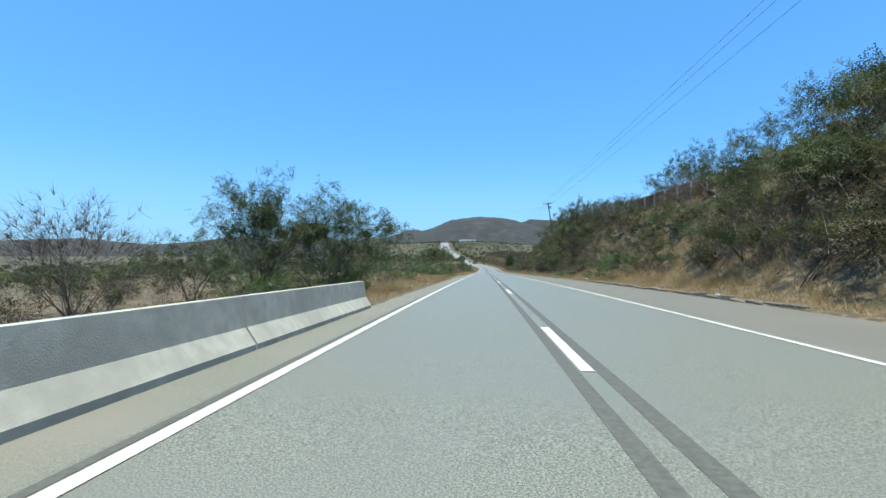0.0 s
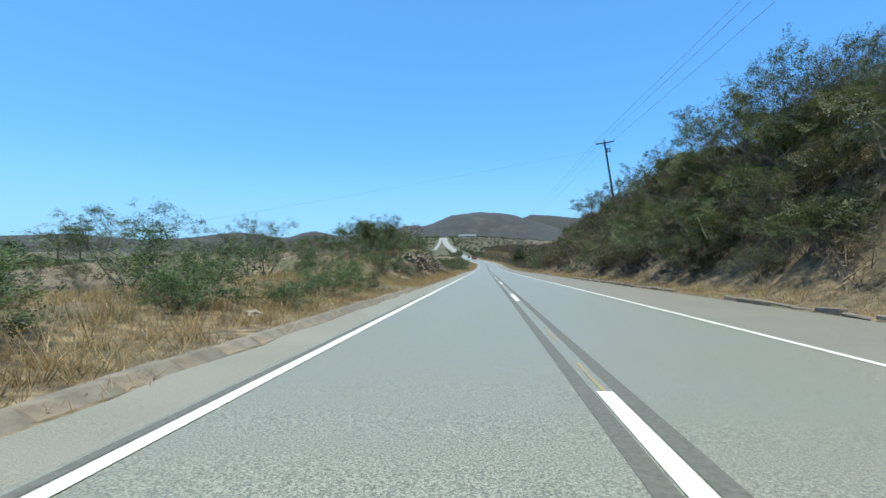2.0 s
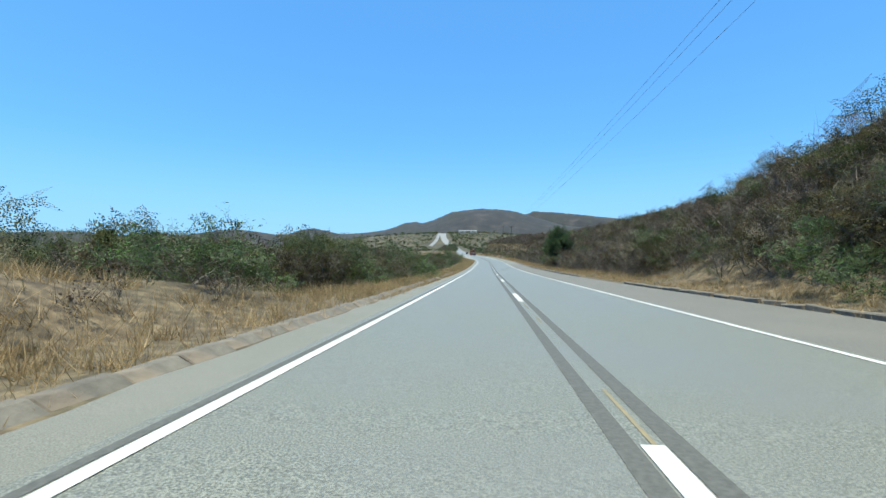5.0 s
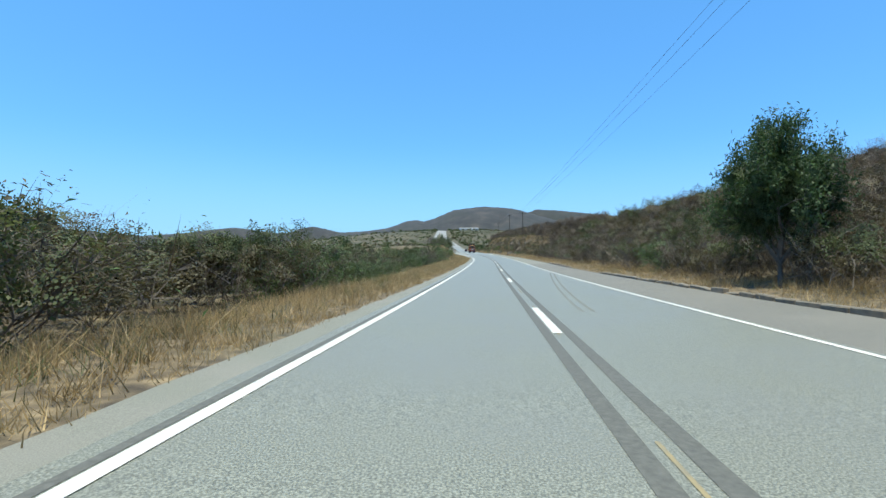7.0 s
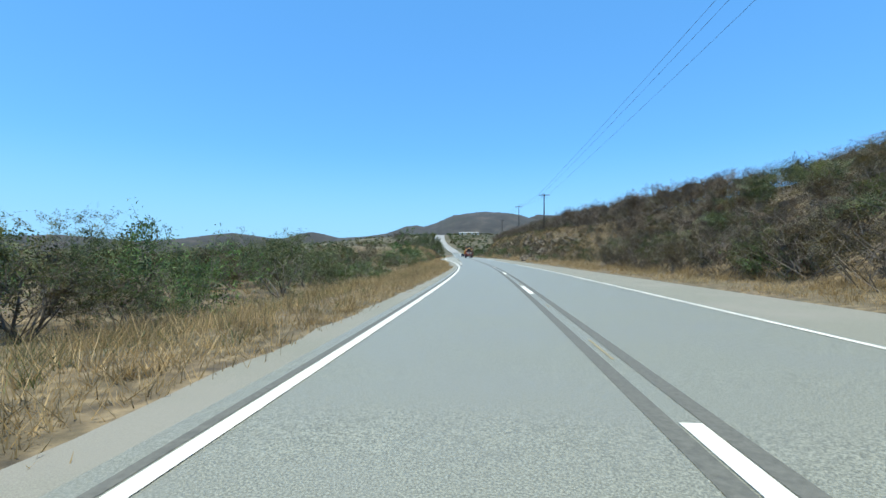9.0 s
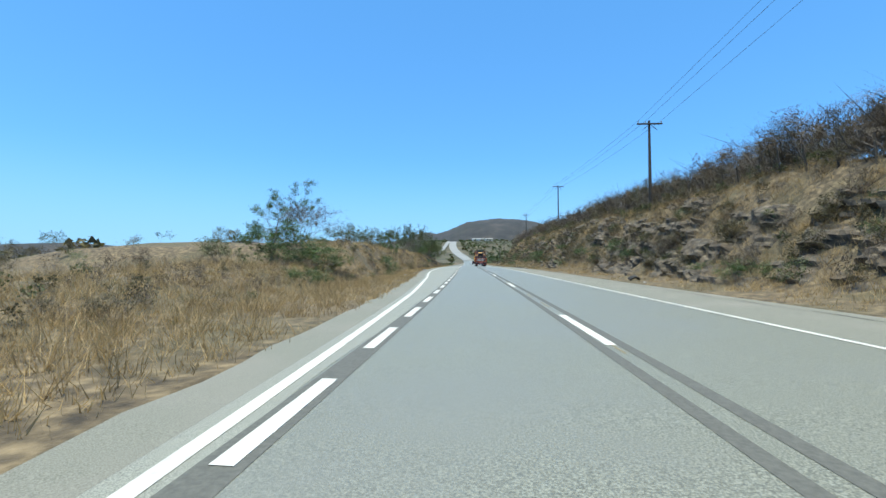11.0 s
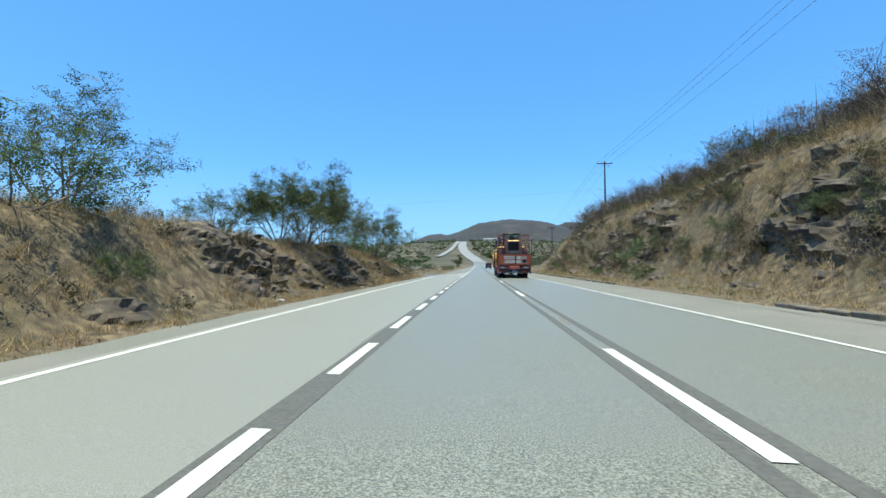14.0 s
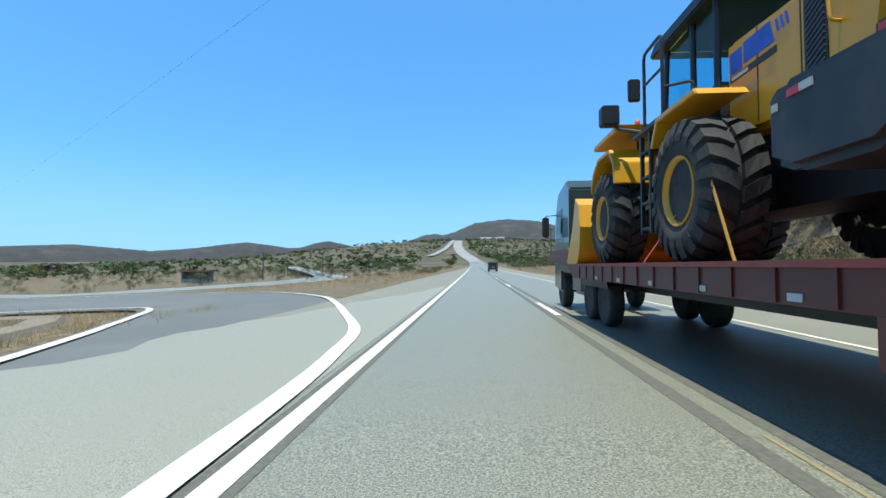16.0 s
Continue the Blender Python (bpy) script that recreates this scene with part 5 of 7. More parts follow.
# ------------------------------------------------------------------ brick wall and house above the cut, small buildings far off
wall = tagged(new("brick_wall"), "unplastered red brick garden wall with concrete posts on the hill", "wall")
bm = bmesh.new()
bmesh.ops.create_cube(bm, size=1, matrix=Matrix.Diagonal((.11, .235, .082, 1)))
brick_mesh = bpy.data.meshes.new("brick")
bm.to_mesh(brick_mesh)
bm.free()
brick_mesh.materials.append(M_BRICK)


def wall_top(y):
    return 8.6 + (y - 36) * .045


rows = [[P(y, lat, h) for lat, h in ((17.2, wall_top(y) - 2.6), (17.2, wall_top(y) - .02), (17.38, wall_top(y) - .02), (17.38, wall_top(y) - 2.6))] for y in np.linspace(34, 76, 22)]
core = new("wall_core", grid_mesh("wall_core", rows, M_BRICK, False))
core.parent = wall
shown = 0
for r in range(6):
    for k in range(54):
        y = 61.5 + k * .26 + (.13 if r % 2 else 0)
        if shown >= 300 or y > 75.6:
            continue
        ob = new("brick", brick_mesh)
        ob.parent = wall
        ob.location = P(y, 17.19 + rr.gauss(0, .004), wall_top(y) - .08 - r * .105)
        shown += 1
for y in np.arange(34, 77, 3.0):
    bm = bmesh.new()
    box_m = Matrix.Translation((0, 0, -1.2)) @ Matrix.Diagonal((.24, .2, 2.9, 1))
    bmesh.ops.create_cube(bm, size=1, matrix=box_m)
    ob = part("post", bm, M_CONCRETE, wall, "pale concrete post")
    ob.location = P(y, 17.24, wall_top(y) - .2)


def house(y, lat, base, w, d, h, label, turn=0, roof=M_TILE, walls=M_PLASTER):
    root = tagged(new("house"), label, "house", "small houses")
    root.matrix_world = Matrix.Translation(P(y, lat, base)) @ pose(0, 0, 0, 0, 0, turn)
    bm = bmesh.new()
    bmesh.ops.create_cube(bm, size=1, matrix=Matrix.Translation((0, 0, h / 2 - .5)) @ Matrix.Diagonal((w, d, h + 1, 1)))
    part("wall", bm, walls, root)
    bm = bmesh.new()
    o, r = .4, h + w * .2
    pts = [(-w / 2 - o, -d / 2 - o, h - .05), (w / 2 + o, -d / 2 - o, h - .05), (w / 2 + o, d / 2 + o, h - .05), (-w / 2 - o, d / 2 + o, h - .05), (0, -d / 2 - o, r), (0, d / 2 + o, r)]
    v = [bm.verts.new(p) for p in pts]
    for f in ((0, 1, 4), (1, 2, 5, 4), (2, 3, 5), (3, 0, 4, 5), (3, 2, 1, 0)):
        bm.faces.new([v[i] for i in f])
    part("roof", bm, roof, root, "clay tile roof")
    for x in (-w * .25, w * .25):
        bm = bmesh.new()
        bmesh.ops.create_cube(bm, size=1, matrix=Matrix.Translation((x, -d / 2 - .01, h * .55)) @ Matrix.Diagonal((w * .16, .06, h * .34, 1)))
        part("window", bm, M_POLE, root)
    return root


house(71, 24, land(71, 24) - 1.9, 6, 7, 3.0, "small house with a clay tile roof behind the brick wall", 80)
house(1420, 68, far_land(1420, 68, land(1420, 68)) + 1.5, 14, 50, 3.6, "long white warehouse far off below the hills", 94, M_FAR_ROAD, M_SHED)

# roadside shelter beside the frontage road
shelter = tagged(new("bus_shelter"), "open roadside shelter with a red roof and pale walls", "shelter")
SY, SL = 548, -72
shelter.matrix_world = Matrix.Translation(P(SY, SL, land(SY, SL))) @ pose(0, 0, 0, 0, 0, 12)
for nm, dims, mt in (("back_wall", (6.6, .2, 2.9, 0, 2.0, 1.3), M_PLASTER), ("side_wall", (.2, 3.0, 2.9, -3.2, .5, 1.3), M_PLASTER), ("front_wall", (6.4, .15, 1.0, 0, -1.0, .4), M_PLASTER), ("post", (.25, .25, 2.9, 3.1, -1.0, 1.3), M_POLE),
                     ("post", (.25, .25, 2.9, 1.4, -1.0, 1.3), M_POLE), ("roof", (7.4, 4.2, .35, 0, .5, 2.95), M_TILE)):
    bm = bmesh.new()
    bmesh.ops.create_cube(bm, size=1, matrix=Matrix.Translation(dims[3:]) @ Matrix.Diagonal((*dims[:3], 1)))
    part(nm, bm, mt, shelter)

# litter on the verges
for k, (y, lat, s) in enumerate(((46, 8.6, .38), (30, -6.0, .22), (33.5, -5.8, .16), (36, -5.5, .18), (34, -5.4, .24), (28, -6.6, .15), (20, 8.3, .18), (196, 8.0, .22), (200, 7.8, .15), (413, -8.8, .22), (402, -9.0, .25), (372, -8.6, .2), (326, -8.6, .16), (344.2, -8.1, .26), (341.3, -8.15, .14), (330.2, 7.75, .13), (192, -5.6, .2))):
    bm = bmesh.new()
    bmesh.ops.create_icosphere(bm, subdivisions=2, radius=1)
    for v in bm.verts:
        v.co *= 1 + .45 * noise.noise(v.co * 1.7 + Vector((k, 0, 0)))
        v.co.z *= .55
    ob = part("litter_bag", bm, M_PLATE_LITTER)
    ob.matrix_world = Matrix.Translation(P(y, lat, land(y, lat) + s * .15)) @ pose(0, 0, 0, 0, 0, k * 50) @ Matrix.Diagonal((s * .5, s * .7, s * .5, 1))
    tagged(ob, "crumpled white plastic litter in roadside grass", "litter", "litter")
bm = bmesh.new()
bmesh.ops.create_icosphere(bm, subdivisions=3, radius=1)
for v in bm.verts:
    v.co *= 1 + .5 * noise.noise(v.co * 2.1 + Vector((7, 3, 0)))
    v.co.z = max(v.co.z * .35, -.1)
ob = part("litter_sheet", bm, material("blue_plastic", [(.3, (.02, .10, .30)), (.7, (.04, .17, .42))], scale=8, rough=.45))
ob.matrix_world = Matrix.Translation(P(365.2, -8.35, land(365.2, -8.35) + .01)) @ Matrix.Diagonal((.24, .17, .2, 1))
tagged(ob, "crumpled blue plastic sheet lying at the shoulder edge", "litter", "litter")

# half of a worn truck tyre lying against the verge
bm = bmesh.new()
arc_rows = []
for a in np.linspace(.05, 2.75, 22):
    arc_rows.append([bm.verts.new((w, r * math.cos(a), r * math.sin(a))) for w, r in ((-.13, .34), (-.15, .46), (-.10, .50), (.10, .50), (.15, .46), (.13, .34), (.11, .36), (.11, .45), (-.11, .45), (-.11, .36))])
for p, q in zip(arc_rows, arc_rows[1:]):
    for i in range(10):
        bm.faces.new((p[i], p[(i + 1) % 10], q[(i + 1) % 10], q[i]))
bm.faces.new(arc_rows[0])
bm.faces.new(arc_rows[-1][::-1])
bmesh.ops.recalc_face_normals(bm, faces=bm.faces[:])
ob = part("tyre_scrap", bm, material("scrap_rubber", [(.3, (.014, .014, .015)), (.7, (.034, .033, .032))], scale=14, rough=.8, bump=.4, bump_scale=50))
ob.matrix_world = Matrix.Translation(P(332.7, 8.0, land(332.7, 8.0) - .06)) @ pose(0, 0, 0, 0, 22, -68) @ Matrix.Diagonal((1, .9, .75, 1))
tagged(ob, "torn half of a black truck tyre lying in the grass", "tyre", "litter")

# ------------------------------------------------------------------ low-bed truck with two wheel loaders
def paint(name, color, rough=.4, metal=0.0, coat=.3, dirt=(.20, .15, .11), dirt_scale=1.6):
    return material(name, [(.3, tuple(c * .88 for c in color)), (.7, color)], scale=2.2, rough=rough, metal=metal, coat=coat, stain=tuple((c * 2 + d) / 3 for c, d in zip(color, dirt)), stain_scale=dirt_scale, bump=.03, bump_scale=30)


M_RED = paint("worn_red_paint", (.120, .018, .011), .5, 0, .1, (.11, .05, .035))
# darker red for the ramp flanks and cover plates
M_RED_DARK = paint("dark_red_steel", (.040, .012, .010), .6, 0, 0, (.06, .04, .03))
M_RED_DECK = paint("scuffed_red_deck", (.30, .055, .045), .7, 0, 0, (.25, .15, .11), 4)
M_LOADER = paint("loader_yellow", (.80, .385, .008), .42, 0, .1, (.62, .30, .02))
M_CHARCOAL = paint("charcoal_paint", (.026, .031, .036), .6, 0, 0)
M_BLACK = paint("black_plastic", (.014, .015, .017), .5, 0, 0, (.03, .03, .03))
M_TYRE = material("dusty_tyre", [(.3, (.018, .018, .019)), (.7, (.040, .039, .038))], scale=9, rough=.85, bump=.3, bump_scale=40, stain=(.075, .068, .06), stain_scale=1.5)
M_STEEL = material("dull_steel", [(.3, (.16, .155, .15)), (.7, (.30, .29, .28))], scale=9, rough=.45, metal=.8)
M_RUST = material("rusty_chain", [(.3, (.11, .07, .045)), (.7, (.25, .18, .12))], scale=20, rough=.7, metal=.5)
M_STRAP = material("webbing_strap", [(.3, (.22, .20, .16)), (.7, (.34, .31, .26))], scale=30, rough=.9)
M_ORANGE = paint("orange_reflective", (.75, .13, .02), .45, 0, .1)
M_PLATE_W = paint("white_sign", (.62, .62, .58), .5, 0, .1, (.35, .33, .3), 3)
M_PLATE_Y = paint("grey_sign", (.45, .44, .38), .5, 0, .1)
M_INK = material("black_ink", [(.3, (.015, .015, .017)), (.7, (.03, .03, .032))], scale=9, rough=.6)
M_BLUE = material("blue_decal", [(.3, (.02, .06, .42)), (.7, (.03, .09, .55))], scale=5, rough=.4)
M_REFLECT = material("red_reflector", [(.3, (.5, .02, .02)), (.7, (.7, .04, .03))], scale=30, rough=.3)
M_TRUCK_DARK = paint("dark_green_cab", (.025, .05, .045), .3, 0, .5)
M_GLASS = bpy.data.materials.new("tinted_glass")
M_GLASS.use_nodes = True
_b = M_GLASS.node_tree.nodes["Principled BSDF"]
_b.inputs["Base Color"].default_value = (.46, .74, .82, 1)
_b.inputs["Roughness"].default_value, _b.inputs["Transmission Weight"].default_value, _b.inputs["IOR"].default_value = .03, 1.0, 1.12
M_LAMP = material("lit_tail_lamp", [(.3, (.6, .02, .01)), (.7, (.8, .05, .02))], scale=60, rough=.3)
_b = M_LAMP.node_tree.nodes["Principled BSDF"]
_b.inputs["Emission Color"].default_value, _b.inputs["Emission Strength"].default_value = (1, .08, .03, 1), .9
M_LENS = material("dark_red_lens", [(.3, (.22, .012, .012)), (.7, (.34, .02, .018))], scale=60, rough=.25)


def box(bm, x0, x1, y0, y1, z0, z1, bevel=0.0):
    r = bmesh.ops.create_cube(bm, size=1, matrix=Matrix.Translation(((x0 + x1) / 2, (y0 + y1) / 2, (z0 + z1) / 2)) @ Matrix.Diagonal((x1 - x0, y1 - y0, z1 - z0, 1)))
    if bevel:
        bmesh.ops.bevel(bm, geom=list({e for v in r["verts"] for e in v.link_edges}), offset=bevel, segments=2, affect="EDGES")
    return bm


def boxes(*dims, bevel=0.0):
    bm = bmesh.new()
    for d in dims:
        box(bm, *d, bevel=bevel)
    return bm


def prism(outline, x0, x1, bevel=0.0):
    """A side outline (y, z) pulled across from x0 to x1."""
    bm = bmesh.new()
    a = [bm.verts.new((x0, y, z)) for y, z in outline]
    b = [bm.verts.new((x1, y, z)) for y, z in outline]
    n = len(outline)
    bm.faces.new(a)
    bm.faces.new(b[::-1])
    for i in range(n):
        bm.faces.new((a[i], b[i], b[(i + 1) % n], a[(i + 1) % n]))
    bmesh.ops.recalc_face_normals(bm, faces=bm.faces[:])
    if bevel:
        bmesh.ops.bevel(bm, geom=bm.edges[:], offset=bevel, segments=2, affect="EDGES", clamp_overlap=True)
    return bm


def pipe(points, r, sides=7, closed=False):
    """A round bar through places."""
    bm = bmesh.new()
    pts = [Vector(p) for p in points]
    rings = []
    for i, p in enumerate(pts):
        d = (pts[min(i + 1, len(pts) - 1)] - pts[max(i - 1, 0)]).normalized()
        a = d.cross(Vector((0, 0, 1)) if abs(d.z) < .9 else Vector((1, 0, 0))).normalized()
        b = d.cross(a)
        rings.append([bm.verts.new(p + (a * math.cos(k * 2 * math.pi / sides) + b * math.sin(k * 2 * math.pi / sides)) * r) for k in range(sides)])
    for q, s in zip(rings, rings[1:]):
        for k in range(sides):
            bm.faces.new((q[k], q[(k + 1) % sides], s[(k + 1) % sides], s[k]))
    bm.faces.new(rings[0][::-1])
    bm.faces.new(rings[-1])
    return bm


def rounded(points, r=.08, n=4):
    """Rounds the corners of a line for pipes."""
    pts = [Vector(p) for p in points]
    out = [pts[0]]
    for a, p, b in zip(pts, pts[1:], pts[2:]):
        u, v = (a - p), (b - p)
        k = min(r, u.length * .45, v.length * .45)
        u, v = p + u.normalized() * k, p + v.normalized() * k
        out += [(u.lerp(p, t / n)).lerp(p.lerp(v, t / n), t / n) for t in range(n + 1)]
    return out + [pts[-1]]


def lathe(profile, seg=40, smooth=True):
    """Turns a profile (x along the axle, radius) about the x axis."""
    bm = bmesh.new()
    rings = [[bm.verts.new((x, r * math.cos(k * 2 * math.pi / seg), r * math.sin(k * 2 * math.pi / seg))) for k in range(seg)] for x, r in profile]
    for a, b in zip(rings, rings[1:]):
        for k in range(seg):
            f = bm.faces.new((a[k], a[(k + 1) % seg], b[(k + 1) % seg], b[k]))
            f.smooth = smooth
    for ring in (rings[0], rings[-1]):
        if (ring[0].co - ring[1].co).length > 1e-4:
            bm.faces.new(ring)
    bmesh.ops.recalc_face_normals(bm, faces=bm.faces[:])
    return bm


def words(text, size, mat, parent, place, turn, label, squeeze=1.0):
    """Lettering as a thin mesh."""
    cu = bpy.data.curves.new("lettering", "FONT")
    cu.body, cu.size, cu.extrude, cu.align_x, cu.align_y = text, size, .002, "LEFT", "CENTER"
    tmp = bpy.data.objects.new("lettering", cu)
    scene.collection.objects.link(tmp)
    me = bpy.data.meshes.new_from_object(tmp.evaluated_get(bpy.context.evaluated_depsgraph_get()))
    bpy.data.objects.remove(tmp)
    me.materials.append(mat)
    ob = new("lettering", me)
    ob.parent = parent
    ob.matrix_basis = Matrix.Translation(place) @ Euler(turn).to_matrix().to_4x4() @ Matrix.Diagonal((squeeze, 1, 1, 1))
    return tagged(ob, label)


HEADING = 4.3        # degrees by which the road has turned to the left here
TRUCK_Y, TRUCK_LAT = 433.2, .18
BASE = Matrix.Translation(P(TRUCK_Y, TRUCK_LAT, 0)) @ pose(0, 0, 0, math.degrees(math.atan(.010)), 0, HEADING)
DECK = 1.30


# ---- trailer: x to the right from its left side, y forward from the rear panels, z up
trailer = tagged(new("lowbed_trailer"), "dark red low-bed trailer with raised loading ramps, carrying two loaders", "trailer")
trailer.matrix_world = BASE
W = 3.2
part("deck", boxes((.02, W - .02, 1.9, 20.2, DECK - .10, DECK - .02)), M_RED_DECK, trailer, "scuffed red steel deck")
# the side beam carries round cut-outs over the wheels
WHEELS = (2.65, 5.15, 6.60, 8.00)


def side_beam(x0, x1):
    top = [(1.85, DECK), (19.6, DECK), (20.6, DECK + .4), (23.2, DECK + .4), (23.2, DECK + .12), (20.6, DECK - .05), (19.8, DECK - .32)]
    low = []
    for c in WHEELS[::-1]:
        r = .60 if c > 3 else .68
        low.append((c + r, DECK - .34))
        low += [(c + r * math.cos(a), .66 + r * .92 * math.sin(a)) for a in np.linspace(.25, math.pi - .25, 9)]
        low.append((c - r, DECK - .34 if c > 3 else .60))
    low += [(1.2, .58), (.25, .42), (.05, .42), (.05, .95)]
    return prism(top + low, x0, x1)


for x0, x1 in ((0, .07), (W - .07, W)):
    part("side_beam", side_beam(x0, x1), M_RED, trailer, "dark red steel side beam")
part("rim_rail", boxes((-.03, .02, 1.75, 19.6, DECK - .05, DECK + .005)), M_RED_DECK, trailer)
# mudguard hoops and side ribs
for c in WHEELS:
    r = .60 if c > 3 else .68
    hoop = [(-.03, c + r * math.cos(a), .66 + r * .94 * math.sin(a)) for a in np.linspace(.15, math.pi - .15, 14)]
    part("mudguard_edge", pipe(hoop, .022, 6), M_RED_DECK, trailer, "scuffed pale red mudguard edge")
part("mudguard_edge", pipe([(-.03, 1.72, .72), (-.03, 1.5, .66), (-.03, .35, .42)], .022, 6), M_RED_DECK, trailer)
for y in np.arange(3.6, 19.4, .62):
    if min(abs(y - c) for c in WHEELS) > .45:
        part("side_rib", boxes((-.02, 0, y, y + .05, DECK - .32, DECK - .03)), M_RED, trailer)
for y in (.85, 3.45, 3.75, 4.05, 9.2, 10.6, 12.0, 13.4, 14.8, 16.2, 17.6):
    part("reflector", boxes((-.012, -.002, y, y + .16, (.78 if y < 1 else DECK - .30), (.86 if y < 1 else DECK - .24))), M_PLATE_W, trailer, "white side reflector strip")
part("tool_box", boxes((-.02, .5, 9.0, 11.4, .62, DECK - .3), bevel=.03), M_RED, trailer)
part("main_beam", boxes((.9, 1.15, 1.2, 21, .75, DECK - .1), (W - 1.15, W - .9, 1.2, 21, .75, DECK - .1)), M_BLACK, trailer)
# sloping tail with ribbed plates
slope = [(.05, .98), (1.85, DECK - .005), (1.85, DECK - .1), (.05, .86)]
part("tail_plate", prism(slope, .03, W - .03), M_RED_DECK, trailer, "scuffed red sloping tail plate")
for k in range(6):
    y = .25 + k * .26
    z = .98 + (DECK - .985) * y / 1.7
    part("tail_cleat", boxes((.12, W - .12, y, y + .09, z, z + .05), bevel=.012), M_RED_DECK, trailer)
for d in ((.0, .14, -.01, .12, .50, 1.30), (W - .14, W, -.01, .12, .50, 1.30), (.14, 1.0, -.02, .02, .96, 1.26), (W - 1.0, W - .14, -.02, .02, .96, 1.26)):
    part("tail_panel", boxes(d, bevel=.008), M_RED, trailer)
# solid black board stands in for the shade inside the tail recess
part("tail_shade_board", boxes((.14, W - .14, .03, .10, .50, .92)), M_BLACK, trailer, "black tail recess")
part("centre_step", prism([(-.06, 1.02), (.30, 1.24), (.34, 1.20), (-.02, .90), (-.06, .90)], 1.12, 2.08, .012), M_RED_DECK, trailer, "scuffed pale red centre step")
part("bumper", boxes((-.02, W + .02, -.06, .0, .50, .62), bevel=.01), M_BLACK, trailer)
for k in range(26):
    x = k * .123
    if .15 < x < .66 or 2.38 < x < 2.86:
        continue
    sg = 1 if x < W / 2 else -1
    bm = bmesh.new()
    q = [bm.verts.new(p) for p in ((x, -.064, .51), (x + .06, -.064, .51), (x + .06 + sg * .05, -.064, .61), (x + sg * .05, -.064, .61))]
    bm.faces.new(q)
    bmesh.ops.solidify(bm, geom=bm.faces[:], thickness=.003)
    part("bumper_stripe", bm, M_PLATE_W, trailer, "slanting white reflective stripe")
for x in (.27, .56, 2.51, 2.76):
    lamp = part("tail_lamp", lathe([(-.008, .001), (-.007, .045), (-.003, .056), (.02, .062), (.02, .001)], 20), M_LENS, trailer, "round red tail lamp")
    lamp.matrix_basis = Matrix.Translation((x, -.07, .66)) @ Matrix.Rotation(math.pi / 2, 4, "Z")
    for k in range(11):
        a, r = (k * math.pi / 4, .040) if k < 8 else (k * 2.1, .014)
        dot = part("diode", lathe([(-.006, .001), (-.004, .006), (.004, .007), (.004, .001)], 8), M_LAMP, lamp, "small lit red diode")
        dot.matrix_basis = Matrix.Translation((-.009, r * math.cos(a), r * math.sin(a)))
part("number_plate", boxes((1.36, 1.78, -.085, -.07, .66, .80)), M_PLATE_W, trailer, "white number plate with blue band")
part("plate_band", boxes((1.36, 1.78, -.089, -.086, .765, .80)), M_BLUE, trailer)
for k in range(7):
    part("plate_bar", boxes((1.39 + k * .053, 1.43 + k * .053, -.089, -.086, .675, .745)), M_INK, trailer)
for x in (.12, 2.48):
    pl = part("maker_plate", boxes((x, x + .5, -.045, -.03, 1.02, 1.16)), M_INK, trailer, "black maker plate with pale bars")
    part("plate_bar", boxes((x + .03, x + .13, -.05, -.046, 1.05, 1.13), (x + .16, x + .46, -.05, -.046, 1.07, 1.125)), M_PLATE_W, pl)
# rear warning boards
PZ0, PZ1 = 1.34, 2.38
for x0, x1 in ((.0, 1.60), (1.72, W)):
    board = part("warning_board", boxes((x0, x1, -.05, -.01, PZ0, PZ1)), M_INK, trailer, "black warning board with slanting orange stripes")
    k = x0 - 1.2
    while k < x1 + .2:
        # stripe from the lower left to the upper right, cut to the board
        pts = [(k, PZ0 + .02), (k + .15, PZ0 + .02), (k + .15 + 1.0, PZ1 - .02), (k + 1.0, PZ1 - .02)]
        poly = [Vector((px, 0, pz)) for px, pz in pts]
        bm = bmesh.new()
        f = bm.faces.new([bm.verts.new(v + Vector((0, -.054, 0))) for v in poly])
        for edge, n in ((x0 + .01, -1), (x1 - .01, 1)):
            bmesh.ops.bisect_plane(bm, geom=bm.verts[:] + bm.edges[:] + bm.faces[:], plane_co=(edge, 0, 0), plane_no=(n, 0, 0), clear_outer=True)
        if bm.faces:
            bmesh.ops.solidify(bm, geom=bm.faces[:], thickness=-.003)
            part("stripe", bm, M_ORANGE, board, "orange reflective stripe")
        else:
            bm.free()
        k += .29
FACE = (math.pi / 2, 0, 0)
for x0, x1, z0, z1, mat in ((.56, 1.58, 1.93, 2.22, M_PLATE_W), (.58, 1.60, 1.52, 1.82, M_PLATE_W), (1.75, 2.24, 1.91, 2.20, M_PLATE_W), (1.75, 2.25, 1.51, 1.81, M_PLATE_W), (2.33, 2.76, 1.50, 2.18, M_PLATE_Y)):
    part("sign", boxes((x0, x1, -.066, -.058, z0, z1)), mat, trailer, "pale sign plate")
words("COMPRIMENTO", .20, M_INK, trailer, (.575, -.069, 2.07), FACE, "black lettering COMPRIMENTO", .71)
words("LARGURA", .21, M_INK, trailer, (.595, -.069, 1.67), FACE, "black lettering LARGURA", .80)
words("25", .20, M_INK, trailer, (1.77, -.069, 2.05), FACE, "black number 25", .8)
words("m", .20, M_INK, trailer, (2.12, -.069, 2.03), FACE, "black letter m", .8)
words("3,20m", .20, M_INK, trailer, (1.86, -.069, 1.66), FACE, "black lettering 3,20m", .8)
words("VELOCIDADE", .075, M_INK, trailer, (2.35, -.069, 2.10), FACE, "small black lettering", .8)
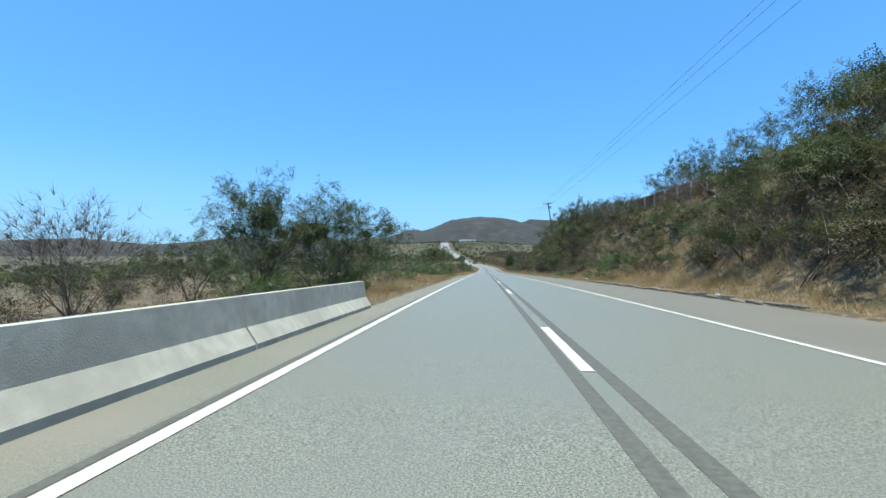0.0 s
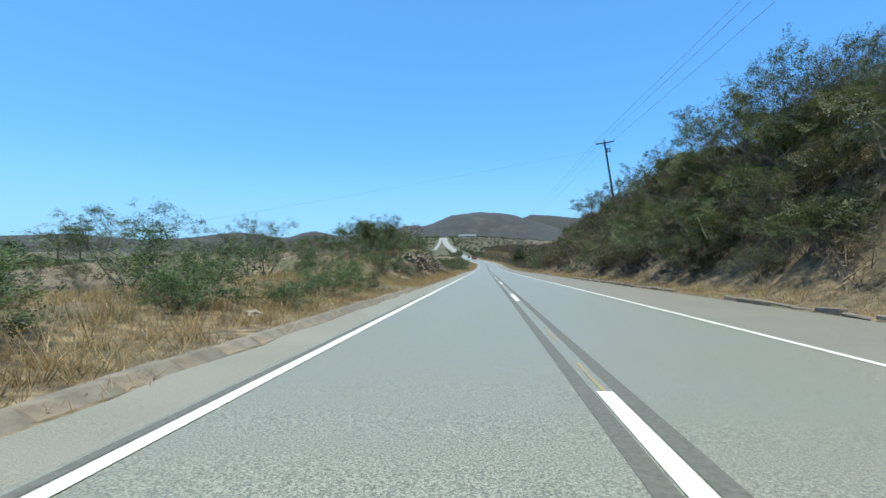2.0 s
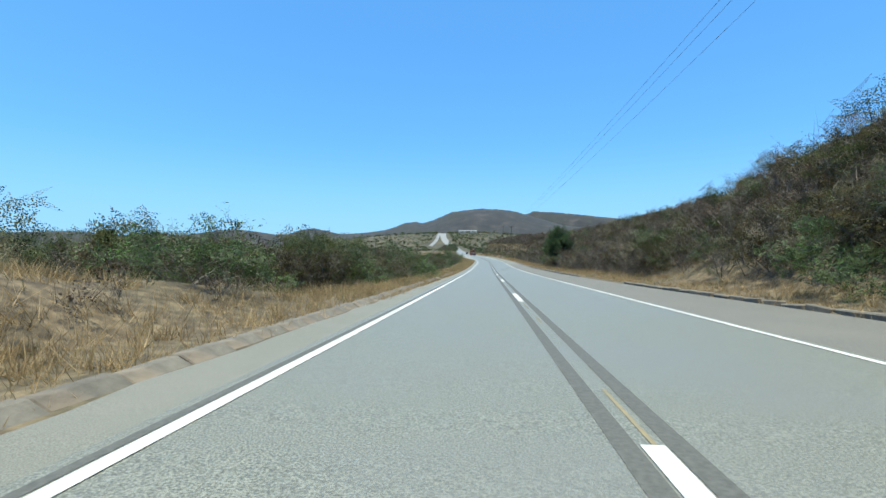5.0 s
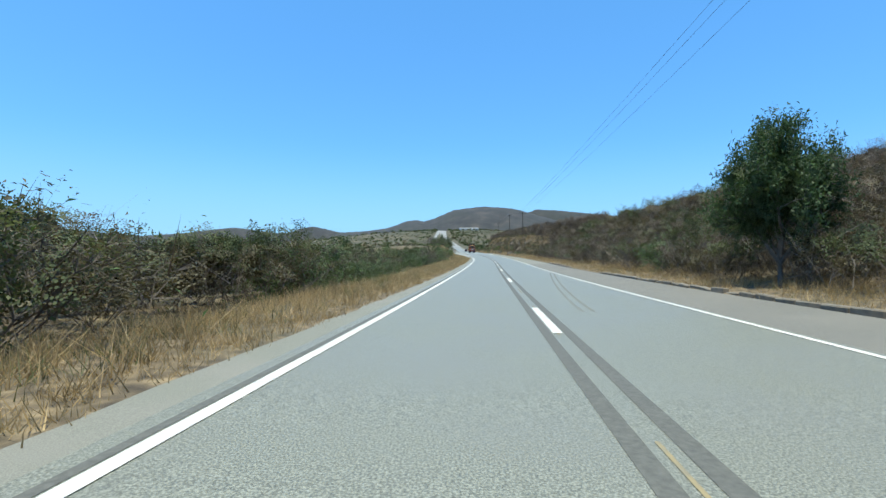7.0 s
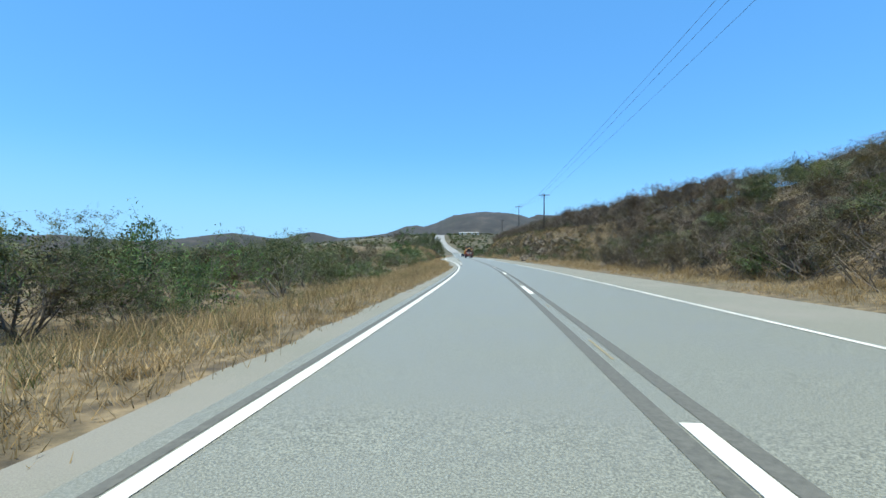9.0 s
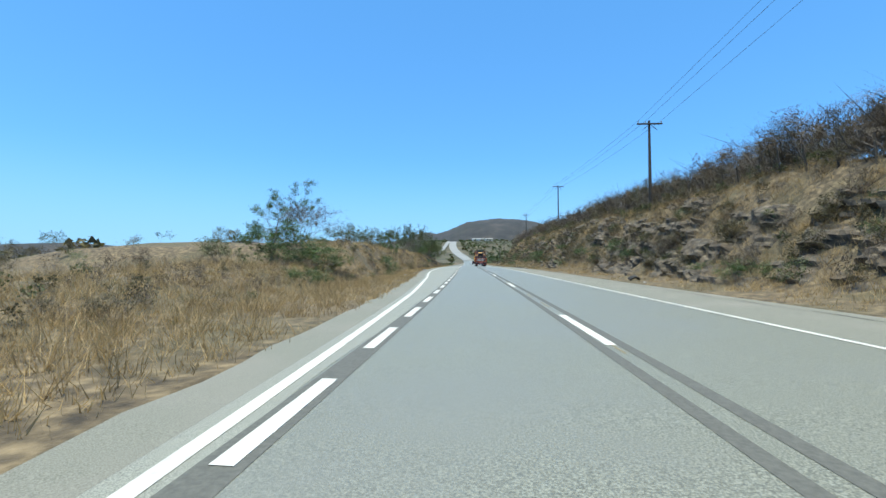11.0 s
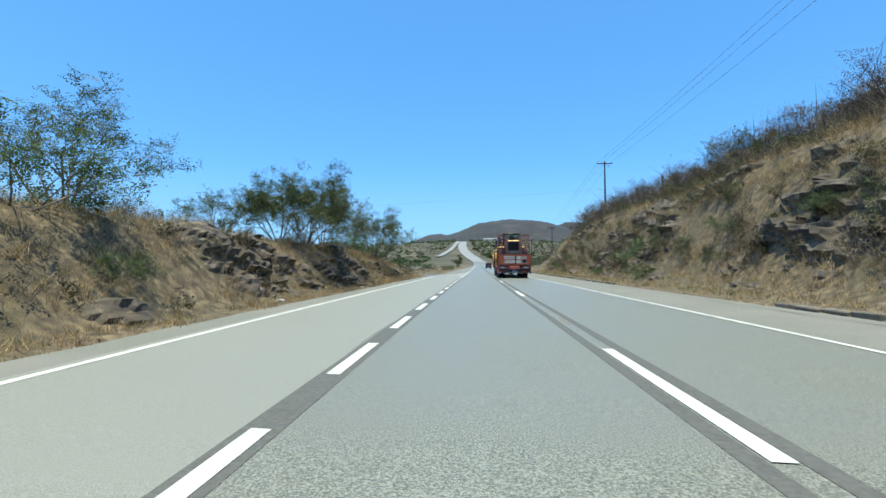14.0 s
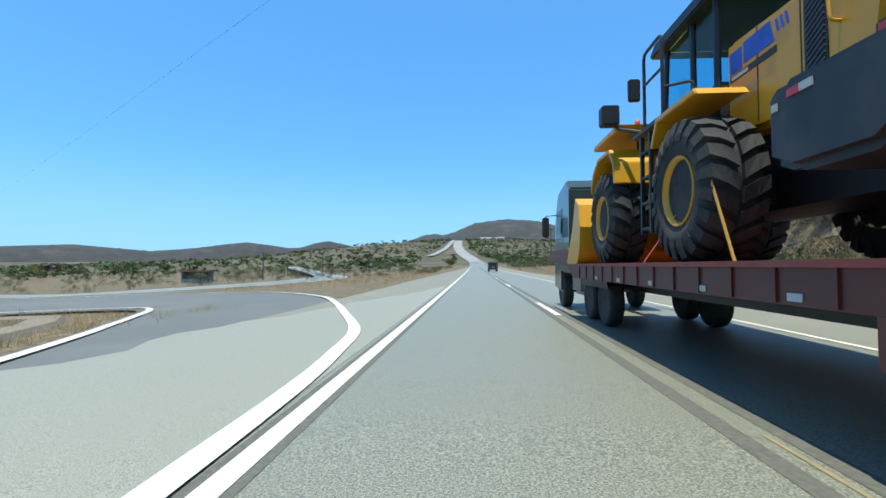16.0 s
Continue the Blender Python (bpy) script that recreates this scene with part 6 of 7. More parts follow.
words("MÁXIMA", .075, M_INK, trailer, (2.43, -.069, 1.99), FACE, "small black lettering", .8)
ring = part("speed_ring", lathe([(-.003, .17), (-.003, .215), (.003, .215), (.003, .17), (-.003, .17)], 36), M_INK, trailer, "dark ring round the speed number")
ring.matrix_basis = Matrix.Translation((2.545, -.069, 1.74)) @ Matrix.Rotation(math.pi / 2, 4, "Z")
words("60", .19, M_INK, trailer, (2.43, -.069, 1.74), FACE, "black number 60", .85)
for x0, x1, y0, y1, z0, z1 in ((1.61, 1.71, -.03, .05, 1.2, 2.44), (.02, .12, .0, .12, .9, 2.4), (W - .12, W - .02, .0, .12, .9, 2.4)):
    part("board_post", boxes((x0, x1, y0, y1, z0, z1)), M_RED, trailer)

# raised ramps: three stiles, rungs between, and a deep inner flank
for x0, x1, inner in ((-.10, .80, 1), (2.26, 3.12, -1)):
    ramp = tagged(new("loading_ramp"), "raised dark red steel loading ramp")
    ramp.parent = trailer
    ramp.matrix_basis = Matrix.Translation((0, 0, 1.3)) @ Matrix.Rotation(radians(-13), 4, "X") @ Matrix.Translation((0, 0, -1.3))
    z0, z1 = 1.25, 4.50
    for x in (x0, (x0 + x1) / 2 - .03, x1 - .07):
        ol = [(.06, z0), (.03, 2.6), (.03, 3.5), (.12, z1), (.24, z1), (.16, 3.5), (.22, 2.6), (.22, z0)]
        part("stile", prism(ol, x, x + .07), M_RED, ramp)
    for k in range(12):
        z = 1.72 + k * .235
        yy = .06 if z < 3.5 else .06 + (z - 3.5) * .12
        part("rung", boxes((x0, x1, yy, yy + .10, z, z + .06), bevel=.008), M_RED, ramp)
    part("top_rung", boxes((x0, x1, .11, .25, z1 - .04, z1 + .03), bevel=.01), M_RED, ramp)
    xa = x1 if inner > 0 else x0 - .20
    dp = .42 if inner > 0 else .22
    flank = [(.10, 1.4), (.06, 2.6), (.06, 3.5), (.14, z1), (.16 + .2 * dp, z1 - .04), (.12 + .52 * dp, 3.4), (.12 + .64 * dp, 2.6), (.12 + .56 * dp, 1.5)]
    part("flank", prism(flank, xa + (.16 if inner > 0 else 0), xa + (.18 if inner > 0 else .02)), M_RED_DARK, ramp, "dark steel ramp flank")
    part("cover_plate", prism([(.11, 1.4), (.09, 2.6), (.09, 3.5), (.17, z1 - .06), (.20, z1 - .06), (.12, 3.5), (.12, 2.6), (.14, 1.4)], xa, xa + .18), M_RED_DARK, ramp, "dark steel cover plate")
    part("hinge_box", boxes((x0 + .02, x1 + (.2 if inner > 0 else 0) - .02, .02, .5, .95, 1.45), bevel=.02), M_RED, ramp)
# pierced stay on the near side, with a slanting brace
part("stay", boxes((-.12, -.05, .05, .26, .95, 2.55)), M_RED, trailer)
for k in range(5):
    dot = part("stay_hole", lathe([(-.004, .001), (-.004, .045), (.004, .045), (.004, .001)], 14), M_BLACK, trailer)
    dot.matrix_basis = Matrix.Translation((-.125, .155, 1.1 + k * .3))
bm = boxes((-.045, -.015, -.07, .07, -.9, .9))
brace = part("brace", bm, M_RED, trailer)
brace.matrix_basis = Matrix.Translation((0.0, 1.22, 2.20)) @ Matrix.Rotation(radians(21), 4, "X")
part("rope_hook", pipe(rounded([(-.02, .95, .5), (-.06, 1.05, .44), (-.05, 1.15, .5)], .03), .014), M_RED_DECK, trailer)

tyre_profile = [(-.13, .30), (-.15, .36), (-.15, .44), (-.125, .49), (-.08, .505), (.08, .505), (.125, .49), (.15, .44), (.15, .36), (.13, .30)]
rim_profile = [(-.10, .30), (-.12, .29), (-.08, .25), (-.03, .18), (-.05, .12), (-.10, .10), (-.10, .001)]


def road_wheel(parent, x, y, r=1.0, flip=1):
    tyre = part("wheel", lathe(tyre_profile, 32), M_TYRE, parent, "dusty black truck tyre")
    tyre.matrix_basis = Matrix.Translation((x, y, .505 * r)) @ Matrix.Diagonal((flip, r, r, 1))
    part("rim", lathe(rim_profile, 24), M_STEEL, tyre, "dull steel rim")
    return tyre


for c in WHEELS:
    for x, fl in ((.24, 1), (.58, 1), (W - .24, -1), (W - .58, -1)):
        road_wheel(trailer, x, c, 1.0, fl)

# ---- tractor unit
tractor = tagged(new("truck_tractor"), "dark truck tractor unit pulling the low-bed trailer", "truck")
tractor.matrix_world = BASE @ Matrix.Translation((.30, 20.4, 0))
cab = [(1.35, 1.05), (1.35, 3.45), (1.75, 3.75), (3.1, 3.55), (3.65, 2.7), (3.8, 1.9), (3.8, .55), (2.6, .45), (2.6, 1.05)]
part("cab", prism(cab, 0, 2.5, .05), M_TRUCK_DARK, tractor, "dark truck cab")
for x in (-.006, 2.49):
    part("side_window", prism([(2.35, 2.25), (2.35, 3.0), (3.2, 2.95), (3.5, 2.25)], x, x + .016), M_GLASS, tractor)
part("chassis", boxes((.75, .95, -2.2, 3.4, .75, 1.0), (1.55, 1.75, -2.2, 3.4, .75, 1.0)), M_BLACK, tractor)
part("fuel_tank", boxes((.05, .6, .1, 1.3, .5, 1.05), bevel=.1), M_STEEL, tractor)
part("fender", prism([(-2.4, .85), (-2.1, 1.12), (-.4, 1.12), (-.1, .85), (-.1, .80), (-2.4, .80)], 0, .6), M_BLACK, tractor)
part("mirror_arm", pipe([(0, 3.45, 2.9), (-.3, 3.65, 2.9), (-.32, 3.7, 2.2), (0, 3.6, 2.1)], .02), M_BLACK, tractor)
part("mirror", boxes((-.42, -.2, 3.6, 3.72, 2.2, 2.85), bevel=.03), M_BLACK, tractor)
for y in (-1.9, -.6, 2.9):
    for x, fl in ((.2, 1), (2.3, -1)):
        road_wheel(tractor, x, y, 1.02, fl)


# ---- wheel loader: x to the right from its middle, y forward from its rear axle, z up from the deck
def loader(m, label):
    root = tagged(new("wheel_loader"), label, "wheel loader", "loaders on the trailer")
    root.matrix_world = m @ Matrix.Diagonal((1.09, 1.09, 1.09, 1))
    R, wb, ra = .80, 3.52, .44
    # one big wheel
    prof = [(-.22, .36), (-.27, .42), (-.30, .52), (-.30, .62), (-.26, .71), (-.18, .745), (.18, .745), (.26, .71), (.30, .62), (.30, .52), (.27, .42), (.22, .36)]
    bm = lathe(prof, 44)
    bmesh.ops.recalc_face_normals(bm, faces=bm.faces[:])
    tyre_me = bpy.data.meshes.new("wheel")
    bm.to_mesh(tyre_me)
    bm.free()
    tyre_me.materials.append(M_TYRE)
    # one tread block for each flank, set round the tyre
    lug_me = []
    for side in (-1, 1):
        bm = bmesh.new()
        lug = []
        for x, r, da in ((.02, .80, .0), (.15, .805, .10), (.27, .775, .17), (.315, .63, .18)):
            for dd in (-.092, .092):
                for deep in (r, r - .085):
                    ang = da + dd * (1.05 if x < .2 else .95)
                    lug.append(bm.verts.new((side * x, deep * math.sin(ang), deep * math.cos(ang))))
        for i in range(0, 12, 4):
            p = lug[i:i + 8]
            for q in ((0, 2, 6, 4), (0, 1, 5, 4), (2, 3, 7, 6)):
                bm.faces.new([p[j] for j in q])
        for p in (lug[:4], lug[-4:]):
            bm.faces.new((p[0], p[1], p[3], p[2]))
        bmesh.ops.recalc_face_normals(bm, faces=bm.faces[:])
        me = bpy.data.meshes.new("tread_block")
        bm.to_mesh(me)
        bm.free()
        me.materials.append(M_TYRE)
        lug_me.append(me)
    rim_me = bpy.data.meshes.new("rim")
    bm = lathe([(-.20, .36), (-.27, .40), (-.285, .385), (-.22, .35), (-.14, .33), (-.12, .28), (-.06, .26)], 40)
    bm.to_mesh(rim_me)
    bm.free()
    rim_me.materials.append(M_LOADER)
    hub_me = bpy.data.meshes.new("hub")
    bm = lathe([(-.05, .27), (-.09, .25), (-.10, .20), (-.12, .18), (-.13, .001)], 28)
    for k in range(16):
        a = k * math.pi / 8
        bmesh.ops.create_cone(bm, cap_ends=True, segments=6, radius1=.017, radius2=.017, depth=.03, matrix=Matrix.Translation((-.105, .225 * math.cos(a), .225 * math.sin(a))) @ Matrix.Rotation(math.pi / 2, 4, "Y"))
    bm.to_mesh(hub_me)
    bm.free()
    hub_me.materials.append(M_CHARCOAL)
    for x, fl in ((-1.08, 1), (1.08, -1)):
        for y in (ra, wb):
            w = new("wheel", tyre_me)
            w.parent = root
            w.matrix_basis = Matrix.Translation((x, y, R)) @ Matrix.Diagonal((fl, 1, 1, 1)) @ Matrix.Rotation(y * .31, 4, "X")
            tagged(w, "large black loader tyre with deep chevron tread")
            for nm, me in (("rim", rim_me), ("hub", hub_me)):
                ob = new(nm, me)
                ob.parent = w
            tagged(ob, "dark bolted hub")
            for k in range(42):
                block = new("tread_block", lug_me[k % 2])
                block.parent = w
                block.matrix_basis = Matrix.Rotation(-(k // 2 + .5 * (k % 2)) * 2 * math.pi / 21, 4, "X")
    # rear body: frame, counterweight, hood with grilles
    part("rear_frame", boxes((-.45, .45, -1.9, 1.5, .55, 1.45), (-.78, .78, ra - .25, ra + .25, .62, .98), (-.78, .78, wb - .25, wb + .25, .62, .98)), M_BLACK, root)
    cw = prism([(-2.28, 1.05), (-2.20, 1.36), (-1.15, 1.40), (-1.02, 1.30), (-1.02, .78), (-1.30, .66), (-2.05, .66), (-2.28, .80)], -1.27, 1.27, .07)
    part("counterweight", cw, M_CHARCOAL, root, "dark grey cast counterweight")
    part("marker", boxes((-1.285, -1.272, -1.42, -1.30, 1.22, 1.28)), M_REFLECT, root, "red reflective marker")
    part("marker", boxes((-1.285, -1.272, -1.56, -1.43, 1.22, 1.28)), M_PLATE_W, root, "white reflective marker")
    part("marker", boxes((-1.285, -1.272, -1.18, -1.12, 1.16, 1.22)), M_PLATE_W, root, "white reflective marker")
    hood = prism([(-1.40, 1.42), (-1.54, 2.26), (-1.42, 2.40), (.62, 2.52), (.62, 1.40), (-.9, 1.30)], -.70, .70, .06)
    part("hood", hood, M_LOADER, root, "yellow engine hood")
    part("hood_seam", boxes((-.706, -.70, .02, .032, 1.45, 2.46), (-.706, -.70, -.62, -.608, 1.4, 2.46)), M_BLACK, root)
    gr = part("side_grille", boxes((-.708, -.70, -.93, -.66, 1.52, 2.36)), M_BLACK, root, "black slatted side grille")
    for k in range(14):
        bm = boxes((-.718, -.706, -.92, -.67, -.016, .016))
        sl = part("slat", bm, M_CHARCOAL, gr)
        sl.matrix_basis = Matrix.Translation((0, -.16, 1.58 + k * .055)) @ Matrix.Translation((0, -.63, 0)) @ Matrix.Rotation(-.5, 4, "X") @ Matrix.Translation((0, .79, 0))
    part("hood_handle", pipe(rounded([(-.70, -1.02, 2.36), (-.78, -1.02, 2.36), (-.78, -1.06, 1.92), (-.70, -1.06, 1.92)], .05), .016), M_LOADER, root)
    part("lock", boxes((-.715, -.70, -.50, -.36, 1.48, 1.62), bevel=.01), M_BLACK, root)
    rg = part("rear_grille", boxes((-.54, .54, -1.79, -1.66, 1.50, 2.30)), M_BLACK, root, "black radiator grille")
    rg.matrix_basis = Matrix.Translation((0, .25, 0)) @ Matrix.Translation((0, -1.7, 1.9)) @ Matrix.Rotation(.2, 4, "X") @ Matrix.Translation((0, 1.7, -1.9))
    for k in range(9):
        part("grille_bar", boxes((-.50, .50, -1.815, -1.79, 1.56 + k * .085, 1.585 + k * .085)), M_CHARCOAL, rg)
    for x in (-.42, .42):
        part("rear_lamp", boxes((x - .09, x + .09, -1.83, -1.79, 2.22, 2.31), bevel=.01), M_STEEL, rg)
    part("tail_lamp", boxes((-1.0, -.72, -1.95, -1.72, 1.40, 1.56), bevel=.02), M_BLACK, root)
    part("tail_lens", boxes((-1.004, -.99, -1.93, -1.76, 1.43, 1.53)), M_REFLECT, root)
    # plain blue decal on the hood side, no lettering
    part("decal", boxes((-.7085, -.702, .30, .52, 2.12, 2.36)), M_BLUE, root, "blue square decal")
    part("decal", prism([(-.25, 2.15), (-.19, 2.38), (.26, 2.38), (.26, 2.15)], -.7085, -.702), M_BLUE, root, "blue decal band")
    part("decal", boxes((-.7085, -.702, -.28, .52, 2.03, 2.10)), M_INK, root, "black decal strip with pale bars")
    part("decal_bar", boxes((-.711, -.7085, .18, .49, 2.045, 2.085)), M_PLATE_W, root)
    for k in range(3):
        part("decal_mark", prism([(-.33 - k * .07, 2.22), (-.30 - k * .07, 2.35), (-.27 - k * .07, 2.35), (-.30 - k * .07, 2.22)], -.7085, -.702), M_BLUE, root)
    part("exhaust", pipe(rounded([(-.15, .05, 2.5), (-.15, .05, 2.95), (-.15, -.22, 3.12)], .12), .075, 14), M_BLACK, root, "black exhaust stack")
    part("air_cleaner", lathe([(-.2, .001), (-.2, .12), (.2, .12), (.2, .001)], 16), M_BLACK, root).matrix_basis = Matrix.Translation((.3, .1, 2.7)) @ Matrix.Rotation(math.pi / 2, 4, "Y")
    # fenders and steps
    for sx in (-1, 1):
        f = prism([(.0, 1.74), (.10, 1.84), (1.12, 1.84), (1.32, 1.50), (1.25, 1.48), (1.08, 1.77), (.10, 1.77)], sx * 1.32 if sx < 0 else .78, -.78 if sx < 0 else 1.32, .012)
        part("rear_fender", f, M_LOADER, root, "yellow rear fender")
        g = prism([(wb - .78, 1.30), (wb - .72, 1.66), (wb - .45, 1.93), (wb + .25, 1.93), (wb + .62, 1.72), (wb + .78, 1.36), (wb + .72, 1.36), (wb + .56, 1.66), (wb + .22, 1.86), (wb - .42, 1.86), (wb - .66, 1.62), (wb - .70, 1.30)],
                  -1.36 if sx < 0 else .72, -.72 if sx < 0 else 1.36, .012)
        fd = part("front_fender", g, M_LOADER, root, "yellow front fender")
        part("grip_strip", boxes((sx * 1.04 - .2, sx * 1.04 + .2, wb - .38, wb + .18, 1.932, 1.945)), M_BLACK, fd, "black anti-slip strip")
    for z in (.45, .80, 1.15, 1.5):
        part("step", boxes((-1.30, -.95, 1.42, 1.70, z, z + .04), bevel=.01), M_BLACK, root)
    part("step_side", boxes((-1.30, -1.25, 1.38, 1.42, .4, 1.75), (-1.30, -1.25, 1.70, 1.74, .4, 1.75)), M_BLACK, root)
    part("platform", boxes((-1.30, -.75, .75, 2.05, 1.80, 1.85)), M_BLACK, root)
    part("platform", boxes((.75, 1.30, .75, 2.05, 1.80, 1.85)), M_BLACK, root)
    part("handrail", pipe(rounded([(-1.27, 1.0, 1.85), (-1.27, 1.0, 2.88), (-1.27, 1.62, 2.88), (-1.27, 1.62, 1.85)], .1), .022), M_BLACK, root, "black tubular handrail")
    part("handrail", pipe([(-1.27, 1.0, 2.45), (-1.27, 1.62, 2.45)], .018), M_BLACK, root)
    part("handrail", pipe(rounded([(-.98, .8, 1.85), (-.98, .8, 2.2), (-1.25, 1.0, 2.2)], .08), .018), M_BLACK, root)
    # cab
    c0, c1 = .66, 2.10
    part("cab_base", prism([(c0, 1.45), (c0, 2.12), (c0 + .30, 2.12), (c1 + .15, 1.95), (c1 + .22, 1.45)], -.78, .78, .03), M_CHARCOAL, root, "dark cab base")
    part("roof", prism([(c0 - .16, 3.16), (c0 - .10, 3.28), (c1 + .10, 3.32), (c1 + .30, 3.20), (c1 + .28, 3.14), (c0 - .14, 3.12)], -.90, .90, .03), M_BLACK, root, "dark cab roof with overhang")
    for x in (-.76, .76):
        for y, y2 in ((c0 + .03, c0 + .03), (c0 + .62, c0 + .62), (c1 + .12, c1 - .02)):
            part("cab_post", pipe([(x, y, 1.9), (x, y2, 3.15)], .04, 6), M_BLACK, root)
        part("side_pane", boxes((x - .006, x + .006, c0 + .07, c0 + .58, 2.10, 3.13), (x - .006, x + .006, c0 + .66, c1 + .02, 1.98, 3.13)), M_GLASS, root, "tinted cab glass")
    part("rear_pane", boxes((-.72, .72, c0 + .02, c0 + .032, 2.12, 3.13)), M_GLASS, root, "tinted cab glass")
    part("windscreen", prism([(c1 + .12, 2.0), (c1 + .0, 3.13), (c1 + .012, 3.13), (c1 + .132, 2.0)], -.72, .72), M_GLASS, root, "tinted cab glass")
    part("seat", boxes((-.25, .25, c0 + .35, c0 + .85, 2.0, 2.15), (-.24, .24, c0 + .30, c0 + .44, 2.1, 2.75), (-.13, .13, c0 + .31, c0 + .40, 2.76, 2.95), bevel=.04), M_BLACK, root, "black operator seat")
    part("steering", pipe([(0, c1 - .1, 1.95), (0, c1 - .3, 2.35)], .03), M_BLACK, root)
    # work lamp and mirror out on arms
    part("lamp_arm", pipe([(-.85, wb - 1.1, 2.0), (-1.25, wb - .75, 2.18), (-1.42, wb - .75, 2.32)], .03), M_BLACK, root)
    part("work_lamp", boxes((-1.56, -1.28, wb - .85, wb - .62, 2.24, 2.56), bevel=.02), M_BLACK, root)
    part("mirror", boxes((-1.24, -1.06, c1 + .25, c1 + .33, 2.5, 2.85), bevel=.02), M_BLACK, root)
    part("beacon_post", pipe([(-.75, wb - .1, 1.93), (-.75, wb - .1, 2.42)], .018), M_BLACK, root)
    part("beacon", lathe([(-.05, .001), (-.05, .05), (.05, .045), (.07, .001)], 16), M_ORANGE, root, "orange beacon").matrix_basis = Matrix.Translation((-.75, wb - .1, 2.47)) @ Matrix.Rotation(-math.pi / 2, 4, "Y")
    # front frame, lift arms, linkage and bucket
    part("front_frame", prism([(1.7, .60), (1.7, 1.35), (2.5, 1.55), (3.0, 2.15), (3.5, 2.15), (3.9, 1.5), (3.9, .55)], -.55, .55, .04), M_LOADER, root, "yellow front frame")
    for x in (-.62, .46):
        part("lift_arm", prism([(2.95, 2.05), (3.05, 2.30), (3.7, 2.10), (4.75, .78), (4.95, .40), (4.70, .30), (4.45, .55), (3.55, 1.62)], x, x + .16, .02), M_LOADER, root, "yellow lift arm")
    part("arm_cover", prism([(2.9, 2.18), (2.8, 2.28), (4.2, 2.28), (4.3, 2.18)], -1.30, .55, .02), M_LOADER, root, "yellow lamp frame over the front axle")
    part("rocker", prism([(3.3, 1.9), (3.6, 2.0), (4.5, 1.1), (4.4, .9)], -.12, .12, .02), M_LOADER, root)
    for x in (-.35, .27):
        part("lift_cylinder", pipe([(x, 2.3, .9), (x, 4.1, 1.2)], .07, 12), M_BLACK, root)
        part("cylinder_rod", pipe([(x, 3.5, 1.1), (x, 4.4, 1.0)], .04, 10), M_STEEL, root)
    bucket = [(4.72, .25), (4.62, .75), (4.78, 1.22), (5.05, 1.38), (5.10, 1.32), (4.88, 1.15), (4.74, .75), (4.84, .33), (5.05, .10), (6.0, .04), (6.0, .0), (4.95, .0)]
    part("bucket", prism(bucket, -1.48, 1.48), M_LOADER, root, "yellow loader bucket")
    cheek = [(4.72, .25), (4.62, .75), (4.78, 1.22), (5.05, 1.38), (5.35, .80), (6.0, .03), (4.95, .0)]
    for x in (-1.50, 1.475):
        part("bucket_cheek", prism(cheek, x, x + .03), M_LOADER, root)
    return root


for y in (3.35, 13.85):
    loader(BASE @ Matrix.Translation((W / 2, y, DECK)), "yellow wheel loader with dark cab chained on the trailer")


# ---- chains and straps that hold the loaders
def chain(points, label):
    bm = bmesh.new()
    pts = [Vector(p) for p in points]
    for a, b in zip(pts, pts[1:]):
        n = max(1, int((b - a).length / .075))
        rot = (b - a).to_track_quat("Z", "Y").to_matrix().to_4x4()
        for k in range(n):
            m = Matrix.Translation(a.lerp(b, (k + .5) / n)) @ rot @ Matrix.Rotation(math.pi / 2 * (k % 2), 4, "Z")
            loop = [m @ Vector((.024 * math.cos(t) * 1.0, 0, .052 * math.sin(t))) for t in np.linspace(0, 2 * math.pi, 11)]
            seg = pipe(loop, .010, 5)
            tmp = bpy.data.meshes.new("tmp")
            seg.to_mesh(tmp)
            seg.free()
            bm.from_mesh(tmp)
            bpy.data.meshes.remove(tmp)
    ob = part("tie_chain", bm, M_RUST)
    ob.matrix_world = BASE
    return tagged(ob, label, "chain", "tie-down chains")


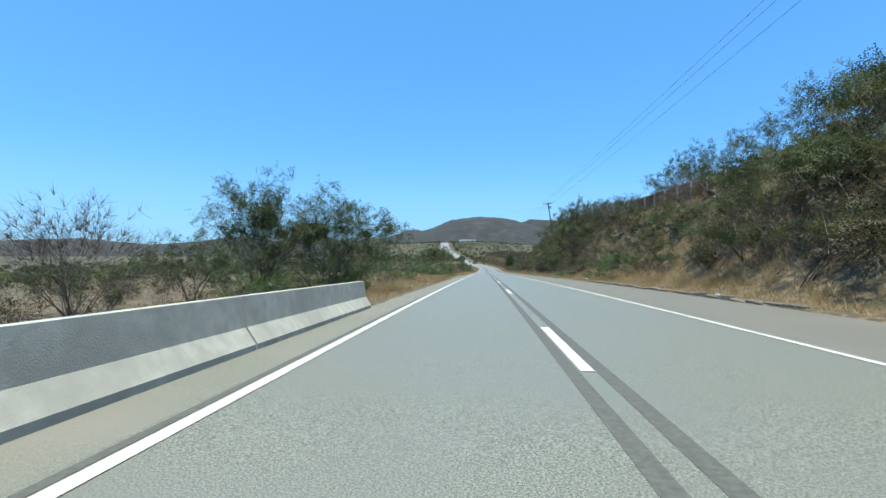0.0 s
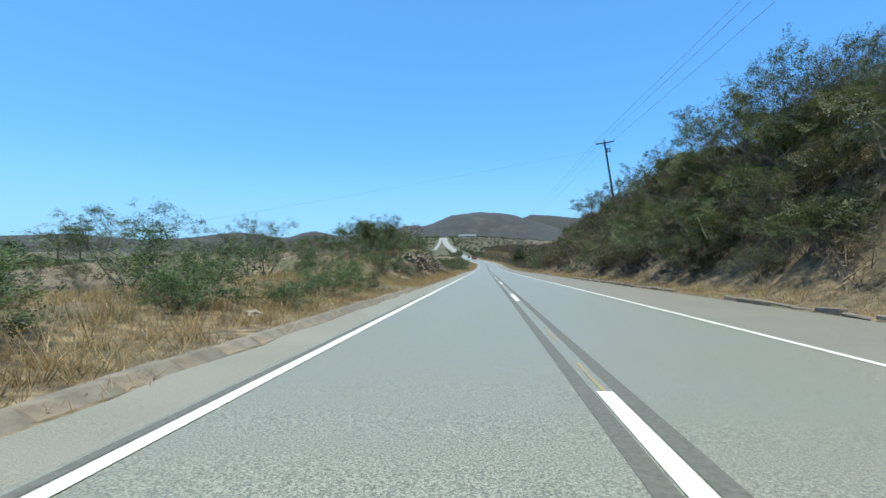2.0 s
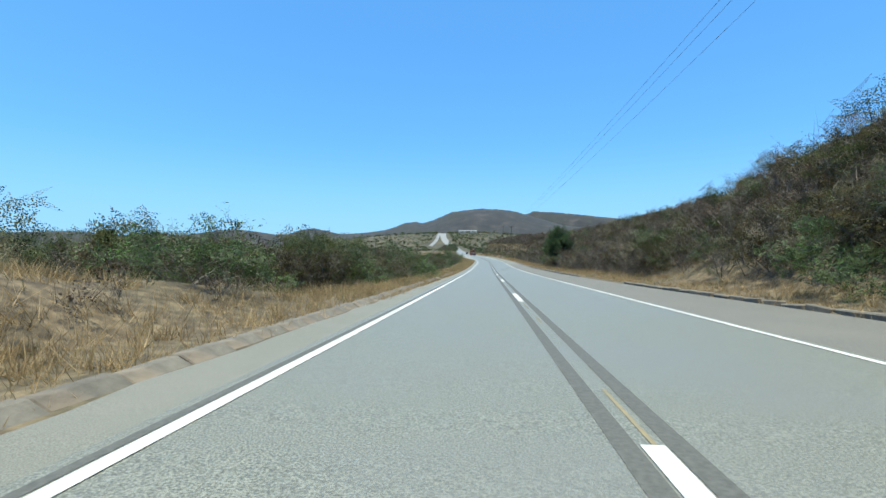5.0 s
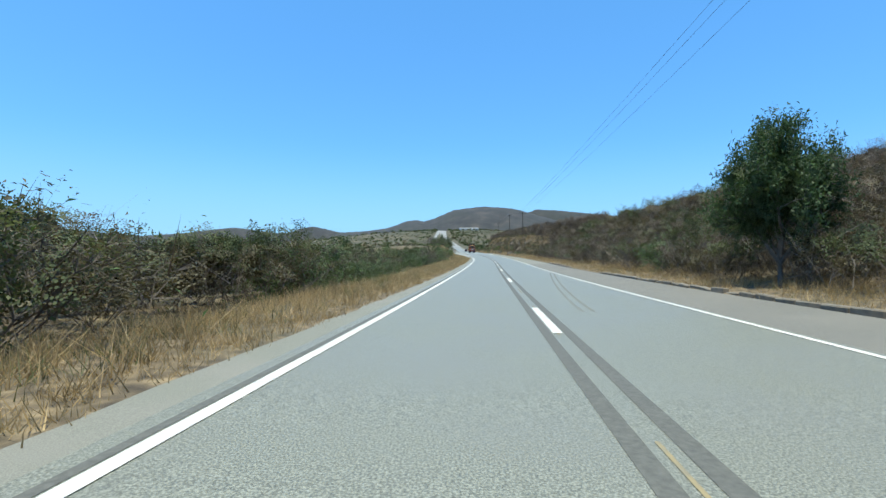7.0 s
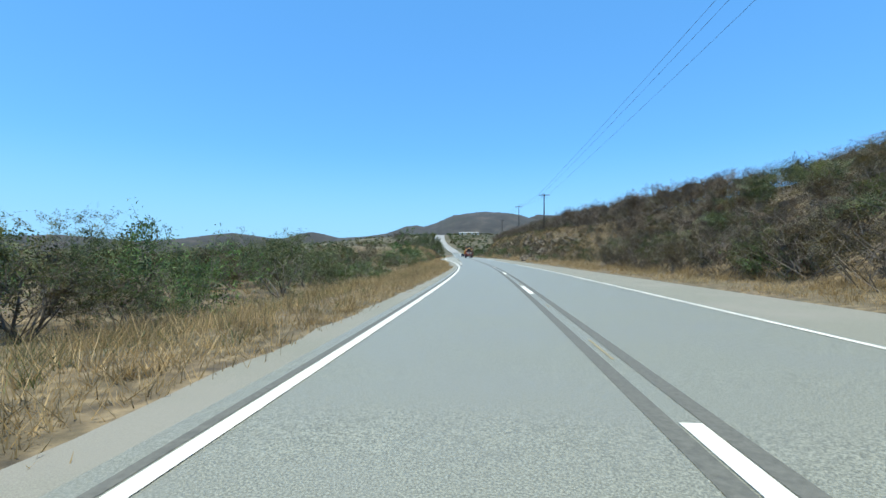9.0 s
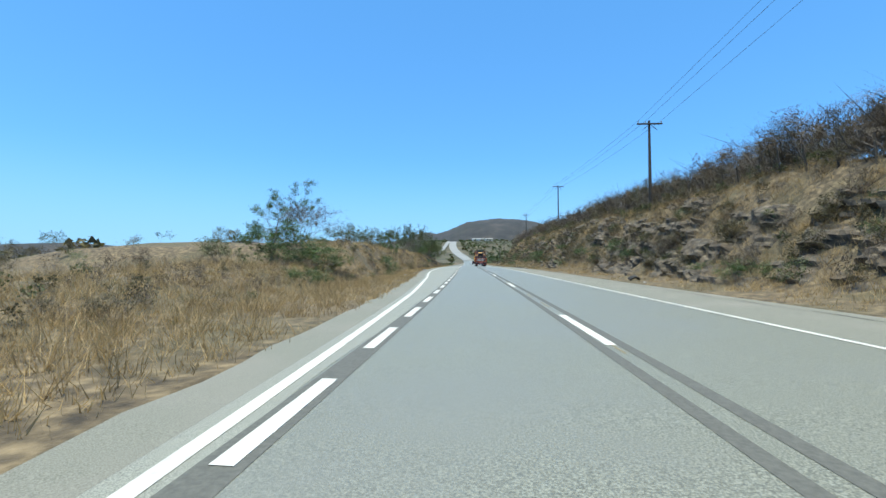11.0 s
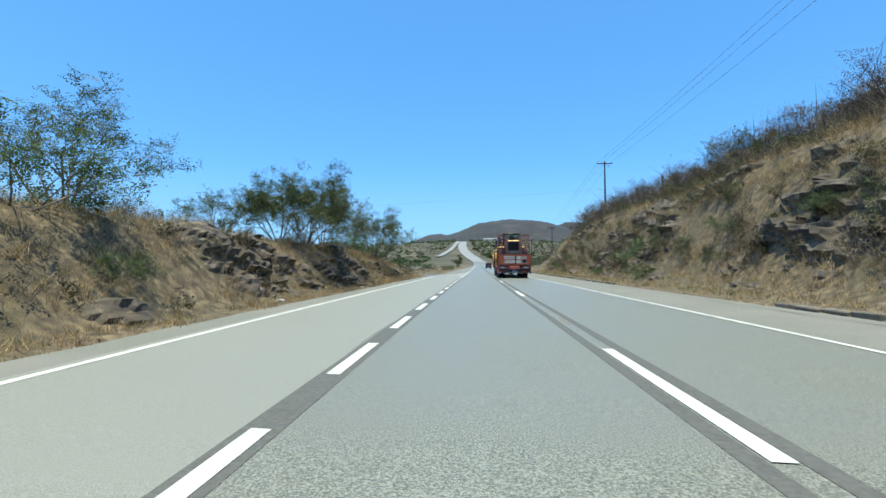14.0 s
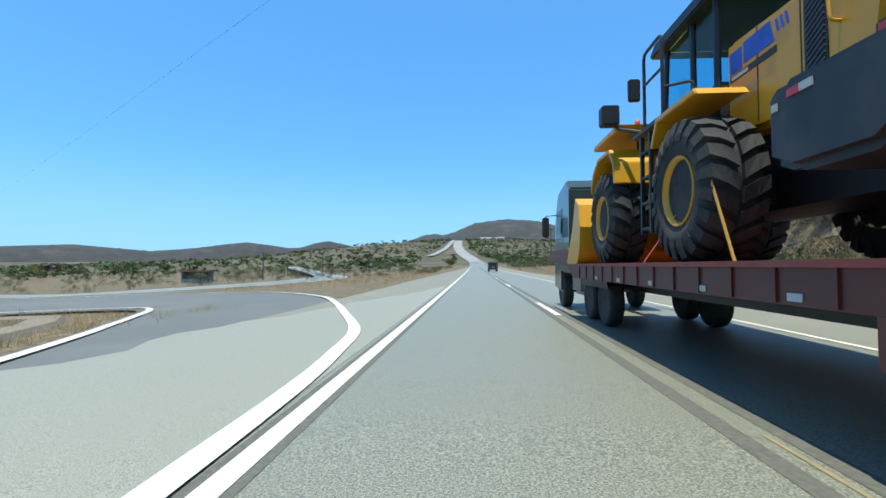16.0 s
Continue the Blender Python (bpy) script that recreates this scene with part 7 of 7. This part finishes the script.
def strap(points, width, label, mat=None):
    rows = []
    for p in points:
        rows.append([Vector(p) + Vector((0, -width / 2, 0)), Vector(p) + Vector((0, width / 2, 0))])
    ob = new("tie_strap", grid_mesh("tie_strap", rows, mat or M_STRAP, False))
    mod = ob.modifiers.new("thick", "SOLIDIFY")
    mod.thickness = .006
    ob.matrix_world = BASE
    return tagged(ob, label, "strap", "tie-down straps")


chain([(.05, 2.35, DECK), (.20, 2.55, DECK + .12), (.50, 2.15, DECK + .80)], "rusty tie-down chain between deck and loader")
chain([(.05, 2.95, DECK), (.22, 2.65, DECK + .16), (.50, 2.35, DECK + .62)], "rusty tie-down chain between deck and loader")
strap([(.02, 5.9, DECK), (.16, 6.35, DECK + .65), (.16, 6.75, DECK + 1.1), (.5, 6.9, DECK + 1.2)], .07, "dusty webbing strap over the loader tyre")
strap([(.02, 7.5, DECK), (.16, 7.0, DECK + .6), (.20, 6.6, DECK + .95)], .07, "dusty webbing strap over the loader tyre")
strap([(.02, 12.9, DECK), (.16, 13.6, DECK + .9), (.5, 13.9, DECK + 1.05)], .05, "yellow webbing strap over the loader tyre", M_LOADER)
strap([(.02, 15.2, DECK), (.16, 14.6, DECK + .5), (.3, 14.2, DECK + 1.0)], .04, "orange webbing strap over the loader tyre", M_ORANGE)

# ---- van ahead of the truck
van = tagged(new("van"), "dark van on the highway beyond the truck", "van")
van.matrix_world = Matrix.Translation(P(530, .45, 0)) @ pose(0, 0, 0, .8, 0, 4.4)
part("body", prism([(0, .35), (-.02, 1.0), (.12, 1.75), (.5, 1.88), (2.7, 1.85), (3.6, 1.15), (4.4, 1.0), (4.5, .4)], .0, 1.8, .06), M_CHARCOAL, van, "dark van body")
part("rear_window", boxes((.2, 1.6, -.01, .10, 1.15, 1.65)), M_GLASS, van)
for x in (.08, 1.62):
    part("tail_lamp", boxes((x, x + .1, -.05, .05, .9, 1.3)), M_REFLECT, van)
part("plate", boxes((.7, 1.1, -.05, -.01, .75, .87)), M_PLATE_W, van)
for x in (.15, 1.65):
    for y in (.8, 3.6):
        w = road_wheel(van, x, y, .66, 1 if x < 1 else -1)
